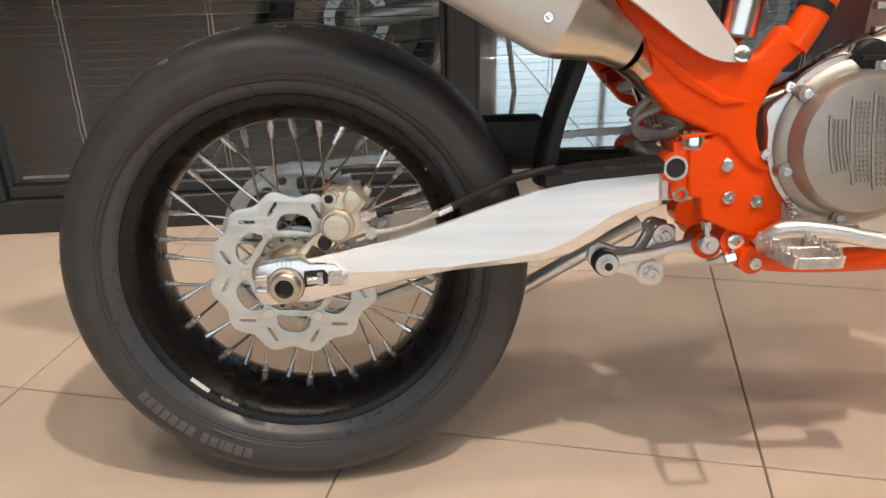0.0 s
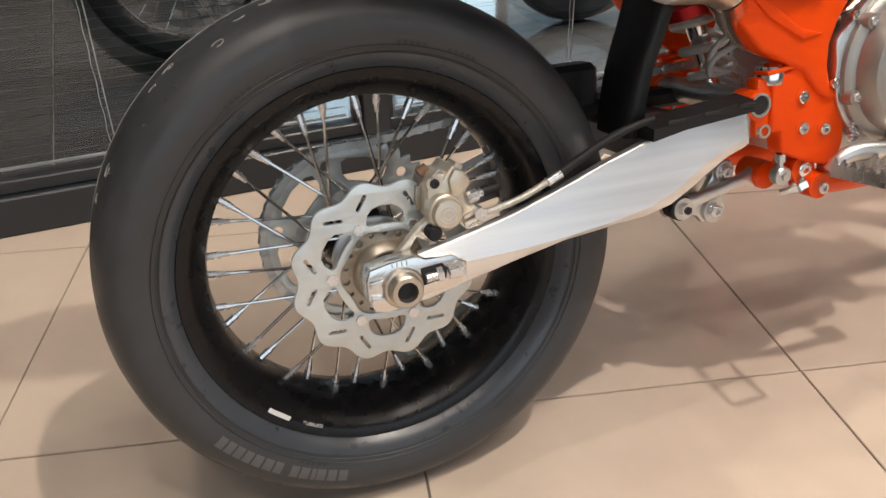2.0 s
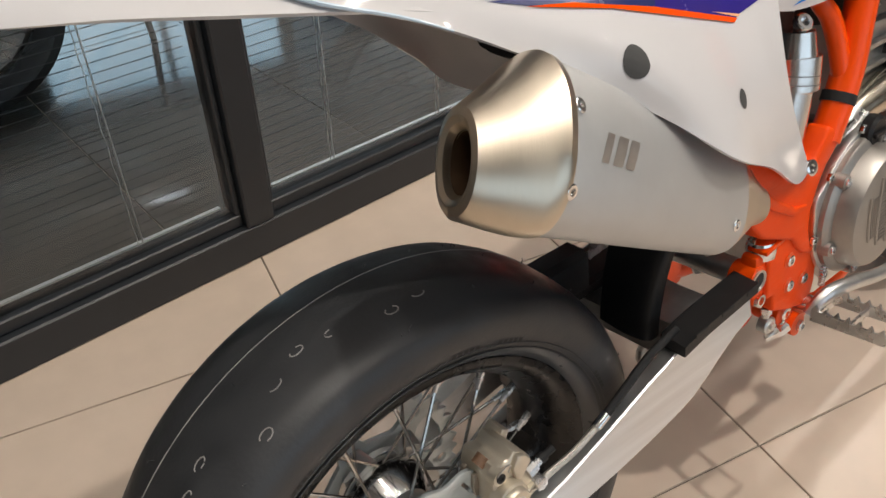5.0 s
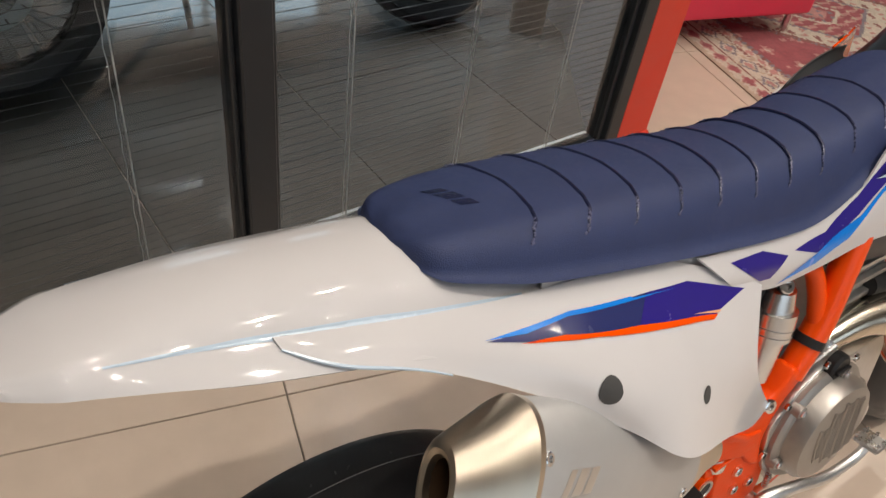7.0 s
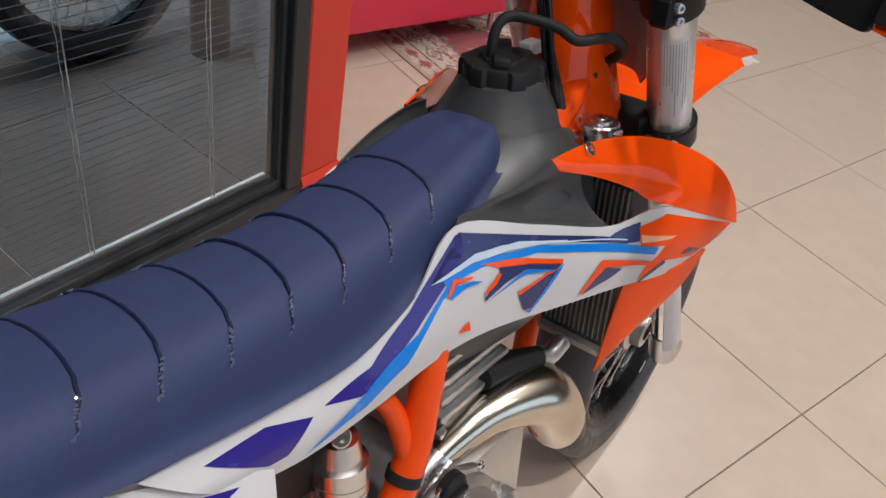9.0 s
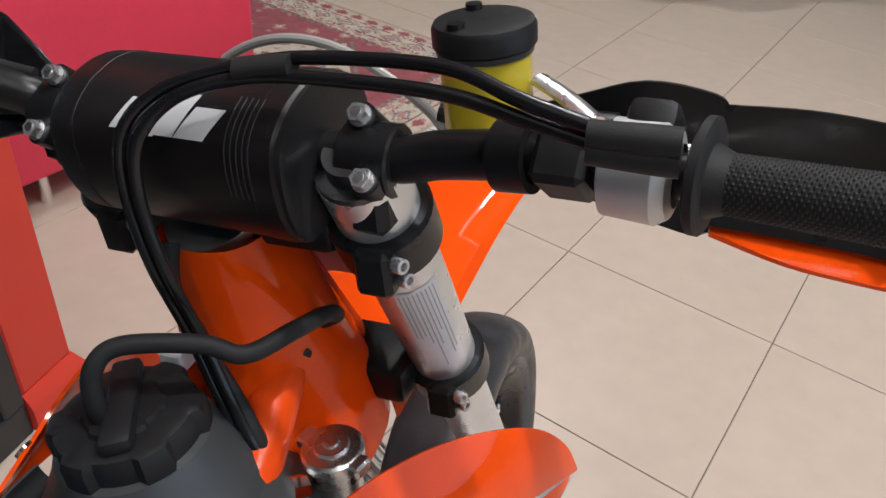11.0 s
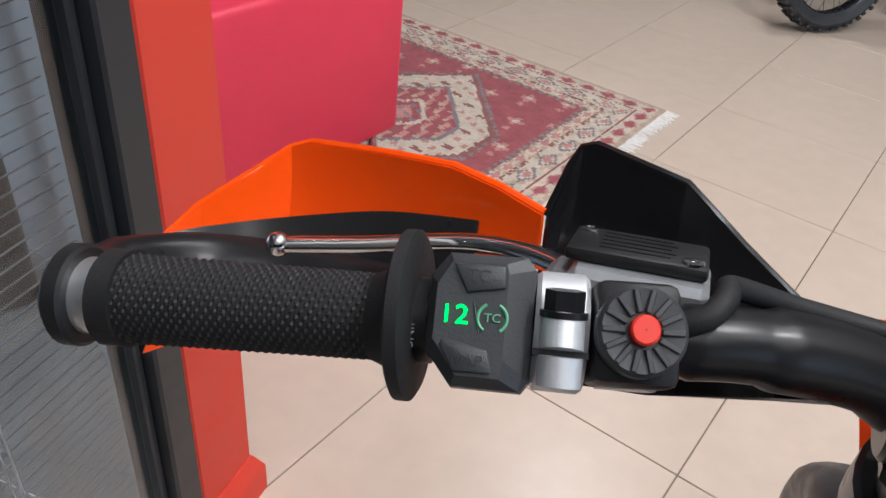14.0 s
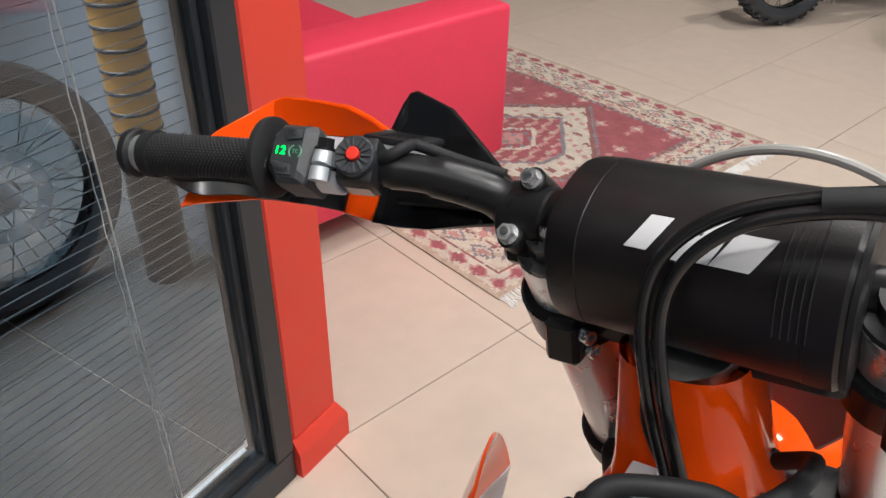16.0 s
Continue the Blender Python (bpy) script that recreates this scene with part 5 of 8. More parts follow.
def build_engine():
    part("crankcase", bbox(0.60, 0.88, -0.115, 0.115, 0.34, 0.55, 0.03, seg=2), M_ALU, bike, "cast aluminium crankcase")
    part("cylinder", moved(bbox(-0.065, 0.065, -0.075, 0.075, 0.0, 0.20, 0.015), Matrix.Translation((0.775, 0, 0.545)) @ Matrix.Rotation(radians(8), 4, "Y")), M_ALU, bike, "cast aluminium cylinder")
    part("cylinder_head", moved(bbox(-0.075, 0.075, -0.08, 0.08, 0.0, 0.075, 0.018), Matrix.Translation((0.80, 0, 0.7455)) @ Matrix.Rotation(radians(8), 4, "Y")), M_BLACKP, bike, "dark cylinder head")
    c = (0.684, 0, 0.474)
    cov = part("clutch_cover", blathe([(-0.105, 0.098), (-0.128, 0.098), (-0.132, 0.094), (-0.134, 0.086), (-0.150, 0.083), (-0.158, 0.078), (-0.161, 0.066), (-0.162, 0.0005)], 56, c), M_BRONZE, bike, "bronze-grey magnesium clutch cover")
    part("cover_flange", bplate([(c[0] + (0.104 + 0.010 * max(0, math.cos(4.5 * a)) ** 4) * math.cos(a), c[2] + (0.104 + 0.010 * max(0, math.cos(4.5 * a)) ** 4) * math.sin(a)) for a in (2 * math.pi * k / 72 for k in range(72))], -0.121, -0.108, 0.002), M_ALU, bike)
    for k in range(8):
        a = 2 * math.pi * (k + 0.15) / 8
        part("cover_screw", bbolt((c[0] + 0.107 * math.cos(a), -0.121, c[2] + 0.107 * math.sin(a)), (0, -1, 0), 0.0065, 0.005), M_CHROME, cov)
    for k, (x0, zt, zb) in enumerate(((-0.052, 0.036, -0.030), (-0.028, 0.056, -0.044), (-0.003, 0.062, -0.050), (0.022, 0.058, -0.046), (0.044, 0.046, -0.036))):
        pts = [(c[0] + x0 + 0.010 * q * q, -0.1618, c[2] + zt + (zb - zt) * q) for q in (0.0, 0.25, 0.5, 0.75, 1.0)]
        part("cover_rib", btube(curve(pts, 3), 0.0021, 6), M_BRONZE, cov)
        if k == 4:
            break
        dots = bmesh.new()
        for i in range(4):
            for jj in range(17):
                q = (jj + 0.5) / 17
                dx, dz = x0 + 0.0055 + i * 0.0046 + 0.010 * q * q, zt - 0.004 + (zb - zt + 0.006) * q
                box(dots, c[0] + dx - 0.0013, c[0] + dx + 0.0013, -0.1634, -0.1618, c[2] + dz - 0.0013, c[2] + dz + 0.0013)
        part("dotted_strip", dots, M_BRONZE, cov)
    for k in range(6):
        a = radians(20 + 60 * k)
        part("cover_lug", btube([(c[0] + 0.091 * math.cos(a), -0.124, c[2] + 0.091 * math.sin(a)), (c[0] + 0.091 * math.cos(a), -0.1375, c[2] + 0.091 * math.sin(a))], [0.011, 0.0095], 16), M_BRONZE, cov)
        part("lug_bolt", bbolt((c[0] + 0.091 * math.cos(a), -0.1375, c[2] + 0.091 * math.sin(a)), (0, -1, 0), 0.0058, 0.004), M_BOLT, cov)
    part("oil_cap", blathe([(-0.118, 0.022), (-0.13, 0.022), (-0.134, 0.018), (-0.134, 0.0005)], 20, (0.69, 0, 0.572)), M_BLACKP, bike, "black oil filler cap")
    part("oil_cap_grip", bbox(0.674, 0.706, -0.139, -0.1335, 0.569, 0.575, 0.001), M_BLACKP, bike)
    part("water_pump", blathe([(-0.10, 0.04), (-0.13, 0.04), (-0.138, 0.030), (-0.138, 0.0005)], 28, (0.80, 0, 0.42)), M_ALU, bike, "cast water pump cover")
    for k in range(5):
        z = 0.60 + k * 0.028
        part("engine_rib", bbox(0.715, 0.845, -0.086, -0.0755, z, z + 0.008, 0.001), M_ALU, bike)
    part("intake_boot", btube(curve([(0.73, 0, 0.74), (0.66, 0, 0.75), (0.58, 0.0, 0.76)], 4), [0.030, 0.032, 0.045], 20), M_RUBBER, bike, "black intake boot")
    part("airbox", bbox(0.33, 0.58, -0.075, 0.075, 0.66, 0.83, 0.02, seg=2), M_BLACKP, bike, "black airbox")
    return cov


clutch = build_engine()


def build_under():
    """Chain slider, mud flap, linkage, shock, foot peg and brake pedal."""
    sl = part("chain_slider", bloft([[(x, y, z) for y, z in ((-0.122, zz - 0.010), (-0.122, zz + 0.004), (-0.088, zz + 0.008), (-0.088, zz - 0.010))] for x, zz in ((0.315, 0.436), (0.36, 0.444), (0.42, 0.449), (0.457, 0.452))], True, True), M_BLACKP, bike, "black hose guard on the swingarm")
    # Slots are thin black strips laid on for their shade.
    for x in (0.345, 0.395, 0.445):
        z = 0.445 + (x - 0.345) * 0.06
        part("slot", bbox(x - 0.012, x + 0.012, -0.1232, -0.1215, z - 0.003, z + 0.003, 0.001), M_DEEPBLACK, sl)
    rows = []
    for z, xf, yl, yr in ((0.615, 0.362, 0.005, -0.080), (0.56, 0.346, 0.005, -0.077), (0.50, 0.326, 0.005, -0.072), (0.45, 0.316, 0.005, -0.070), (0.42, 0.313, 0.005, -0.070)):
        rows.append([Vector((xf + 0.022, yr, z)), Vector((xf + 0.004, yr + 0.004, z)), Vector((xf, (yl + yr) / 2, z)), Vector((xf + 0.004, yl, z))])
    part("mud_flap", thick(bloft(resample(rows, 4, 4)), 0.0025), M_BLACKP, bike, "black plastic mud flap", angle=50)
    part("flap_screw", bbolt((0.385, -0.079, 0.60), (0, -1, 0), 0.007, 0.003), M_BLACKG, bike)
    part("chain_guide", bbox(0.24, 0.34, 0.035, 0.078, 0.44, 0.50, 0.008), M_BLACKP, bike, "black chain guide")
    part("chain_guard_strip", bbox(0.25, 0.50, 0.040, 0.085, 0.425, 0.450, 0.006), M_BLACKP, bike)
    part("inner_fender", btube(curve([(0.20, 0.0, 0.80), (0.30, 0.0, 0.74), (0.36, 0, 0.64)], 5), [0.05, 0.06, 0.06], 14, flat=0.3), M_BLACKP, bike, "black inner mudguard")
    # linkage
    for y in (-0.030, 0.004):
        link = part("linkage_rocker", bplate([(0.396, 0.303), (0.404, 0.290), (0.422, 0.294), (0.452, 0.286), (0.462, 0.274), (0.486, 0.274), (0.494, 0.290), (0.494, 0.316), (0.509, 0.331), (0.507, 0.356), (0.478, 0.358), (0.474, 0.338), (0.462, 0.318), (0.440, 0.318), (0.412, 0.328), (0.398, 0.320)], y, y + 0.012, 0.0035), M_ALU, bike, "cast aluminium linkage")
        if y > 0:
            continue
        for x, z, yo, r in ((0.474, 0.292, -0.038, 0.0170), (0.490, 0.344, -0.036, 0.0145)):
            part("pivot", btube([(x, yo, z), (x, 0.022, z)], r, 22), M_ALU, link)
            part("pivot_washer", btube([(x, yo - 0.002, z), (x, yo + 0.001, z)], r * 0.72, 20), M_STEEL, link)
            part("pivot_bolt", bbolt((x, yo - 0.002, z), (0, -1, 0), r * 0.55, 0.006), M_BOLT, link)
    part("rod_seal", btube([(0.409, -0.0535, 0.311), (0.409, -0.034, 0.311)], 0.0170, 24), M_RUBBER, bike, "black bearing seal")
    part("rod_eye", btube([(0.409, -0.058, 0.311), (0.409, -0.032, 0.311)], 0.0150, 24), M_ALU, bike)
    part("rod_nut", btube([(0.409, -0.058, 0.311), (0.409, -0.066, 0.311)], 0.0092, 6), M_BOLT, bike)
    part("rod_stud", btube([(0.409, -0.066, 0.311), (0.409, -0.0675, 0.311)], 0.0052, 12), M_DEEPBLACK, bike)
    part("pull_rod", bplate([(0.400, 0.296), (0.393, 0.310), (0.398, 0.325), (0.414, 0.330), (0.428, 0.323), (0.470, 0.329), (0.512, 0.339), (0.530, 0.350), (0.548, 0.350), (0.548, 0.322), (0.530, 0.319), (0.512, 0.325), (0.470, 0.315), (0.428, 0.306), (0.418, 0.296)], -0.052, -0.037, 0.0045, seg=3), M_ALU, bike, "aluminium pull rod")
    part("rod_bracket", btube([(0.540, -0.060, 0.336), (0.540, -0.02, 0.336)], 0.019, 20), M_ORANGE, bike)
    part("ball_joint", blathe([(-0.092, 0.0125), (-0.104, 0.0125), (-0.106, 0.0105), (-0.106, 0.0060), (-0.110, 0.0052), (-0.110, 0.0003)], 24, (0.526, 0, 0.347)), M_ALU, bike, "steel pedal rod joint")
    part("joint_stud", btube([(0.524, -0.099, 0.357), (0.5235, -0.099, 0.366), (0.5234, -0.099, 0.366), (0.5225, -0.099, 0.376)], [0.0045, 0.0045, 0.0075, 0.0075], 6), M_BOLT, bike)
    # shock
    pts = [(0.515 - 0.09 * k / 130 + 0.030 * math.cos(2 * math.pi * k / 22) * 0.95, 0.030 * math.sin(2 * math.pi * k / 22), 0.42 + 0.20 * k / 130) for k in range(131)]
    part("shock_spring", btube(pts, 0.0062, 8), M_SPRINGW, bike, "pale grey shock spring")
    part("shock_body", btube([(0.515, 0, 0.40), (0.475, 0, 0.50), (0.43, 0, 0.62), (0.42, 0, 0.66)], [0.010, 0.010, 0.024, 0.026], 18), M_CHROME, bike, "chrome shock rod")
    part("spring_collar", btube([(0.452, 0, 0.560), (0.446, 0, 0.574)], 0.046, 24), M_REDANO, bike, "red anodised spring collar")
    res = part("shock_reservoir", btube([(0.545, -0.085, 0.60), (0.556, -0.085, 0.66), (0.5561, -0.085, 0.662), (0.560, -0.082, 0.70), (0.5601, -0.082, 0.701), (0.562, -0.081, 0.728)], [0.024, 0.024, 0.030, 0.030, 0.0245, 0.020], 28), M_MACHINED, bike, "silver shock reservoir")
    for k in range(3):
        part("reservoir_groove", btube([(0.5565 + 0.0012 * k, -0.0845 + 0.001 * k, 0.668 + 0.010 * k), (0.5568 + 0.0012 * k, -0.0844 + 0.001 * k, 0.6695 + 0.010 * k)], 0.0303, 28), M_SPRING, res)
    part("panel_fixing", bbolt((0.556, -0.088, 0.737), (-0.25, -0.75, 0.6), 0.011, 0.008), M_CHROME, bike)
    part("reservoir_mark", bbox(0.543, 0.551, -0.1052, -0.104, 0.62, 0.645), M_REDANO, res, "red print mark")
    for o in (0.0, 1.0):
        part("breather_hose", btube(curve([(0.50, -0.070, 0.550 - 0.02 * o), (0.462, -0.072, 0.535 - 0.02 * o), (0.436, -0.068, 0.512 - 0.012 * o), (0.440, -0.060, 0.490 - 0.008 * o), (0.47, -0.055, 0.482)], 5), 0.0042, 10), M_CLEARHOSE, bike, "grey rubber hose")
    part("linkage_mount", btube([(0.462, -0.05, 0.56), (0.462, -0.02, 0.56)], 0.012, 14), M_ORANGE, bike)
    # foot pegs
    for s in (-1, 1):
        build_peg("foot_peg", s)
    # brake pedal
    ped = part("brake_pedal", btube(curve([(0.575, -0.130, 0.350), (0.60, -0.138, 0.372), (0.65, -0.148, 0.372), (0.72, -0.158, 0.360), (0.78, -0.163, 0.368), (0.805, -0.165, 0.385)], 5), [0.008, 0.010, 0.009, 0.0085, 0.0075, 0.007], 12, flat=1.2), M_ALU, bike, "silver brake pedal")
    tip = bmesh.new()
    box(tip, 0.795, 0.835, -0.185, -0.145, 0.385, 0.391, 0.002)
    for i in range(4):
        for j in range(3):
            x, y = 0.799 + i * 0.0105, -0.182 + j * 0.016
            box(tip, x, x + 0.004, y, y + 0.005, 0.3908, 0.396)
    part("pedal_tip", tip, M_STEEL, ped, "toothed steel pedal tip")
    sp = [(0.612 + 0.004 * math.cos(k * 0.9), -0.124 + 0.004 * math.sin(k * 0.9), 0.375 + 0.055 * k / 80) for k in range(81)]
    part("pedal_spring", btube(sp, 0.0009, 5), M_STEEL, bike, "small return spring")
    part("lower_fitting", btube(curve([(0.528, -0.098, 0.322), (0.537, -0.104, 0.326), (0.545, -0.108, 0.330), (0.556, -0.110, 0.334)], 4), [0.0055, 0.0055, 0.0090, 0.0090], 6), M_CHROME, bike, "steel fitting under the frame")
    # stand behind the wheel
    part("side_stand", btube(curve([(0.50, 0.11, 0.33), (0.30, 0.16, 0.20), (0.12, 0.225, 0.056)], 4), 0.012, 12), M_ALU, bike, "aluminium side stand")
    part("stand_foot", bplate([(0.08, 0.044), (0.16, 0.044), (0.15, 0.056), (0.09, 0.056)], 0.205, 0.25, 0.002), M_ALU, bike)


def build_peg(name, s):
    """A toothed steel foot peg: an open frame with saw-tooth edges."""
    y0, y1 = 0.135, 0.235
    pg = part(name, btube([(0.595, s * 0.10, 0.352), (0.597, s * 0.14, 0.354)], 0.012, 14), M_STEEL, bike, "toothed steel foot peg")
    for k, (xa, xb) in enumerate(((0.570, 0.574), (0.622, 0.626))):
        n = 7
        o = []
        for i in range(n):
            a = y0 + (y1 - y0) * i / n
            st = (y1 - y0) / n
            o += [(a, 0.364), (a + st * 0.35, 0.372), (a + st * 0.6, 0.364)]
        o += [(y1, 0.364), (y1 - 0.004, 0.350), (y0, 0.346)]
        bm = bmesh.new()
        plate(bm, [(p, q) for p, q in o], xa, xb)
        bmesh.ops.transform(bm, matrix=Matrix(((0, 1, 0, 0), (s, 0, 0, 0), (0, 0, 1, 0), (0, 0, 0, 1))), verts=bm.verts[:])
        part("peg_edge", bm, M_STEEL, pg)
    for y in (y0 + 0.008, (y0 + y1) / 2, y1 - 0.003):
        part("peg_bar", bbox(0.574, 0.622, *sorted((s * (y - 0.002), s * (y + 0.002))), 0.350, 0.363, 0.001), M_STEEL, pg)
    return pg


M_SPRINGW = mat("pale_spring_paint", (0.55, 0.54, 0.51), 0.4, vary=0.1)
M_REDANO = mat("red_anodised", (0.40, 0.01, 0.015), 0.3, 0.6, vary=0.1)
build_under()


def build_tank():
    rows = []
    for x, w, zt, zb in ((0.70, 0.078, 0.90, 0.70), (0.78, 0.098, 0.915, 0.70), (0.85, 0.108, 0.935, 0.70), (0.90, 0.112, 0.945, 0.71), (0.95, 0.112, 0.935, 0.73), (0.99, 0.10, 0.905, 0.77), (1.01, 0.08, 0.885, 0.80)):
        half = [(x, 0, zt), (x, w * 0.40, zt - 0.003), (x, w * 0.78, zt - 0.030), (x, w, zt - 0.075), (x, w * 1.02, (zt + zb) / 2), (x, w * 0.9, zb)]
        rows.append([Vector(p) for p in half + [(a, -b, c) for a, b, c in half[::-1]][:5]])
    cols = [curve([r[k] for r in rows], 4) for k in range(len(rows[0]))]
    part("fuel_tank", bloft([curve([c[i] for c in cols], 2, True) for i in range(len(cols[0]))], True, True), M_TANK, bike, "dark grey plastic fuel tank", angle=60)
    part("tank_neck", blathe([(0.915, 0.085), (0.94, 0.068), (0.962, 0.055), (0.974, 0.050), (0.976, 0.044)], 48, (0.912, 0.006, 0), "z"), M_TANK, bike)
    cap = bmesh.new()
    n = 72
    rows = []
    for z, f in ((0.974, 1.0), (0.990, 1.0), (0.994, 0.96), (0.996, 0.86), (0.996, 0.55), (0.999, 0.52), (0.999, 0.001)):
        rows.append([(0.912 + f * (0.050 + 0.005 * (math.cos(6 * a) > 0.1)) * math.cos(a), 0.006 + f * (0.050 + 0.005 * (math.cos(6 * a) > 0.1)) * math.sin(a), z) for a in (2 * math.pi * k / n for k in range(n))])
    rows = [[(0.912 + (x - 0.912) * 0.9, 0.006 + (y - 0.006) * 0.9, z) for x, y, z in r] for r in rows]
    c = part("tank_cap", loft(cap, rows, True), M_BLACKP, bike, "black knobbed fuel cap", angle=30)
    part("cap_grip", moved(bbox(-0.040, 0.040, -0.010, 0.010, 0.994, 1.006, 0.004, seg=2), Matrix.Translation((0.912, 0.006, 0)) @ Matrix.Rotation(radians(35), 4, "Z")), M_BLACKP, c)
    part("breather_hose", btube(curve([(0.900, 0.012, 0.990), (0.899, 0.012, 1.012), (0.906, 0.010, 1.034), (0.921, -0.001, 1.042), (0.944, -0.041, 1.034), (0.956, -0.062, 1.021), (0.984, -0.080, 1.022), (1.018, -0.082, 1.010), (1.043, -0.074, 0.990), (1.054, -0.054, 0.972)], 6), 0.0062, 12), M_RUBBER, bike, "black breather hose")
    rc = part("radiator_cap", blathe([(0.907, 0.018), (0.924, 0.019), (0.925, 0.0225), (0.931, 0.0225), (0.933, 0.0205), (0.9335, 0.013), (0.936, 0.012), (0.936, 0.006), (0.9375, 0.005), (0.9375, 0.0005)], 32, (0.977, -0.095, -0.004), "z"), M_STEEL, bike, "round steel radiator cap")
    for s in (1, -1):
        part("cap_ear", moved(bbox(0.017, 0.030, -0.008, 0.008, 0.922, 0.9318, 0.002), Matrix.Translation((0.977, -0.095, -0.004)) @ Matrix.Rotation(radians(-105 + 90 * (1 - s)), 4, "Z")), M_STEEL, rc)
    part("filler_neck", btube([(0.977, -0.095, 0.86), (0.977, -0.095, 0.906)], 0.017, 18), M_ALU, bike)
    part("hose_clamp", btube([(0.955, -0.080, 0.905), (0.944, -0.075, 0.912)], 0.010, 8), M_CHROME, bike)
    part("wiring_hose", btube(curve([(0.990, 0.006, 1.072), (0.976, 0.002, 1.045), (0.972, -0.012, 1.012), (0.967, -0.024, 0.990), (0.964, -0.036, 0.966), (0.956, -0.054, 0.934), (0.965, -0.058, 0.89), (0.98, -0.06, 0.86)], 6), 0.0060, 12), M_RUBBER, bike, "black wiring sleeve")
    for s in (1, -1):
        ridge = [(0.728, 0.084, 0.903), (0.765, 0.094, 0.909), (0.810, 0.103, 0.915), (0.862, 0.107, 0.922), (0.905, 0.112, 0.918)]
        edge = [(0.724, 0.086, 0.895), (0.770, 0.101, 0.881), (0.820, 0.116, 0.866), (0.878, 0.134, 0.846), (0.928, 0.149, 0.829)]
        flank = []
        for q, sink in ((0.0, 0.0), (0.14, 0.001), (0.30, 0.011), (0.55, 0.016), (0.80, 0.010), (0.93, 0.001), (1.0, 0.0)):
            row = []
            for k, (a, b) in enumerate(zip(ridge, edge)):
                p = Vector(a).lerp(Vector(b), q) - Vector((0, 1, 0.6)) * (sink * (0.0, 0.3, 1.0, 1.1, 0.8)[k])
                row.append(Vector((p.x, p.y * s, p.z)))
            flank.append(row)
        part("tank_flank", thick(bloft(resample(flank, 2, 4)), 0.002), M_TANK, bike, "dark grey tank flank with a hollow", angle=40)
    part("label_tag", bbox(0.960, 0.985, 0.0, 0.018, 0.985, 1.0, 0.001), M_PAPER, bike, "white paper tag")


build_tank()


def build_shroud(s):
    # white blade with the decals, from under the seat to the front tip
    top = [(0.36, 0.095, 0.850), (0.50, 0.091, 0.826), (0.585, 0.090, 0.820), (0.655, 0.092, 0.845), (0.722, 0.088, 0.897), (0.82, 0.118, 0.868), (0.932, 0.152, 0.830), (1.002, 0.188, 0.841), (1.138, 0.228, 0.775)]
    bot = [(0.43, 0.106, 0.786), (0.505, 0.106, 0.766), (0.60, 0.104, 0.760), (0.68, 0.110, 0.770), (0.75, 0.124, 0.772), (0.85, 0.146, 0.757), (0.95, 0.168, 0.742), (1.03, 0.198, 0.740), (1.132, 0.227, 0.772)]
    mid = [tuple((a + b) / 2 + (0.007 if i == 1 and k < 8 else 0) for i, (a, b) in enumerate(zip(p, q))) for k, (p, q) in enumerate(zip(top, bot))]
    rows = resample([[(x, s * y, z) for x, y, z in r] for r in (top, mid, bot)], 6, 6)
    SKIN["shroud", s] = rows
    sh = part("shroud", thick(bloft(rows), 0.003), M_WHITEP, bike, "white radiator shroud with blue and orange graphics", angle=50)
    up = [[(0.858, 0.106, 0.926), (0.91, 0.118, 0.932), (0.97, 0.142, 0.928), (1.03, 0.172, 0.908), (1.09, 0.204, 0.868), (1.125, 0.222, 0.82), (1.140, 0.2295, 0.776)],
          [(0.862, 0.109, 0.919), (0.91, 0.132, 0.912), (0.96, 0.158, 0.894), (1.01, 0.184, 0.872), (1.06, 0.205, 0.845), (1.105, 0.22, 0.808), (1.138, 0.2295, 0.776)],
          [(0.866, 0.112, 0.912), (0.91, 0.136, 0.896), (0.955, 0.158, 0.872), (0.975, 0.170, 0.855), (1.003, 0.189, 0.8425), (1.06, 0.207, 0.814), (1.136, 0.229, 0.7765)]]
    rows = resample([[(x, s * y, z) for x, y, z in r] for r in up], 4, 5)
    part("wing", thick(bloft(rows), 0.003), M_ORANGEP, sh, "orange upper wing", angle=50)
    part("wing_screw", bbolt((0.908, s * 0.121, 0.926), (0, s * 0.75, 0.65), 0.008, 0.003), M_CHROME, sh)
    lo = [[(0.968, 0.164, 0.745), (1.03, 0.196, 0.744), (1.085, 0.214, 0.754)], [(0.958, 0.160, 0.68), (1.01, 0.185, 0.685), (1.058, 0.200, 0.70)], [(0.941, 0.157, 0.605), (0.952, 0.159, 0.613), (0.972, 0.164, 0.63)]]
    rows = resample([[(x, s * y, z) for x, y, z in r] for r in lo], 5, 5)
    part("lower_fin", thick(bloft(rows), 0.003), M_ORANGEP, sh, "orange lower fin", angle=50)
    y0, y1 = sorted((s * 0.055, s * 0.160))
    rad = part("radiator", bbox(0.962, 0.985, y0, y1, 0.63, 0.875, 0.003), M_RADIATOR, bike, "black finned radiator")
    for k in range(14):
        y = y0 + 0.005 + (y1 - y0 - 0.01) * k / 13
        part("radiator_fin", bbox(0.958, 0.9615, y - 0.0008, y + 0.0008, 0.640, 0.865), M_FIN, rad)
    part("radiator_tank", bbox(0.957, 0.990, y0 - 0.002, y1 + 0.002, 0.610, 0.6295, 0.006), M_ALU, rad, "aluminium radiator end tank")
    part("radiator_elbow", btube(curve([(0.955, s * 0.10, 0.615), (0.925, s * 0.098, 0.607), (0.90, s * 0.09, 0.615)], 4), [0.013, 0.014, 0.014], 14), M_ALU, bike)
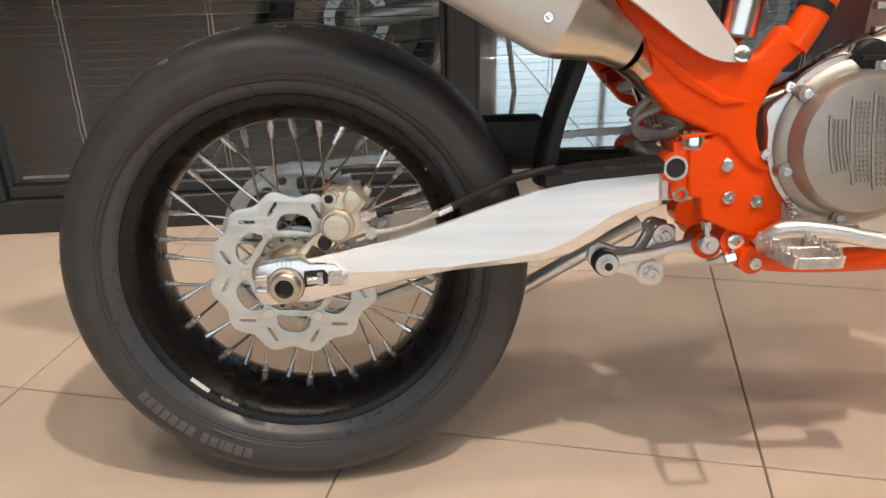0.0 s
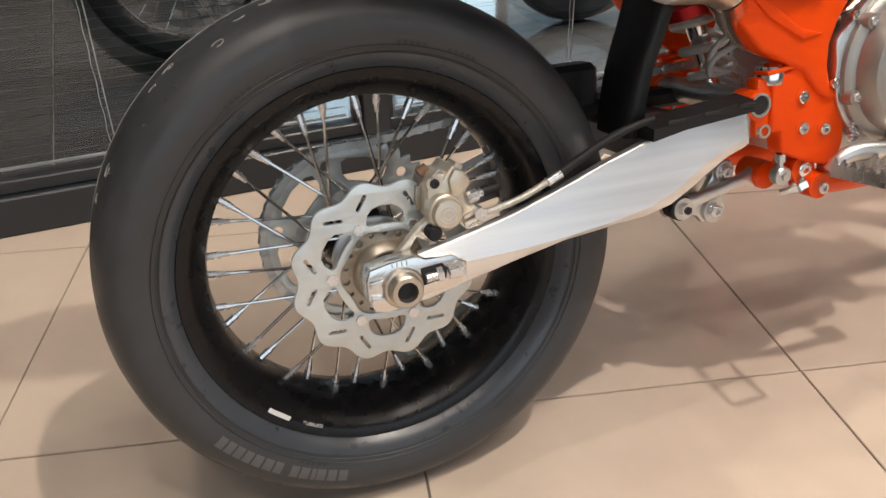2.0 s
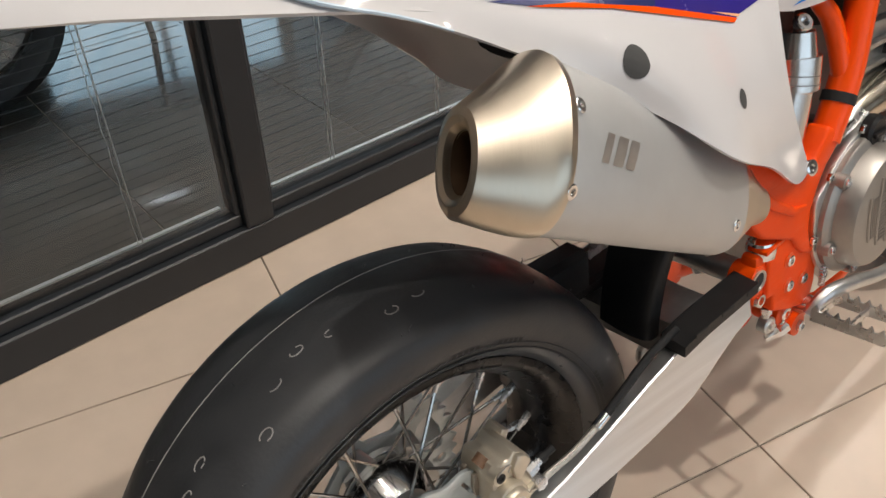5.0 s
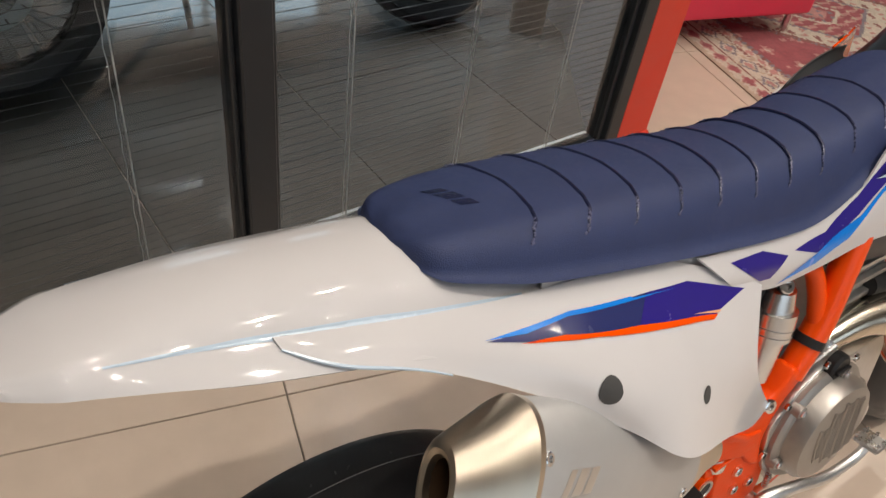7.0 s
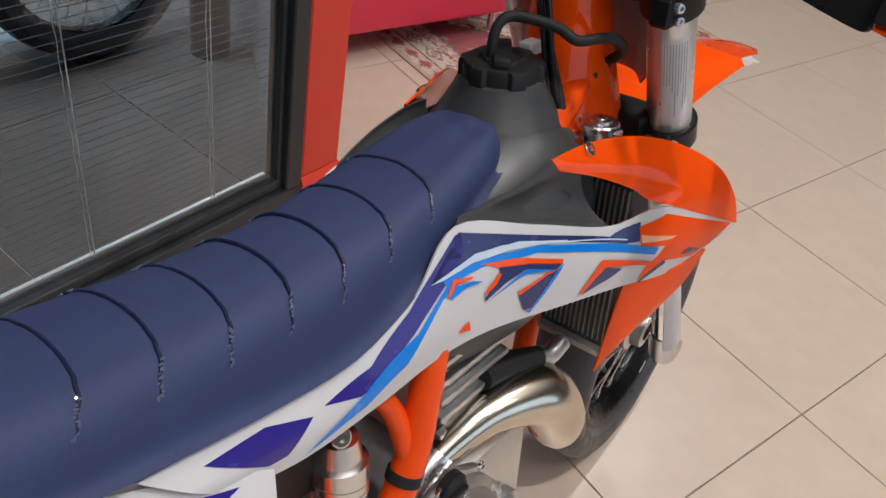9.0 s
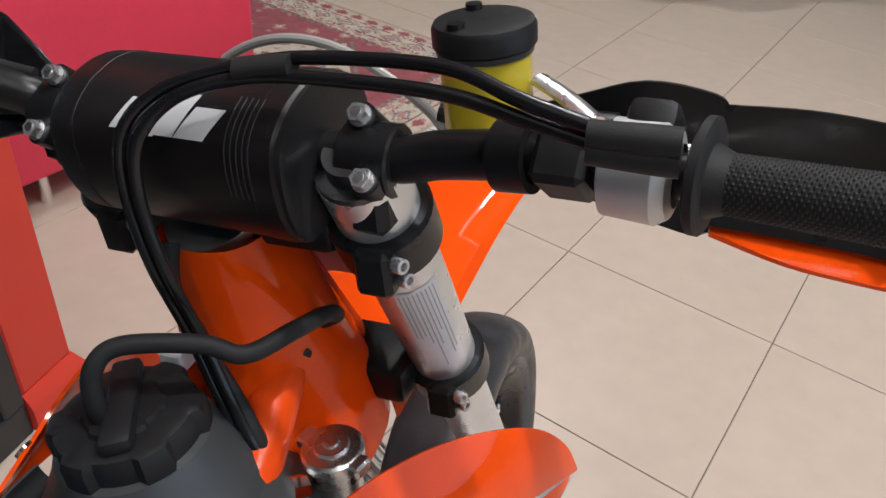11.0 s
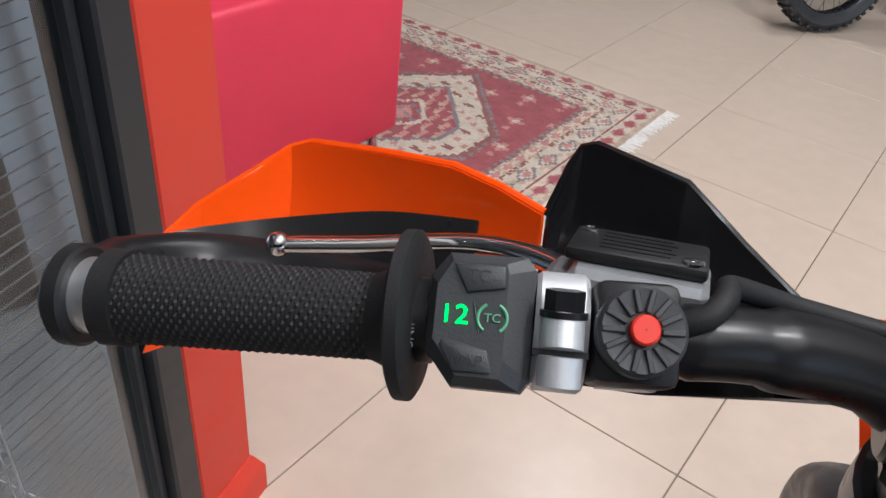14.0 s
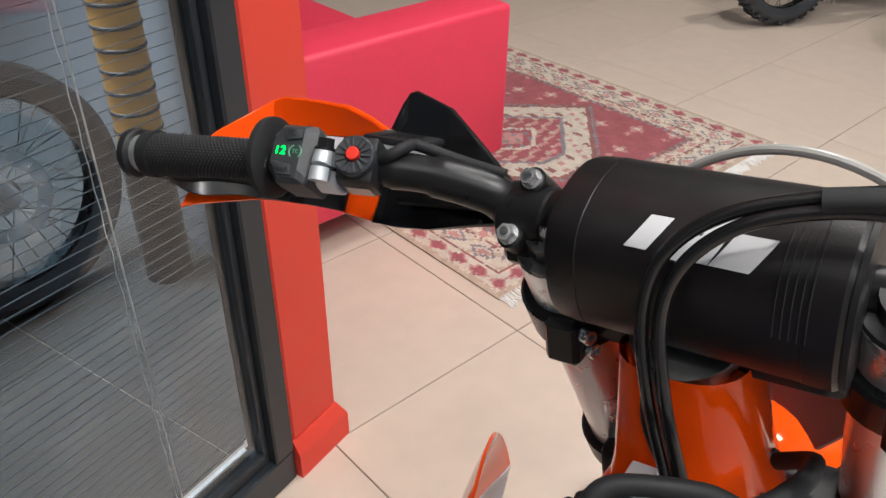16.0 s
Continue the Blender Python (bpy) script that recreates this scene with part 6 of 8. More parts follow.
    part("coolant_hose", btube(curve([(0.905, s * 0.092, 0.612), (0.86, s * 0.085, 0.63), (0.80, s * 0.08, 0.64)], 4), 0.016, 14), M_RUBBER, bike, "black coolant hose")
    return sh


M_FIN = mat("radiator_fin_edge", (0.36, 0.34, 0.31), 0.4, 0.7)
shroud_r = build_shroud(-1)
shroud_l = build_shroud(1)


M_PEACH = mat("pale_orange_decal", (0.85, 0.42, 0.26), 0.25, vary=0.03, bump=0, coat=0.3)


def build_graphics(s):
    """Printed films on the white panels, one piece a colour field; dark films shade the holes."""
    def film(where, material, lift, name, label, outline):
        part(name, skin_decal(SKIN[where, s], outline, lift * 0.0004 + 0.0003, s), material, (shroud_r if s < 0 else shroud_l) if where == "shroud" else (panel_r if s < 0 else panel_l), label, angle=60, recalc=False)

    W = "shroud"
    film(W, M_PURPLE, 1, "violet_field", "violet-blue printed field", [(0.53, 0.8040), (0.592, 0.8070), (0.648, 0.8375), (0.717, 0.8895), (0.725, 0.8895), (0.7224, 0.8703), (0.698, 0.8503), (0.6466, 0.8154), (0.6006, 0.7913), (0.572, 0.7883)])
    film(W, M_PURPLE, 1, "violet_patch", "violet-blue printed patch", [(0.409, 0.830), (0.470, 0.822), (0.516, 0.803), (0.482, 0.787), (0.462, 0.791)])
    film(W, M_SKY, 2, "blue_stripe", "bright blue printed stripe", [(0.500, 0.772), (0.5717, 0.7872), (0.6505, 0.8143), (0.6977, 0.8485), (0.7117, 0.8567), (0.7101, 0.844), (0.6874, 0.8354), (0.6319, 0.7895), (0.577, 0.773)])
    film(W, M_NAVY, 1, "navy_band", "navy printed band", [(0.7222, 0.8910), (0.8134, 0.8590), (0.9270, 0.8190), (0.9660, 0.8290), (0.9655, 0.8039), (0.9485, 0.8045), (0.8227, 0.8478), (0.7709, 0.8624), (0.7445, 0.8642), (0.70, 0.8564), (0.6768, 0.8525)])
    film(W, M_PALE, 3, "pale_sweep", "pale blue printed sweep", [(0.6768, 0.8525), (0.7347, 0.8657), (0.7922, 0.8592), (0.86, 0.838), (0.86, 0.8355), (0.8204, 0.8465), (0.7771, 0.8545), (0.7296, 0.8581), (0.6907, 0.8526)])
    film(W, M_SKY, 3, "blue_streak", "bright blue printed streak", [(0.6907, 0.8526), (0.7296, 0.8581), (0.7656, 0.8545), (0.8204, 0.8455), (0.9653, 0.7987), (0.9902, 0.7911), (0.9874, 0.7807), (0.8125, 0.8403), (0.8005, 0.841), (0.7422, 0.8498), (0.7208, 0.8491), (0.6939, 0.8451)])
    film(W, M_PALE, 2, "fine_line", "fine pale printed line", [(0.79, 0.8555), (0.95, 0.8085), (0.9505, 0.8100), (0.79, 0.8575)])
    film(W, M_ORANGEP, 4, "orange_slash", "orange printed slash", [(0.7387, 0.8534), (0.7843, 0.8441), (0.8484, 0.8205), (0.8464, 0.8157), (0.8022, 0.8318), (0.7605, 0.8423)])
    film(W, M_NAVY, 4, "navy_slash", "navy printed slash", [(0.7605, 0.8423), (0.802, 0.8314), (0.8464, 0.8157), (0.8368, 0.8119), (0.7947, 0.8283), (0.7666, 0.8231), (0.7377, 0.8124), (0.7372, 0.8159), (0.7606, 0.8365)])
    film(W, M_SKY, 5, "blue_edge", "bright blue printed edge", [(0.7947, 0.8283), (0.8368, 0.8119), (0.7926, 0.8232), (0.7689, 0.8183), (0.7384, 0.8112)])
    film(W, M_ORANGEP, 5, "orange_edge", "orange printed edge", [(0.7581, 0.8372), (0.7615, 0.8347), (0.7536, 0.8259), (0.7375, 0.82), (0.7367, 0.8225), (0.7514, 0.8318)])
    film(W, M_ORANGEP, 4, "orange_slash", "orange printed slash", [(0.7812, 0.8053), (0.8327, 0.8148), (0.8368, 0.8119), (0.8217, 0.81), (0.7834, 0.8003)])
    film(W, M_NAVY, 4, "navy_block", "navy printed block", [(0.7834, 0.8003), (0.8217, 0.81), (0.8395, 0.8119), (0.8016, 0.7764), (0.7898, 0.7794)])
    film(W, M_SKY, 5, "blue_edge", "bright blue printed edge", [(0.8399, 0.8128), (0.8498, 0.8159), (0.8197, 0.7881), (0.7987, 0.7718), (0.7924, 0.7772), (0.8016, 0.7764)])
    film(W, M_ORANGEP, 4, "orange_slash", "orange printed slash", [(0.8744, 0.7621), (0.9069, 0.7953), (0.9108, 0.796), (0.9884, 0.7706), (0.9858, 0.7657), (0.9154, 0.7848), (0.8803, 0.7626)])
    film(W, M_NAVY, 5, "navy_block", "navy printed block", [(0.878, 0.7607), (0.9154, 0.7848), (0.9443, 0.7736), (0.9247, 0.7662)])
    film(W, M_ORANGEP, 1, "orange_front", "orange printed front field", [(0.9646, 0.8229), (0.9982, 0.8333), (1.128, 0.7790), (1.09, 0.7600), (1.066, 0.756), (1.058, 0.7532), (1.006, 0.7658), (0.9739, 0.7411), (0.9798, 0.7622), (0.9911, 0.7753), (0.9999, 0.79), (0.9671, 0.7962)])
    film(W, M_PEACH, 2, "pale_flash", "pale orange printed flash", [(0.9668, 0.812), (1.015, 0.80), (1.0074, 0.7979), (0.9683, 0.8011)])
    film(W, M_NAVY, 3, "dark_line", "dark printed line", [(0.974, 0.7402), (1.0056, 0.7676), (1.0088, 0.7614), (0.980, 0.740)])
    film(W, M_NAVY, 3, "dark_corner", "dark printed corner", [(1.032, 0.767), (1.045, 0.772), (1.07, 0.761), (1.050, 0.762)])
    film(W, M_ORANGEP, 5, "orange_edge", "orange printed edge", [(0.7024, 0.8503), (0.7265, 0.8449), (0.723, 0.8431), (0.7046, 0.845), (0.693, 0.834), (0.691, 0.8367)])
    film(W, M_SKY, 5, "blue_edge", "bright blue printed edge", [(0.7036, 0.8431), (0.7245, 0.8408), (0.7365, 0.8357), (0.7149, 0.8371), (0.6959, 0.8317), (0.693, 0.834)])
    film(W, M_ORANGEP, 4, "orange_corner", "small orange printed corner", [(0.6993, 0.7905), (0.7148, 0.7991), (0.7171, 0.7864)])
    W = "panel"
    film(W, M_NAVY, 1, "navy_streak", "navy printed streak", [(0.0840, 0.8731), (0.1249, 0.8679), (0.1717, 0.8646), (0.2755, 0.8465), (0.2660, 0.8250), (0.2485, 0.8311), (0.1193, 0.8626)])
    film(W, M_PURPLE, 2, "violet_streak", "violet-blue printed streak", [(0.2755, 0.8465), (0.3409, 0.8326), (0.4309, 0.7954), (0.3772, 0.7937), (0.3681, 0.7910), (0.2485, 0.8311)])
    film(W, M_SKY, 3, "blue_edge", "bright blue printed edge", [(0.0819, 0.8744), (0.1270, 0.8697), (0.1739, 0.8661), (0.2524, 0.8513), (0.2544, 0.8495), (0.3239, 0.8338), (0.2889, 0.8413), (0.1706, 0.8639), (0.1234, 0.8666)])
    film(W, M_ORANGEP, 3, "orange_line", "orange printed line", [(0.1141, 0.8630), (0.1587, 0.8560), (0.2485, 0.8321), (0.3742, 0.7919), (0.3656, 0.7899), (0.1939, 0.8440), (0.1236, 0.8606)])
    film(W, M_PEACH, 4, "pale_flash", "pale printed flash", [(0.3334, 0.8071), (0.3806, 0.7935), (0.3757, 0.7923)])
    # Two dark discs of film stand for the shade inside oval holes.
    film(W, M_HOLESHADE, 1, "hole_shade_film", "dark film for the shade in an oval hole", circle2(0.185, 0.809, 0.0125, 20))
    film(W, M_HOLESHADE, 1, "hole_shade_film", "dark film for the shade in an oval hole", circle2(0.327, 0.736, 0.0085, 16))


M_HOLESHADE = mat("hole_shade_grey", (0.05, 0.05, 0.05), 0.7, vary=0.1)
build_graphics(-1)
build_graphics(1)
for dx, w in ((0.0, 0.009), (0.012, 0.013), (0.028, 0.010)):
    part("dark_mark", skin_decal(SKIN["seat", 1], [(0.100 + dx * 0.45, 0.020 - dx), (0.118 + dx * 0.45, 0.016 - dx), (0.118 + (dx + w) * 0.45, 0.016 - dx - w), (0.100 + (dx + w) * 0.45, 0.020 - dx - w)], 0.0005, 1, 2), M_SEATRIB, seat, "plain dark printed mark", angle=60, recalc=False)


def build_tyre_marks():
    """Grey bars for the raised print, the moulding seam, whiskers and chalk marks."""
    hw, lip, R = 0.083, 0.232, 0.3125
    prof = [(0.95, 0.28), (1.0, 0.48), (0.985, 0.66), (0.90, 0.80), (0.72, 0.905), (0.45, 0.972), (0.2, 0.995), (0, 1.0)]
    rs = [lip - 0.004 + (R - lip + 0.004) * q for f, q in prof]
    ys = [hw * f for f, q in prof]

    def on(r, ang, lift=0.0007):
        y = float(np.interp(r, rs, ys)) + lift
        return Vector((r * math.cos(ang), RW[1] - y, 0.314 + r * math.sin(ang)))

    def bar_patch(r0, r1, a0, a1, name, material, label):
        rows = [[on(r0 + (r1 - r0) * u, a0 + (a1 - a0) * v) for v in (0, 0.25, 0.5, 0.75, 1)] for u in (0, 0.33, 0.66, 1)]
        part(name, bloft(rows), material, rear_tyre, label, angle=60)

    a = radians(-143)
    for k, w in enumerate((0.9, 0.9, 0.9, 0.9, 1.0, 1.0, 0.9, 0.6, 0.9, 1.0, 0.5, 1.0, 1.0, 1.0)):
        d = radians(3.0) * w
        if k != 7:
            bar_patch(0.2625, 0.2775, a, a + d * 0.80, "print_bar", M_MARK, "grey raised print bar")
        a += d
    for c in (20, 62, 75, 118, 240, 300):
        for k in range(5):
            bar_patch(0.254, 0.2585, radians(c + k * 1.6), radians(c + k * 1.6 + 1.1), "small_print_bar", M_MARKDIM, "dim raised print bar")
    for r in (0.2475, 0.2535):
        part("bead_line", blathe([(-float(np.interp(r, rs, ys)) - 0.0008, r - 0.0006), (-float(np.interp(r, rs, ys)) - 0.0014, r), (-float(np.interp(r, rs, ys)) - 0.0008, r + 0.0006)], 96, RW), M_TYRE, rear_tyre)
    part("tread_seam", blathe([(0.0175, 0.3120), (0.018, 0.3127), (0.0186, 0.3120)], 128, RW), M_CHALK, rear_tyre, "thin pale moulding seam")
    for k in range(34):
        ang, y = radians(random.uniform(20, 200)), random.choice((-0.055, -0.03, 0.0, 0.03, -0.07))
        r = float(np.interp(abs(y), ys[::-1], rs[::-1]))
        n = Vector((math.cos(ang), y * 3, math.sin(ang))).normalized()
        p = Vector((r * math.cos(ang), RW[1] + y, 0.314 + r * math.sin(ang)))
        t = Vector((-math.sin(ang), random.uniform(-0.5, 0.5), math.cos(ang))) * random.uniform(-1, 1)
        h = random.uniform(0.002, 0.006)
        part("rubber_whisker", btube([p - n * 0.0005, p + n * h * 0.6 + t * h * 0.2, p + n * h * 0.9 + t * h * 0.8], 0.0006, 5), M_TYRE, rear_tyre)
    for k, (ang, y) in enumerate(((100, -0.030), (106, -0.022), (112, -0.034), (128, -0.026), (133, -0.034), (150, -0.040), (156, -0.030), (90, -0.045), (84, -0.040), (118, -0.06))):
        y2 = y - 0.006
        pts = []
        for i in range(9):
            b = 2 * math.pi * i / 8 * (0.8 if k % 2 else 0.45)
            yy, aa = y + 0.004 * math.cos(b + k), radians(ang) + 0.022 * math.sin(b + k)
            r = float(np.interp(abs(yy), ys[::-1], rs[::-1])) + 0.0003
            pts.append((r * math.cos(aa), RW[1] + yy, 0.314 + r * math.sin(aa)))
        part("chalk_mark", btube(pts, 0.0007, 5), M_CHALK, rear_tyre, "small pale chalk stroke")
    for wheel_c, obj, r, hwr in ((RW, rear, 0.2165, 0.0600), (FW, front, 0.2105, 0.0460)):
        for ang0, side in ((-131, -1),) if wheel_c is RW else ((-60, -1),):
            for kind in ("bar", "text"):
                th = radians(ang0 + (0 if kind == "bar" else 12.0))
                c = Vector((wheel_c[0] + r * math.cos(th), wheel_c[1] - hwr - 0.0006, wheel_c[2] + r * math.sin(th)))
                tx = Vector((-math.sin(th), 0, math.cos(th)))
                up = Vector((-math.cos(th), 0, -math.sin(th)))
                mm = Matrix((tx, up, Vector((0, -1, 0)))).transposed().to_4x4()
                mm.translation = c
                if kind == "bar":
                    part("white_mark", bbox(-0.015, 0.015, -0.003, 0.003, -0.0002, 0.0002), M_TEXT, obj, "plain white printed mark", m=mm)
                else:
                    letters("rim_text", "TUBELESS", 0.0062, M_TEXT, mm, obj, 0.0002, "white rim lettering")


M_MARKDIM = mat("dim_tyre_print", (0.034, 0.033, 0.033), 0.7, vary=0.15, bump=0)
M_CHALK = mat("pale_chalk", (0.30, 0.29, 0.28), 0.8, vary=0.2, bump=0)
rear_tyre = [c for c in rear.children if c.name.startswith("tyre")][0]
build_tyre_marks()


def build_fork():
    for s in (1, -1):
        top, low = Vector((1.030, s * 0.104 - 0.016, 1.120)), Vector((1.402, s * 0.102 + 0.016, 0.315))
        d = (low - top).normalized()
        leg = part("fork_tube", btube([top, top + d * 0.275, top + d * 0.2755, top + d * 0.50], [0.0285, 0.0285, 0.0262, 0.0262], 32), M_FORK, bike, "silver fork outer tube")
        part("inner_tube", btube([top + d * 0.495, low], 0.021, 24), M_CHROME, leg, "polished inner tube")
        part("dust_seal", btube([top + d * 0.485, top + d * 0.505], 0.0285, 24), M_RUBBER, leg, "black dust seal")
        cap = part("fork_cap", btube([top - d * 0.016, top - d * 0.004, top - d * 0.0039, top + d * 0.001], [0.019, 0.020, 0.0275, 0.0285], 24), M_DARKCAP, leg, "dark fork cap")
        part("cap_screw", bbolt(top - d * 0.016, -d, 0.010, 0.004), M_BRONZE, cap)
        part("fork_foot", btube([low - d * 0.06, low - d * 0.03, low + d * 0.025], [0.023, 0.026, 0.026], 20), M_ALU, leg, "cast fork foot")
        part("axle_clamp", btube([(1.43, s * 0.080 + 0.018, 0.30), (1.43, s * 0.125 + 0.018, 0.30)], 0.022, 20), M_ALU, leg)
        rows = []
        nrm = Vector((-d.z, 0, d.x))
        for t in (0.545, 0.60, 0.70, 0.80, 0.845):
            c = top + d * t
            w = 0.026 + 0.008 * (t - 0.545) / 0.3
            rows.append([c + Vector((0, s * w * math.cos(a), 0)) + nrm * (-w * math.sin(a)) * (1 if nrm.x < 0 else -1) for a in (radians(v) for v in range(-60, 91, 25))])
        part("fork_guard", thick(bloft(rows), 0.003), M_WHITEP, leg, "white fork guard", angle=60)
        for t0, t1 in ((0.040, 0.078), (0.255, 0.292)):
            cl = part("fork_clamp", btube([top + d * t0, top + d * (t0 + 0.003), top + d * (t1 - 0.003), top + d * t1], [0.034, 0.0365, 0.0365, 0.034], 28), M_BLACKG, bike, "black triple clamp ring")
            for q in (0.3, 0.75):
                at = top + d * (t0 + (t1 - t0) * q) + Vector((-0.033, -0.020, -0.012))
                part("clamp_bolt", bbolt(at + Vector((0, -0.004, 0)), (-0.35, -0.9, 0.1), 0.0058, 0.007), M_BOLT, cl)
            part("clamp_lug", moved(bbox(-0.014, 0.010, -0.026, 0.0, -0.017, 0.017, 0.004), Matrix.Translation(top + d * (t0 + t1) / 2 + Vector((-0.030, 0.004, -0.013)))), M_BLACKG, cl)
    for z0, x0 in ((1.072, 1.035), (0.880, 1.122)):
        part("triple_clamp", bbox(x0 - (0.012 if z0 > 1 else 0.036), x0 + (0.045 if z0 > 1 else 0.030), -0.095, 0.095, z0 - 0.017, z0 + 0.017, 0.007, seg=2), M_BLACKG, bike, "black triple clamp bridge")
    part("stem_nut", btube([(1.018, 0, 1.089), (1.010, 0, 1.106)], 0.018, 6), M_CHROME, bike)
    # printed label on the right tube, bent round it
    top, low = Vector((1.030, -0.120, 1.120)), Vector((1.402, -0.086, 0.315))
    d = (low - top).normalized()
    e1 = Vector((-1, 0, 0)) - d * d.dot(Vector((-1, 0, 0)))
    e1.normalize()
    e2 = d.cross(e1)

    def around(t, a, r=0.0289):
        return top + d * t + (e1 * math.cos(a) + e2 * math.sin(a)) * r

    sg = 1 if e2.y < 0 else -1
    lab = part("fork_label", bloft([[around(t, sg * radians(a)) for a in range(8, 76, 6)] for t in np.linspace(0.105, 0.235, 6)]), M_PAPER, bike, "white printed warning label")
    lines = bmesh.new()
    for k in range(9):
        a0 = sg * radians(14 + k * 6.6)
        L = random.uniform(0.06, 0.12)
        ts = np.linspace(0.109, 0.109 + L, 5)
        loft(lines, [[around(float(t), a0 - 0.018, 0.0291), around(float(t), a0 + 0.018, 0.0291)] for t in ts])
    part("print_bar", lines, M_PRINT, lab, "grey lines of small print")


M_FORK = mat("clear_anodised_tube", (0.74, 0.77, 0.80), 0.30, 0.75, vary=0.04, scale=60, bump=0.004, bscale=600)
M_DARKCAP = mat("grey_anodised_cap", (0.09, 0.09, 0.095), 0.3, 0.8)
M_PRINT = mat("grey_print", (0.42, 0.43, 0.46), 0.5, vary=0.2, bump=0)
build_fork()


def build_front_mudguard():
    rows = []
    for x, w, zc, ze in ((1.13, 0.060, 0.850, 0.800), (1.18, 0.074, 0.868, 0.830), (1.26, 0.080, 0.876, 0.848), (1.36, 0.082, 0.882, 0.860), (1.43, 0.088, 0.886, 0.870), (1.458, 0.087, 0.888, 0.871), (1.470, 0.060, 0.884, 0.866), (1.56, 0.052, 0.868, 0.850), (1.66, 0.042, 0.842, 0.828), (1.70, 0.022, 0.828, 0.82)):
        half = [(x, w, ze), (x, w * 0.92, ze + (zc - ze) * 0.55), (x, w * 0.5, zc - 0.003)]
        rows.append([Vector(p) for p in half + [(x, 0, zc)] + [(a, -b, c) for a, b, c in half[::-1]]])
    part("front_mudguard", thick(bloft(resample(rows, 3, 1)), 0.003), M_ORANGEP, bike, "orange front mudguard", angle=50)
    rows = []
    for z, x, w in ((1.125, 1.115, 0.070), (1.10, 1.125, 0.086), (1.04, 1.145, 0.104), (0.98, 1.165, 0.100), (0.925, 1.180, 0.066)):
        rows.append([Vector((x - 0.05 * (abs(t) ** 2.5), t * w, z)) for t in (-1, -0.7, -0.35, 0, 0.35, 0.7, 1)])
    part("number_plate", thick(bloft(resample(rows, 3, 2)), 0.003), M_WHITEP, bike, "white front number plate", angle=60)


build_front_mudguard()

# handlebar axes: f forward, l to the left, u up, from the middle of the clamps
BC = Vector((1.034, -0.015, 1.136))
BL = Vector((-0.073, 0.995, 0.069)).normalized()
BU = (Vector((0, 0, 1)) - BL * BL.z).normalized()
BF = BL.cross(BU)
BN = (-0.72 * BF + 0.69 * BU).normalized()
BT = (0.69 * BF + 0.72 * BU).normalized()
# clamp axes: the straight middle of the bar between the two clamps
HC = Vector((1.0345, -0.0163, 1.1292))
HL = Vector((0.009, 0.9995, 0.029)).normalized()
HU = (Vector((0, 0, 1)) - HL * HL.z).normalized()
HF = HL.cross(HU)
HN = (-0.72 * HF + 0.69 * HU).normalized()
HT = (0.64 * HF - 0.12 * HL + 0.76 * HU).normalized()
HTR = (0.64 * HF + 0.28 * HL + 0.74 * HU).normalized()
HALF_LEFT = [(0, 0, 0), (0, 0.120, 0), (-0.010, 0.152, 0.019), (-0.030, 0.190, 0.0345), (-0.0458, 0.224, 0.0390), (-0.062, 0.2775, 0.0428), (-0.0952, 0.413, 0.0423), (-0.0965, 0.418, 0.0423)]
HALF_RIGHT = [(0, 0, 0), (0, 0.116, 0), (-0.003, 0.16, 0.010), (-0.009, 0.209, 0.019), (-0.014, 0.25, 0.0225), (-0.0195, 0.30, 0.024), (-0.040, 0.418, 0.030), (-0.041, 0.424, 0.030)]


def bar(f, l, u):
    return BC + BF * f + BL * l + BU * u


def mid(f, l, u):
    return HC + HF * f + HL * l + HU * u


def bar_at(l):
    """The middle of the bar at a distance to the left."""
    half = HALF_LEFT if l > 0 else HALF_RIGHT
    a = abs(l)
    f = float(np.interp(a, [h[1] for h in half], [h[0] for h in half]))
    u = float(np.interp(a, [h[1] for h in half], [h[2] for h in half]))
    return mid(f, l, u)


def bar_frame(l):
    """Axes on the bar: x to the rider's right, y up and forward, z towards the rider's eyes."""
    p, q = bar_at(l - 0.02), bar_at(l + 0.02)
    x = (p - q).normalized()
    z = (BN - x * BN.dot(x)).normalized()
    y = z.cross(x)
    m = Matrix((x, y, z)).transposed().to_4x4()
    m.translation = bar_at(l)
    return m


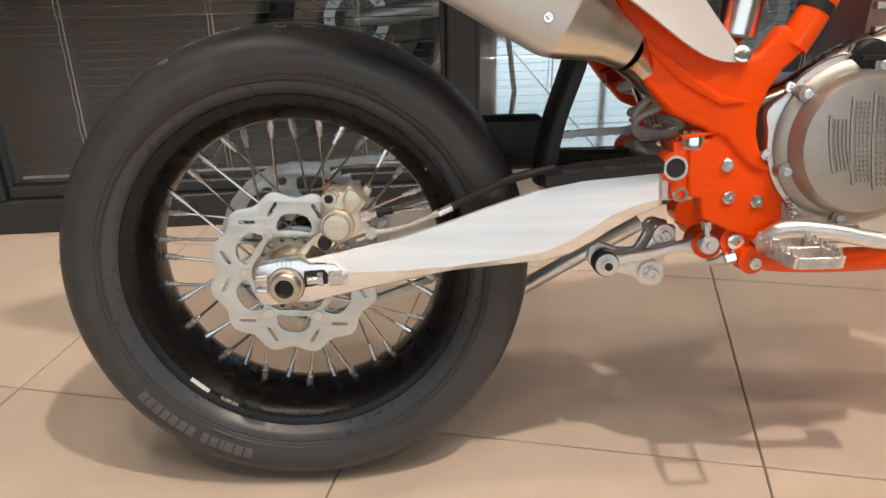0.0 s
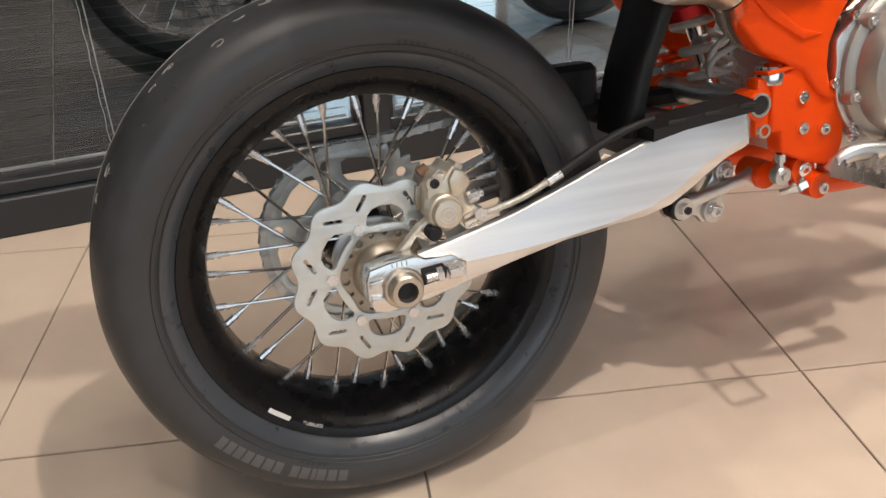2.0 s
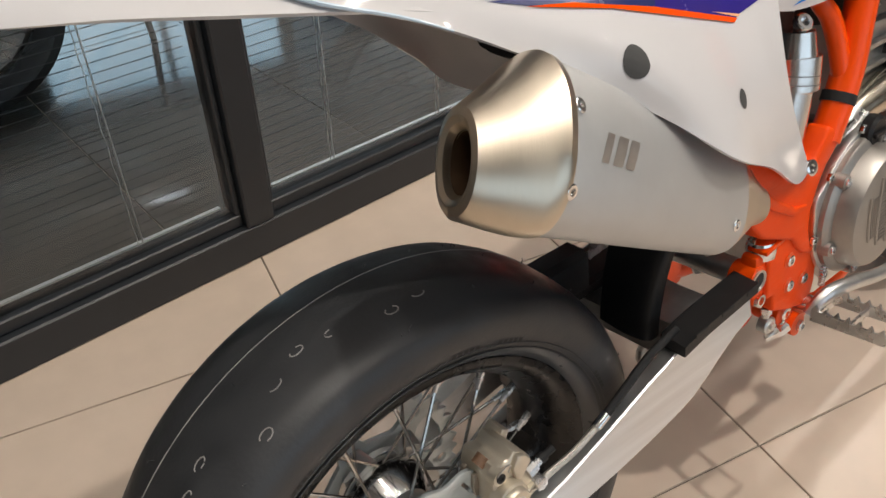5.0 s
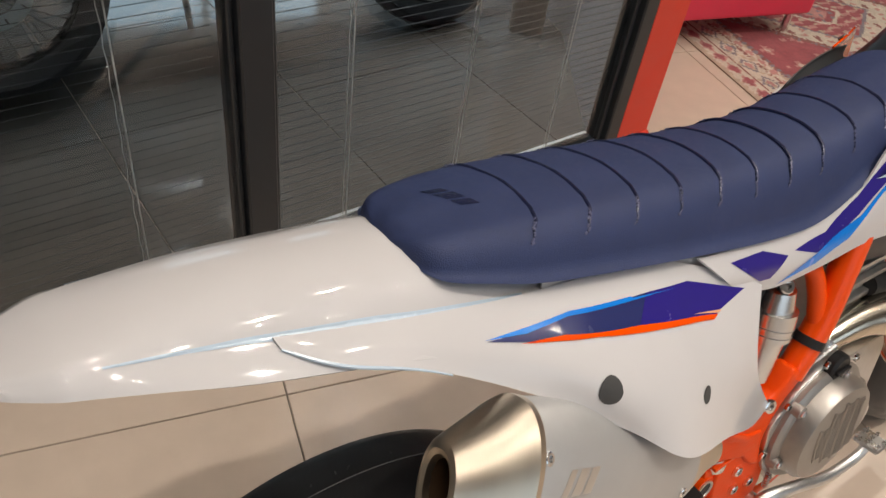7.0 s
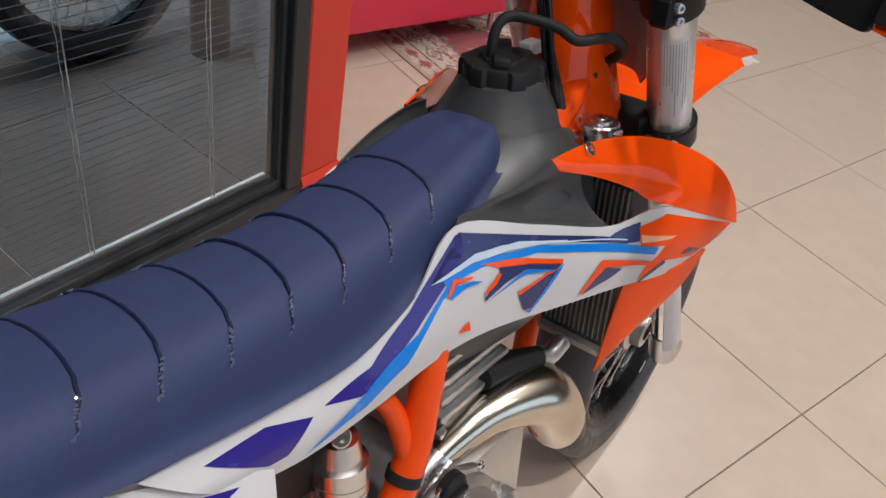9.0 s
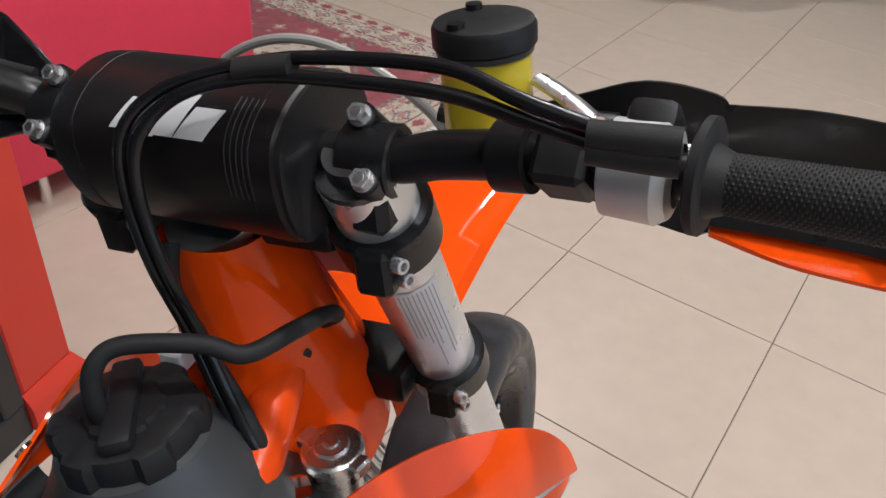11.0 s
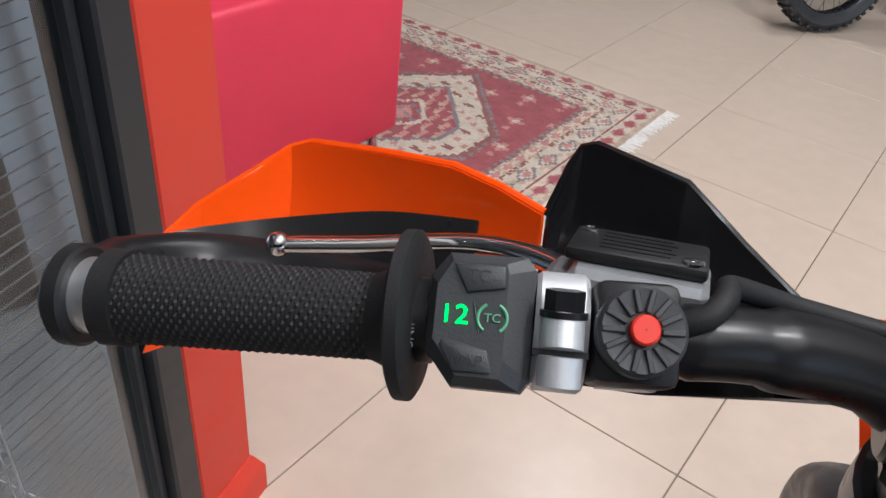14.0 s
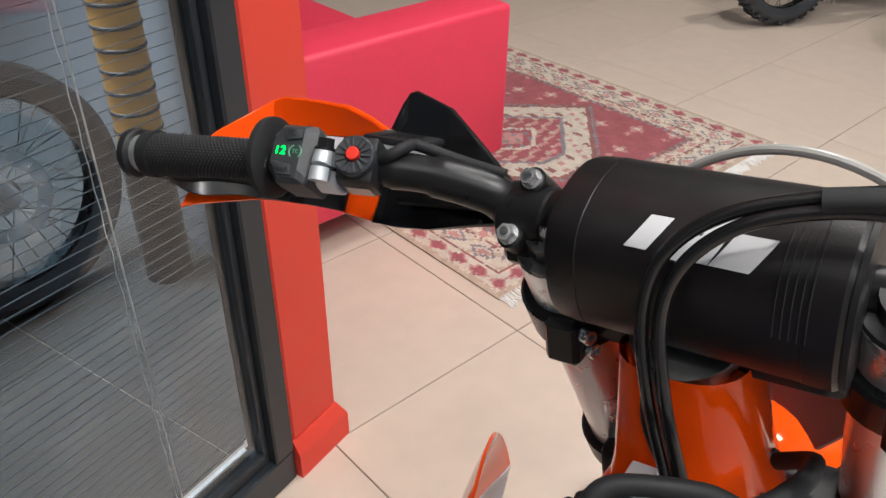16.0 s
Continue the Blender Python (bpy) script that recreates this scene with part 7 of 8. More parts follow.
def build_handlebar():
    pts = [mid(f, -l, u) for f, l, u in HALF_RIGHT[::-1]][:-1] + [mid(f, l, u) for f, l, u in HALF_LEFT]
    cv = curve(pts, 10)
    L = len(cv)
    rad = [0.0111 if abs(k / (L - 1) - 0.5) > 0.26 else (0.0143 if abs(k / (L - 1) - 0.5) < 0.2 else 0.0128) for k in range(L)]
    hb = part("handlebar", btube(cv, rad, 24), M_BLACKG, bike, "black tapered handlebar")
    for s in (-1, 1):
        c = bar_at(0.1245 if s > 0 else -0.1135)
        cl = part("bar_clamp", btube([c - HL * 0.017, c - HL * 0.0155, c + HL * 0.0155, c + HL * 0.017], [0.021, 0.0225, 0.0225, 0.021], 28), M_BLACKG, bike, "black handlebar clamp")
        part("clamp_base", moved(bbox(-0.022, 0.025, -0.014, 0.014, -0.030 if s > 0 else -0.044, -0.012, 0.006), Matrix.Translation(c) @ Matrix((HF, HL, HU)).transposed().to_4x4()), M_BLACKG, cl)
        for sg in (-1, 1):
            base = c + (HT if s > 0 else HTR) * (0.0195 * sg) - HN * 0.004
            part("clamp_ear", btube([base - HN * 0.015, base + HN * 0.022], 0.0092, 16), M_BLACKG, cl)
            part("clamp_washer", btube([base + HN * 0.022, base + HN * 0.0245], 0.0072, 18), M_BOLT, cl)
            part("clamp_bolt", bbolt(base + HN * 0.0245, HN, 0.0060, 0.006, False), M_BOLT, cl, "chrome bolt")
            part("bolt_dimple", btube([base + HN * 0.0305, base + HN * 0.0312], 0.0032, 12), M_STEEL, cl)
    sec = [(-0.036, -0.050), (-0.056, -0.030), (-0.062, 0.0), (-0.058, 0.023), (-0.044, 0.037), (-0.020, 0.047), (0.012, 0.050), (0.043, 0.040), (0.063, 0.020), (0.066, 0.0), (0.052, -0.026), (0.015, -0.038)]
    sec = [(float(v.x) * 0.85, float(v.z) * 0.94) for v in curve([(a, 0, c) for a, c in sec], 3, True)]
    rows = []
    for l, w in ((-0.078, 0.90), (-0.078, 0.97), (-0.075, 1.0), (-0.060, 1.0), (-0.0595, 0.992), (0.067, 0.992), (0.0675, 1.0), (0.084, 0.98), (0.088, 0.95), (0.088, 0.88)):
        rows.append([mid(f * w, l, u * w) for f, u in sec])
    pad = part("bar_pad", bloft(rows, True, True), M_PAD, bike, "black bar pad with a plain silver mark", angle=22)
    part("pad_end", bloft([[mid(f * 0.985, l, u * 0.985) for f, u in sec] for l in (-0.0815, -0.0782)], True, True), M_BLACKP, pad, "black end plate")
    # Thin black lines laid on for the shade in the pad's grooves.
    for k in range(5):
        part("pad_groove", btube([mid(f, -0.045 - 0.004 * k, u) for f, u in sec[5:15]], 0.0005, 5), M_DEEPBLACK, pad)
    for l0, dl, u0, u1 in ((0.038, -0.013, 0.024, 0.038), (0.020, -0.015, 0.022, 0.034), (0.004, -0.013, 0.023, 0.041), (-0.0095, -0.021, 0.023, 0.037)):
        row = []
        for t in np.linspace(0, 1, 7):
            u = u0 + (u1 - u0) * float(t)
            cand = [(f, z) for f, z in sec if f < 0 and z > -0.02]
            cand.sort(key=lambda q: q[1])
            f = float(np.interp(u, [q[1] for q in cand], [q[0] for q in cand])) - 0.0008
            sh = -0.010 * float(t)
            row.append([mid(f, l0 + sh, u), mid(f, l0 + dl + sh, u)])
        part("silver_mark", bloft(row), M_GREYLOGO, pad, "plain silver mark")
    for l in (-0.05, 0.05):
        part("pad_strap", moved(bbox(-0.012, 0.012, -0.012, 0.012, -0.006, 0.004, 0.002), Matrix.Translation(mid(-0.020, l, -0.040))), M_BLACKP, pad)
    # grips
    for s in (-1, 1):
        g0, g1 = (0.2965, 0.402) if s > 0 else (0.302, 0.405)
        t0 = bar_at(s * g0)
        ax = (bar_at(s * g1) - t0).normalized()
        e1 = (BN - ax * BN.dot(ax)).normalized()
        e2 = ax.cross(e1)
        Lg = (bar_at(s * g1) - t0).length
        rows = []
        na, nl = 88, 136
        for i in range(nl + 1):
            z = Lg * i / nl
            ring = []
            for k in range(na):
                a = 2 * math.pi * k / na
                p = abs(((k + i) % 4) - 2) / 2.0
                q = abs(((k - i) % 4) - 2) / 2.0
                r = 0.0141 + 0.0018 * i / nl + 0.00045 * min(p, q) * 2
                if i > nl - 4 or i < 3:
                    r = 0.0149 + 0.0018 * i / nl
                ring.append(t0 + ax * z + (e1 * math.cos(a) + e2 * math.sin(a)) * r)
            rows.append(ring)
        g = part("grip", bloft(rows, True, True), M_RUBBER, hb, "black diamond-pattern rubber grip", angle=25)
        part("grip_collar", btube([t0 + ax * (Lg - 0.006), t0 + ax * (Lg + 0.003)], 0.0178, 32), M_RUBBER, hb)
        part("bar_end_ring", btube([t0 + ax * (Lg + 0.003), t0 + ax * (Lg + 0.012)], 0.0142, 32), M_BRUSHED, hb, "silver bar end ring")
        part("bar_end_cap", btube([t0 + ax * (Lg + 0.0118), t0 + ax * (Lg + 0.0130), t0 + ax * (Lg + 0.0185), t0 + ax * (Lg + 0.0215)], [0.0175, 0.0190, 0.0190, 0.0160], 32), M_BLACKP, hb, "black bar end cap")
        part("bar_end_bolt", bbolt(t0 + ax * (Lg + 0.0215), ax, 0.0135, 0.0025), M_BOLT, hb, "bright bar end bolt")
        part("grip_flange", btube([t0 + BU * 0.002 - ax * 0.004, t0 + BU * 0.002 - ax * 0.0025, t0 + BU * 0.002 + ax * 0.0015, t0 + BU * 0.002 + ax * 0.0028], [0.0265, 0.0290, 0.0290, 0.0265], 40), M_RUBBER, hb, "black grip flange")
        part("grip_neck", btube([t0 + ax * 0.0005, t0 + ax * 0.012], [0.0195, 0.0148], 32), M_RUBBER, hb)
    return hb


M_PAD = mat("black_foam_pad", (0.012, 0.0105, 0.011), 0.34, vary=0.15, scale=60, bump=0.03, bscale=500, spec=0.3)
handlebar = build_handlebar()


def build_map_switch():
    m = bar_frame(0.272) @ Matrix.Translation((0.0, 0.0, 0)) @ Matrix.Diagonal((0.87, 0.83, 0.90, 1))

    def slab(outline, n0, n1, bev=0.0):
        bm = bmesh.new()
        plate(bm, outline, n0, n1, bev)
        bmesh.ops.transform(bm, matrix=Matrix(((1, 0, 0, 0), (0, 0, 1, 0), (0, 1, 0, 0), (0, 0, 0, 1))), verts=bm.verts[:])
        return bm

    big = [(-0.0195, -0.013), (-0.0195, 0.016), (-0.013, 0.0255), (0.016, 0.0255), (0.0195, 0.021), (0.0195, -0.022), (0.0165, -0.0265), (-0.009, -0.0265)]
    rows = []
    for n, k in ((-0.016, 0.96), (0.010, 1.0), (0.018, 0.98)):
        rows.append([(x * k, y * k, n) for x, y in big])
    rows.append([(-0.016, -0.009, 0.0225), (-0.016, 0.012, 0.0225), (-0.011, 0.021, 0.0225), (0.0085, 0.021, 0.0225), (0.0095, 0.017, 0.0235), (0.0095, -0.015, 0.0235), (0.0085, -0.022, 0.0225), (-0.007, -0.022, 0.0225)])
    sw = part("map_switch", bloft(rows, True, True), M_GREYP, bike, "dark grey map switch with green lit numbers", m=m, angle=12)
    part("tc_button", slab([(-0.0105, 0.020), (0.008, 0.020), (0.009, 0.0115), (-0.005, 0.009)], 0.0222, 0.0245, 0.001), M_GREYP, sw)
    part("map_button", slab([(-0.008, -0.0205), (0.006, -0.0205), (0.004, -0.012), (-0.012, -0.0085), (-0.0135, -0.011)], 0.0222, 0.0245, 0.001), M_GREYP, sw)
    letters("lit_number", "1", 0.0098, M_GREEN, Matrix.Translation((-0.0118, 0.0003, 0.0231)), sw, 0.0003, "green lit digit")
    letters("lit_number", "2", 0.0104, M_GREEN, Matrix.Translation((-0.0062, 0.0003, 0.0232)), sw, 0.0003, "green lit digit")
    letters("button_text", "TC", 0.0065, M_BUTTONTXT, Matrix.Translation((-0.001, 0.0155, 0.0246)), sw, 0.0003)
    letters("button_text", "MAP", 0.0058, M_BUTTONTXT, Matrix.Translation((-0.003, -0.0165, 0.0246)), sw, 0.0003)
    letters("icon_text", "TC", 0.0046, M_DIMGREEN, Matrix.Translation((0.0048, 0.0, 0.0236)), sw, 0.0003)
    for s in (-1, 1):
        part("icon_arc", btube([(0.0048 + s * 0.0055 * math.cos(a) * 0.95, 0.0055 * math.sin(a), 0.0236) for a in (radians(v) for v in range(-55, 66, 12))], 0.0006, 5), M_DIMGREEN, sw)
    part("divider", btube([(-0.0022, 0.0055, 0.0234), (0.0002, -0.0055, 0.0234)], 0.0003, 4), M_MARK, sw)
    m2 = bar_frame(0.293)
    ring = part("switch_ring", moved(blathe([(-0.005, 0.0145), (0.005, 0.0145), (0.005, 0.0116)], 28, axis="x"), Matrix.Identity(4)), M_BLACKG, bike, "black clamp ring", m=m2)
    letters("torque_text", "5Nm", 0.0045, M_MARK, Matrix.Translation((0, -0.006, 0.0140)) @ Matrix.Rotation(radians(90), 4, "Z") @ Matrix.Rotation(radians(0), 4, "X"), ring, 0.0002)
    # silver lever clamp
    m3 = bar_frame(0.248)
    cl = part("lever_clamp", blathe([(-0.0085, 0.0145), (-0.0085, 0.0185), (-0.007, 0.0198), (0.007, 0.0198), (0.0085, 0.0185), (0.0085, 0.0145)], 32, axis="x"), M_MASTER, bike, "silver lever clamp", m=m3)
    part("clamp_boss", btube([(0.0, 0.003, 0.021), (0.0, -0.0075, 0.0215)], 0.0068, 18), M_MASTER, cl)
    part("clamp_boss", btube([(0.0, -0.0095, 0.0215), (0.0, -0.0185, 0.0205)], 0.0068, 18), M_MASTER, cl)
    # Black strip put in for the shade between the two bosses.
    part("clamp_gap", bbox(-0.0086, 0.0086, -0.0095, -0.0075, 0.010, 0.0202), M_DEEPBLACK, cl)
    part("clamp_screw", bbolt((0.0, 0.003, 0.021), (0, 1, 0.25), 0.0062, 0.008, False), M_BLACKG, cl, "black hexagon bolt")
    part("screw_washer", btube([(0.0, 0.0025, 0.0209), (0.0, 0.0045, 0.0213)], 0.0075, 18), M_BLACKG, cl)
    # clutch master cylinder
    mm = Matrix((-BL, BF, BU)).transposed().to_4x4()
    mm.translation = Vector((1.042, 0.2165, 1.179))
    mm = mm @ Matrix.Rotation(radians(-15), 4, "X")
    mc = part("clutch_master", bbox(-0.023, 0.0275, -0.024, 0.014, -0.034, -0.0055, 0.003), M_GREYCAST, bike, "silver clutch master cylinder with a black lid", m=mm)
    part("cylinder_neck", bbox(-0.034, -0.0065, -0.012, 0.012, -0.034, -0.012, 0.004), M_GREYCAST, mc)
    lid = part("lid", bbox(-0.026, 0.026, -0.0155, 0.0165, -0.0056, 0.0, 0.002, seg=2), M_BLACKP, mc, "black reservoir lid")
    for x, y in ((-0.0205, 0.0115), (0.0205, -0.0105)):
        part("lid_screw", bbolt((x, y, 0.0), (0, 0, 1), 0.0040, 0.0010), M_CHROME, lid)
    for k in range(5):
        part("raised_line", bbox(-0.014, 0.012 + 0.002 * (k % 2), -0.0095 + k * 0.0048, -0.0075 + k * 0.0048, -0.0002, 0.0004), M_BLACKP, lid)
    # kill switch
    m4 = bar_frame(0.228) @ Matrix.Translation((0.001, 0, 0.002)) @ Matrix.Diagonal((0.86, 0.88, 0.9, 1))
    ks = part("kill_switch", bbox(-0.0155, 0.0155, -0.0185, 0.0185, -0.013, 0.020, 0.004, seg=2), M_BLACKP, bike, "black kill switch with a red button", m=m4)
    part("dial", blathe([(0.0195, 0.0160), (0.026, 0.0158), (0.0275, 0.0145), (0.0265, 0.006), (0.0265, 0.0005)], 40, axis="z"), M_GREYP, ks)
    for k in range(14):
        a = 2 * math.pi * k / 14
        part("dial_fin", bbox(0.0062, 0.0145, -0.0011, 0.0011, 0.0262, 0.0285, 0.0004), M_GREYP, ks, m=Matrix.Rotation(a, 4, "Z"))
    part("red_button", blathe([(0.026, 0.0052), (0.0305, 0.0052), (0.0312, 0.0045), (0.0312, 0.0003)], 24, axis="z"), M_REDBTN, ks, "red push button")
    part("switch_band", bbox(-0.0100, 0.0100, -0.0192, -0.0183, -0.010, 0.006), M_SPRING, ks)
    part("switch_cable", btube(curve([m4 @ Vector((0.014, 0.004, 0.010)), m4 @ Vector((0.026, 0.008, 0.014)), m4 @ Vector((0.034, 0.016, 0.010)), m4 @ Vector((0.040, 0.022, 0.0)), m4 @ Vector((0.07, 0.018, -0.012)), m4 @ Vector((0.11, 0.010, -0.014))], 5), 0.0042, 12), M_RUBBER, bike, "black switch cable")


M_GREYCAST = mat("grey_lacquered_casting", (0.26, 0.27, 0.285), 0.42, 0.4, vary=0.08, scale=80, bump=0.03, bscale=600)
M_BUTTONTXT = mat("embossed_dark_text", (0.012, 0.012, 0.013), 0.35, vary=0.05, bump=0)
M_DIMGREEN = mat("pale_green_icon", (0.13, 0.42, 0.24), 0.5, vary=0.05, bump=0)
build_map_switch()


def build_levers():
    for s, lab in ((1, "silver clutch lever"), (-1, "silver brake lever")):
        P = [bar(0.022, s * 0.250, 0.008), bar(0.040, s * 0.277, 0.004), bar(0.046, s * 0.31, 0.0), bar(0.032, s * 0.355, -0.002), bar(0.020, s * 0.390, -0.002)]
        lv = part("lever", btube(curve(P, 6), [0.0055, 0.0058, 0.005, 0.0048, 0.0045], 12, flat=0.8), M_CHROME, bike, lab)
        bm = bmesh.new()
        bmesh.ops.create_uvsphere(bm, u_segments=18, v_segments=12, radius=0.0058)
        part("lever_ball", moved(bm, Matrix.Translation(P[-1])), M_CHROME, lv, "round lever end")
        part("lever_perch", btube([bar(0.010, s * 0.247, 0.002), bar(0.026, s * 0.251, 0.008)], 0.011, 16), M_BLACKG, lv)
        part("lever_screw", bbolt(bar(0.028, s * 0.25, 0.016), BU, 0.0055, 0.005), M_BLACKG, lv)


build_levers()


def build_right_guard():
    ls = (-0.445, -0.432, -0.40, -0.357, -0.312)
    out = ((0.040, 0.058, 0.066, 0.070, 0.071), (0.046, 0.062, 0.066, 0.068, 0.068), (0.040, 0.050, 0.052, 0.052, 0.052), (0.028, 0.030, 0.030, 0.031, 0.040))
    ups = ((0.012, 0.016, 0.020, 0.022, 0.020), (-0.020, -0.020, -0.018, -0.015, -0.012), (-0.058, -0.060, -0.057, -0.054, -0.052), (-0.064, -0.068, -0.066, -0.061, -0.053))
    rows = [[bar(f, l, u) for f, l, u in zip(fs, ls, us)] for fs, us in zip(out, ups)]
    sh = part("handguard", thick(bloft(resample(rows, 4, 4)), 0.003), M_ORANGEP, bike, "orange and black plastic handguard", angle=50)
    rows = [[bar(f - 0.007, l * 0.995, u + 0.004) for f, l, u in zip(fs, ls, us)] for fs, us in zip(out[:3], ups[:3])]
    part("inner_shell", thick(bloft(resample(rows, 4, 4)), 0.002), M_BLACKG, sh, "black inner shell", angle=50)
    ls = (-0.312, -0.302, -0.262, -0.22, -0.165)
    rows = [[bar(f, l, u) for f, l, u in zip(fs, ls, us)] for fs, us in (((0.064, 0.064, 0.064, 0.064, 0.064), (0.022, 0.030, 0.034, 0.020, 0.000)), ((0.060, 0.062, 0.062, 0.062, 0.062), (-0.015, -0.012, -0.010, -0.012, -0.014)), ((0.046, 0.053, 0.055, 0.055, 0.055), (-0.054, -0.061, -0.053, -0.042, -0.028)))]
    part("black_section", thick(bloft(resample(rows, 4, 4)), 0.003), M_BLACKG, sh, "black inner section", angle=50)
    # canted plate from the bar end to the guard
    a, b = bar(-0.074, -0.427, 0.041), bar(0.032, -0.443, -0.062)
    w = (b - a).normalized().cross(Vector((0.45, 0.05, -0.32)).normalized()).normalized()
    n = (b - a).normalized().cross(w)
    rows = []
    for q, h in ((0.0, 0.013), (0.08, 0.018), (0.35, 0.018), (0.85, 0.010), (1.0, 0.006)):
        c = a.lerp(b, q)
        rows.append([c - w * h - n * 0.0022, c + w * h - n * 0.0022, c + w * h + n * 0.0022, c - w * h + n * 0.0022])
    part("guard_bracket", bloft(rows, True, True), M_SPRING, sh, "grey flat guard bracket", angle=30)
    part("guard_stay", btube([bar(0.055, -0.135, 0.002), bar(0.055, -0.18, -0.003), bar(0.057, -0.25, -0.012)], 0.007, 10), M_BLACKG, sh)


build_right_guard()


def shell(top, low, bulge):
    """A folded shell between an upper and a lower edge: straight facets along its length, a gentle belly across."""
    rows = []
    for f in (0.0, 0.2, 0.4, 0.6, 0.8, 1.0):
        rows.append([Vector(a).lerp(Vector(b), f) + Vector((bulge * 4 * f * (1 - f), 0, 0)) for a, b in zip(top, low)])
    return thick(bloft(rows), 0.003)


def build_handguards():
    """The left guard: an orange outer shield, a black inner one, a raised bead along both upper edges."""
    top = [(1.020, 0.446, 1.150), (1.048, 0.439, 1.159), (1.095, 0.410, 1.174), (1.098, 0.398, 1.177), (1.095, 0.350, 1.1775), (1.093, 0.315, 1.176), (1.089, 0.290, 1.170), (1.085, 0.268, 1.162)]
    low = [(0.985, 0.436, 1.112), (1.000, 0.428, 1.110), (1.036, 0.402, 1.102), (1.043, 0.390, 1.101), (1.053, 0.350, 1.098), (1.055, 0.318, 1.097), (1.053, 0.292, 1.096), (1.050, 0.272, 1.096)]
    sh = part("handguard", shell(top, low, 0.008), M_ORANGEP, bike, "orange and black plastic handguard", angle=14)
    part("edge_bead", btube(top, 0.0024, 8), M_ORANGEP, sh)
    edge = [(1.086, 0.2675, 1.160), (1.100, 0.260, 1.180), (1.105, 0.2555, 1.1875), (1.105, 0.249, 1.1895), (1.092, 0.207, 1.182), (1.088, 0.180, 1.157), (1.078, 0.150, 1.135), (1.062, 0.120, 1.125)]
    foot = [(1.050, 0.2715, 1.095), (1.052, 0.265, 1.094), (1.052, 0.258, 1.094), (1.050, 0.245, 1.095), (1.048, 0.210, 1.100), (1.048, 0.185, 1.106), (1.048, 0.160, 1.112), (1.048, 0.130, 1.118)]
    part("black_section", shell(edge, foot, 0.006), M_BLACKSHIELD, sh, "glossy black inner section", angle=14)
    part("edge_bead", btube(edge, 0.0022, 8), M_BLACKSHIELD, sh)
    # black moulded bracket from the bar end along the lower half of the shield
    up = [(0.965, 0.420, 1.176), (0.985, 0.438, 1.166), (1.022, 0.441, 1.156), (1.050, 0.418, 1.151), (1.068, 0.385, 1.151), (1.080, 0.345, 1.153), (1.084, 0.300, 1.153)]
    lo = [(0.962, 0.414, 1.160), (0.978, 0.428, 1.142), (0.995, 0.424, 1.122), (1.020, 0.402, 1.114), (1.034, 0.374, 1.108), (1.042, 0.334, 1.105), (1.044, 0.295, 1.104)]
    part("inner_shell", thick(bloft(resample([[Vector(p) for p in r] for r in (up, lo)], 4, 4)), 0.003), M_BLACKG, sh, "black inner shell", angle=50)
    arm = [tuple(bar_at(0.410) - BN * 0.016), (0.970, 0.424, 1.164), (0.990, 0.436, 1.154), (1.026, 0.424, 1.138), (1.046, 0.38, 1.13), (1.048, 0.33, 1.128)]
    part("guard_bracket", btube(curve(arm, 5), [0.009, 0.011, 0.014, 0.014, 0.012, 0.010], 12, flat=1.3), M_BLACKG, sh, "black guard bracket")
    part("guard_stay", btube([(1.055, 0.125, 1.130), (1.055, 0.17, 1.128), (1.055, 0.24, 1.122)], 0.007, 10), M_BLACKG, sh)


M_BLACKSHIELD = mat("glossy_black_plastic", (0.010, 0.010, 0.011), 0.18, vary=0.1, bump=0.003, bscale=200, spec=0.4)
build_handguards()


M_CABLE = mat("glossy_black_cable", (0.010, 0.010, 0.011), 0.22, vary=0.1, bump=0.004, bscale=300, spec=0.45)


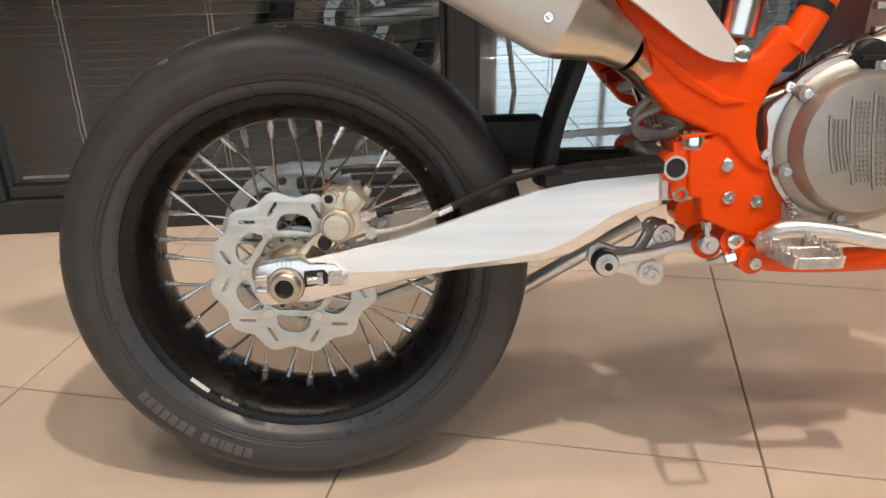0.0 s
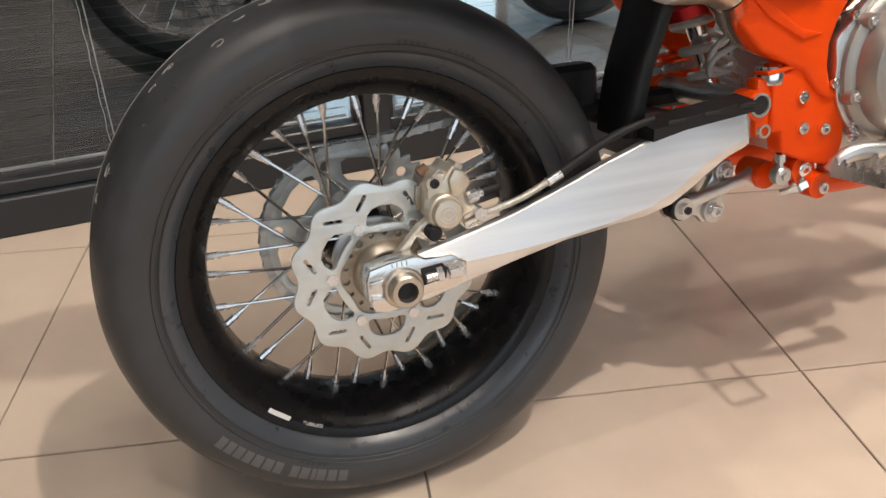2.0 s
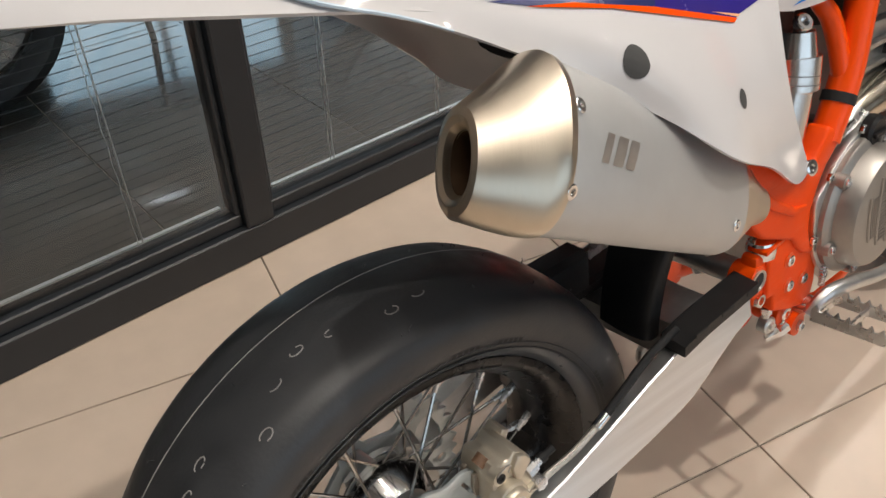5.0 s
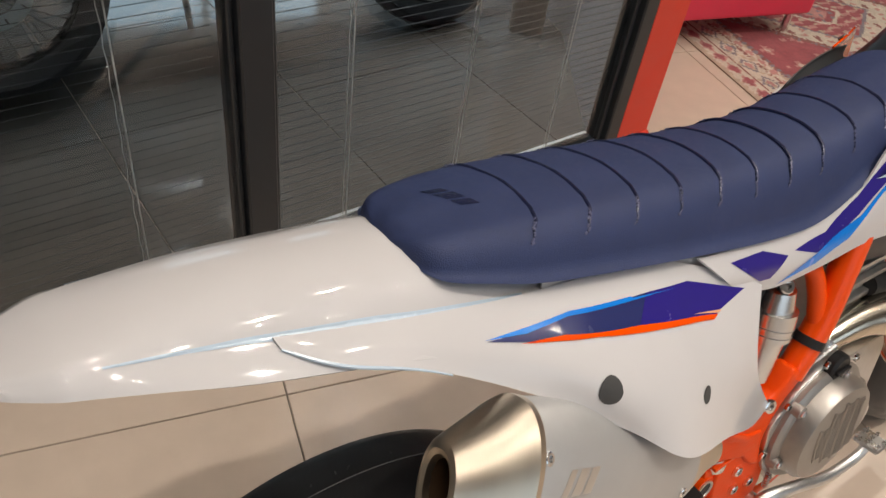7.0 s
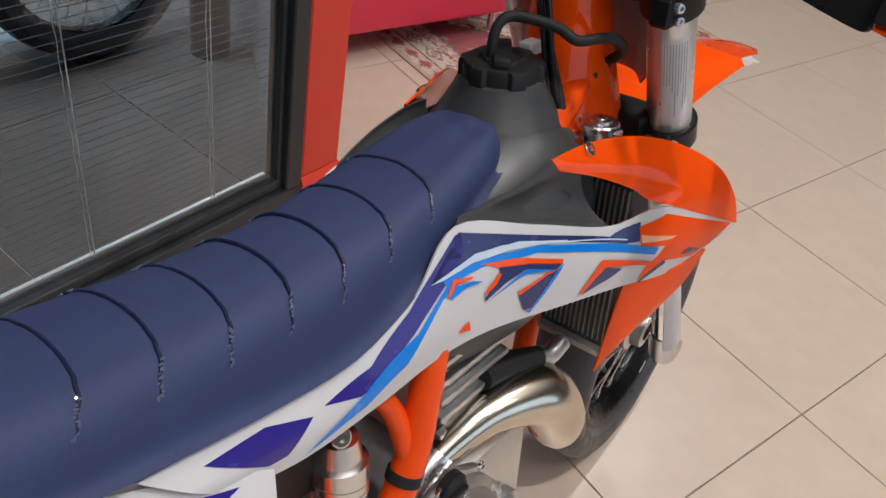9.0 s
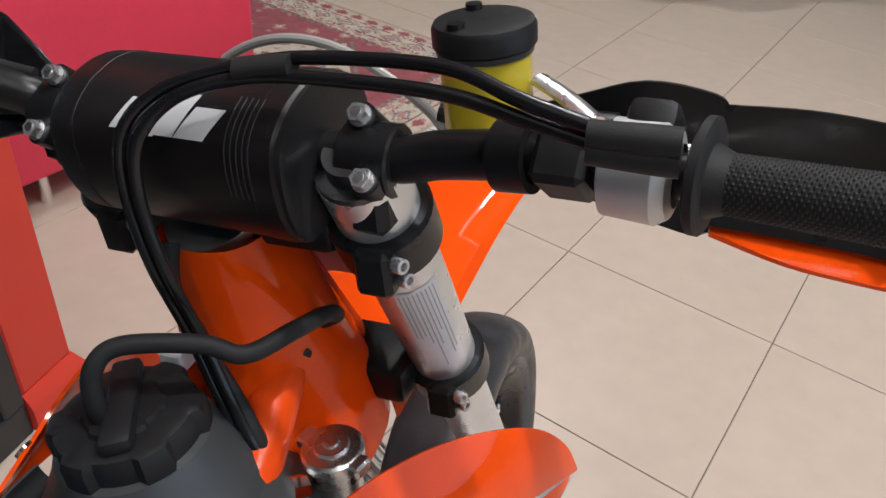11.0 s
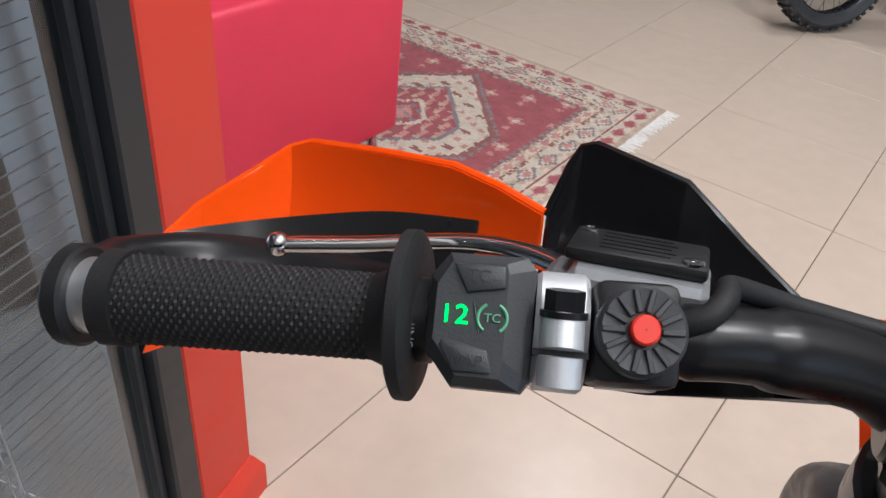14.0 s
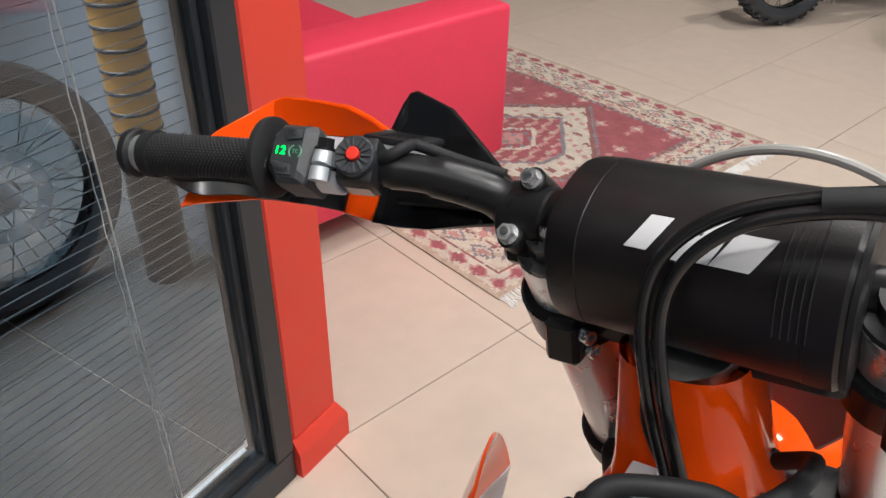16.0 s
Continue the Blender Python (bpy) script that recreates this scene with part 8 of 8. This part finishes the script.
def build_right_controls():
    m = bar_frame(-0.272)
    th = part("throttle_housing", blathe([(-0.018, 0.020), (-0.016, 0.025), (0.010, 0.026), (0.016, 0.022), (0.018, 0.016)], 36, axis="x"), M_SANDBLAST, bike, "grey throttle housing", m=m)
    part("housing_cover", bbox(-0.012, 0.014, 0.010, 0.034, -0.014, 0.016, 0.006, seg=2), M_BLACKP, th)
    part("start_button_box", bbox(-0.015, 0.015, -0.018, 0.018, -0.015, 0.020, 0.004), M_BLACKP, bike, "black start switch", m=bar_frame(-0.235))
    part("brake_clamp", blathe([(-0.010, 0.0145), (-0.010, 0.020), (0.010, 0.020), (0.010, 0.0145)], 28, axis="x"), M_BLACKG, bike, "black brake lever clamp", m=bar_frame(-0.205))
    mcl = part("brake_master", btube([bar(0.040, -0.165, 0.004), bar(0.042, -0.250, 0.006)], 0.014, 18), M_BLACKG, bike, "black brake master cylinder")
    part("banjo_bolt", btube([bar(0.035, -0.160, -0.012), bar(0.032, -0.150, -0.028)], 0.008, 6), M_CHROME, mcl)
    c = Vector((1.088, -0.183, -0.021))
    res = part("brake_reservoir", blathe([(1.146, 0.012), (1.146, 0.024), (1.150, 0.0275), (1.200, 0.0275), (1.200, 0.005)], 40, c, "z"), M_YELLOW, bike, "round reservoir with yellow brake fluid and black lid")
    part("reservoir_lid", blathe([(1.2005, 0.029), (1.202, 0.031), (1.212, 0.031), (1.215, 0.0295), (1.216, 0.024), (1.215, 0.0005)], 40, c, "z"), M_BLACKP, res, "black round lid")
    part("lid_rim", blathe([(1.197, 0.0290), (1.2003, 0.0295), (1.2003, 0.028)], 40, c, "z"), M_GREYP, res)
    for a in (0.6, 2.7):
        part("lid_knob", blathe([(1.214, 0.0055), (1.219, 0.005), (1.219, 0.0003)], 12, c + Vector((0.022 * math.cos(a), 0.022 * math.sin(a), 0)), "z"), M_BLACKG, res)
    part("reservoir_bracket", btube(curve([(1.088, -0.215, 1.160), (1.077, -0.235, 1.154), (1.06, -0.255, 1.148)], 3), 0.007, 10, flat=0.5), M_STEEL, bike, "steel reservoir bracket")
    part("reservoir_hose", btube(curve([(1.088, -0.183, 1.132), (1.084, -0.188, 1.124), (1.072, -0.197, 1.126)], 4), 0.006, 10), M_RUBBER, res)
    # throttle cables across the pad and down past the steering head
    for o in (0.0, 1.0):
        P = [(0.975, -0.30, 1.168 + 0.008 * o), (0.985, -0.24, 1.180 + 0.009 * o), (0.992 + 0.008 * o, -0.193, 1.188 + 0.010 * o), (0.995 + 0.008 * o, -0.12, 1.190 + 0.008 * o), (0.990 + 0.006 * o, -0.078, 1.189 + 0.005 * o), (0.978 + 0.003 * o, -0.042 + 0.008 * o, 1.180 + 0.004 * o), (0.968, -0.018 + 0.010 * o, 1.158 + 0.004 * o), (0.965, -0.008 + 0.010 * o, 1.124), (0.962, -0.012 + 0.010 * o, 1.075), (0.966, -0.020 + 0.010 * o, 1.02), (0.960, -0.034 + 0.010 * o, 0.975), (0.952, -0.053 + 0.010 * o, 0.935), (0.965, -0.060 + 0.006 * o, 0.89)]
        part("throttle_cable", btube(curve(P, 7), 0.0039, 12), M_CABLE, bike, "black throttle cable")
        e = Vector((0.975, -0.30, 1.172 + 0.008 * o))
        part("cable_end", btube([e + BL * 0.030, e, e - BL * 0.010], [0.0065, 0.0075, 0.0075], 14), M_RUBBER, bike, "black rubber cable boot")
    part("cable_sleeve", btube(curve([(0.999, -0.108, 1.195), (0.997, -0.092, 1.194), (0.994, -0.076, 1.1925)], 4), 0.0088, 14, flat=0.7), M_RUBBER, bike, "black cable sleeve")
    part("front_brake_line", btube(curve([bar(0.032, -0.152, -0.026), bar(0.055, -0.13, 0.0), bar(0.075, -0.06, 0.030), bar(0.080, 0.0, 0.030), bar(0.080, 0.05, 0.0), bar(0.082, 0.080, -0.06), Vector((1.15, 0.085, 0.98)), Vector((1.22, 0.10, 0.80)), Vector((1.33, 0.11, 0.55))], 6), 0.0036, 10), M_CLEARHOSE, bike, "grey braided front brake line")


build_right_controls()


# ---- other motorcycles ----
def build_parked(name, label, m, colour, knobs=True):
    """An enduro machine seen only in part: wheels, fork, frame, engine, tank, seat and mudguards."""
    pb = thing(name, label, "motorcycle", m, "parked motorcycles")
    for wname, x, R in (("back_wheel", 0.0, 0.325), ("fore_wheel", 1.44, 0.335)):
        rim_r, z = R - 0.085, R
        w = part(wname, blathe([(-0.026, rim_r + 0.010), (-0.022, rim_r - 0.006), (0.022, rim_r - 0.006), (0.026, rim_r + 0.010), (0.016, rim_r + 0.006), (-0.016, rim_r + 0.006)], 64, (x, 0, z), closed=True), M_RIM, pb, "black spoked wheel")
        t = bmesh.new()
        lathe(t, [(-0.028, rim_r), (-0.050, rim_r + 0.03), (-0.053, R - 0.035), (-0.035, R - (0.014 if knobs else 0.008)), (0, R - (0.010 if knobs else 0.0)), (0.035, R - (0.014 if knobs else 0.008)), (0.053, R - 0.035), (0.050, rim_r + 0.03), (0.028, rim_r)], 80, (x, 0, z))
        for k in range(52 if knobs else 0):
            a = 2 * math.pi * k / 52
            for y in ((-0.044, -0.014, 0.014, 0.044) if k % 2 else (-0.028, 0.028)):
                rr = R - 0.017 if abs(y) > 0.04 else R - 0.012
                box(t, -0.009, 0.009, y - 0.009, y + 0.009, rr, rr + 0.012, 0, Matrix.Translation((x, 0, z)) @ Matrix.Rotation(a, 4, "Y"))
        part("tyre", t, M_TYRE, w, "black knobbly tyre" if knobs else "black road tyre")
        part("hub", blathe([(-0.06, 0.02), (-0.04, 0.045), (0.04, 0.045), (0.06, 0.02)], 28, (x, 0, z)), M_ALU, w)
        part("brake_disc", moved(flat2d([circle2(x, z, 0.118, 48), circle2(x, z, 0.080, 36)] + [slot2(x + 0.1 * math.cos(a), z + 0.1 * math.sin(a), 0.02, 0.006, a) for a in (2 * math.pi * k / 10 for k in range(10))], 0.004), Matrix.Translation((0, -0.055, 0))), M_DISC, w, "slotted steel disc")
        for k in range(32):
            a, side = 2 * math.pi * k / 32, -1 if k % 2 else 1
            h = Vector((x + 0.044 * math.cos(a + 0.6 * (1 if (k // 2) % 2 else -1)), side * 0.03, z + 0.044 * math.sin(a + 0.6 * (1 if (k // 2) % 2 else -1))))
            e = Vector((x + (rim_r - 0.006) * math.cos(a), side * 0.008, z + (rim_r - 0.006) * math.sin(a)))
            q = (e - h).to_track_quat("Z", "Y").to_matrix().to_4x4()
            part("spoke", SPOKE, None, w, m=Matrix.Translation(h) @ q @ Matrix.Diagonal((1, 1, (e - h).length, 1)))
    for s in (1, -1):
        part("swingarm_leg", btube(curve([(0, s * 0.10, 0.325), (0.25, s * 0.10, 0.36), (0.52, s * 0.08, 0.41)], 4), [0.022, 0.03, 0.03], 12, flat=1.3), M_ALU, pb)
        part("fork_tube", btube([(1.44, s * 0.10, 0.335), (1.08, s * 0.10, 1.08)], [0.024, 0.029], 18), M_SANDBLAST, pb)
        part("frame_tube", btube(curve([(0.50, s * 0.09, 0.36), (0.62, s * 0.09, 0.60), (0.80, s * 0.07, 0.84), (1.08, s * 0.03, 0.95)], 5), 0.018, 12), colour, pb)
        part("shroud", thick(bloft(resample([[(0.62, s * 0.10, 0.86), (0.85, s * 0.16, 0.88), (1.08, s * 0.20, 0.82)], [(0.66, s * 0.11, 0.76), (0.85, s * 0.17, 0.70), (1.02, s * 0.19, 0.62)]], 4, 5)), 0.003), colour, pb)
    part("engine", bbox(0.52, 0.86, -0.13, 0.13, 0.32, 0.62, 0.04, seg=2), M_BRONZE, pb)
    part("cylinder", bbox(0.68, 0.82, -0.08, 0.08, 0.6205, 0.80, 0.015), M_ALU, pb)
    rows = []
    for x, w, z0, z1 in ((-0.02, 0.05, 0.90, 0.93), (0.05, 0.085, 0.88, 0.95), (0.35, 0.09, 0.84, 0.94), (0.60, 0.085, 0.80, 0.93), (0.80, 0.06, 0.90, 0.96)):
        rows.append([(x, -w, z0), (x, -w * 0.8, z1 - 0.01), (x, 0, z1), (x, w * 0.8, z1 - 0.01), (x, w, z0)])
    part("saddle", bloft(rows, True, True), M_RUBBER, pb, "black saddle")
    part("tank", bbox(0.70, 1.02, -0.11, 0.11, 0.80, 0.95, 0.04, seg=2), M_TANK, pb)
    part("tail_mudguard", thick(bloft(resample([[(-0.34, -0.05, 0.92), (-0.34, 0, 0.94), (-0.34, 0.05, 0.92)], [(0.0, -0.10, 0.86), (0.0, 0, 0.92), (0.0, 0.10, 0.86)], [(0.30, -0.09, 0.80), (0.30, 0, 0.86), (0.30, 0.09, 0.80)]], 4, 3)), 0.003), colour, pb)
    part("nose_mudguard", thick(bloft(resample([[(1.14, -0.07, 0.80), (1.14, 0, 0.84), (1.14, 0.07, 0.80)], [(1.45, -0.08, 0.84), (1.45, 0, 0.87), (1.45, 0.08, 0.84)], [(1.80, -0.03, 0.79), (1.80, 0, 0.80), (1.80, 0.03, 0.79)]], 4, 3)), 0.003), colour, pb)
    part("bars", btube(curve([(0.96, -0.40, 1.15), (1.02, -0.2, 1.14), (1.06, 0, 1.12), (1.02, 0.2, 1.14), (0.96, 0.40, 1.15)], 5), 0.012, 12), M_BLACKG, pb)
    part("silencer", btube([(0.05, -0.14, 0.78), (0.40, -0.12, 0.62)], 0.065, 24), M_SANDBLAST, pb)
    part("prop", btube([(0.55, 0.12, 0.34), (0.60, 0.24, 0.01)], 0.011, 10), M_ALU, pb)
    return pb


M_DARKBIKE = mat("dark_grey_body_plastic", (0.03, 0.03, 0.034), 0.35, vary=0.08, coat=0.2)


def stand_at(x, y, heading):
    """Rear wheel on the floor at (x, y), leaning a little on its prop."""
    return Matrix.Translation((x, y, 0.006)) @ Matrix.Rotation(radians(heading), 4, "Z") @ Matrix.Rotation(radians(-7), 4, "X")


build_parked("motorcycle", "dark road motorcycle standing behind the glass partition", stand_at(-1.13, 1.855, 11.4), M_DARKBIKE, False)
parked = build_parked("motorcycle", "enduro motorcycle with knobbly tyres in the showroom", stand_at(4.28, 1.16, -38.0), M_DARKBIKE)
tagged(copy_thing(parked, stand_at(4.20, 2.08, -22.0)), "enduro motorcycle with knobbly tyres beside the rug")


def build_behind_glass():
    """An amber display stand on the floor behind the glass."""
    d = thing("display_stand", "amber striped display stand behind the glass", "display stand", Matrix.Translation((0.621, 2.054, 0.0052)))
    part("base", blathe([(0.0, 0.0001), (0.0, 0.066), (0.37, 0.064), (0.3705, 0.0001)], 28, axis="z"), M_GREYP, d, "dark grey base")
    part("core", blathe([(0.371, 0.0001), (0.371, 0.060), (1.3, 0.060), (1.31, 0.0001)], 32, axis="z"), M_AMBER, d)
    for k in range(16):
        part("band", blathe([(0.40 + k * 0.055, 0.0602), (0.402 + k * 0.055, 0.063), (0.409 + k * 0.055, 0.063), (0.411 + k * 0.055, 0.0602)], 32, axis="z"), M_GREYP, d, "dark band")


M_AMBER = mat("amber_plastic", (0.75, 0.38, 0.08), 0.4, vary=0.15, scale=20)
build_behind_glass()
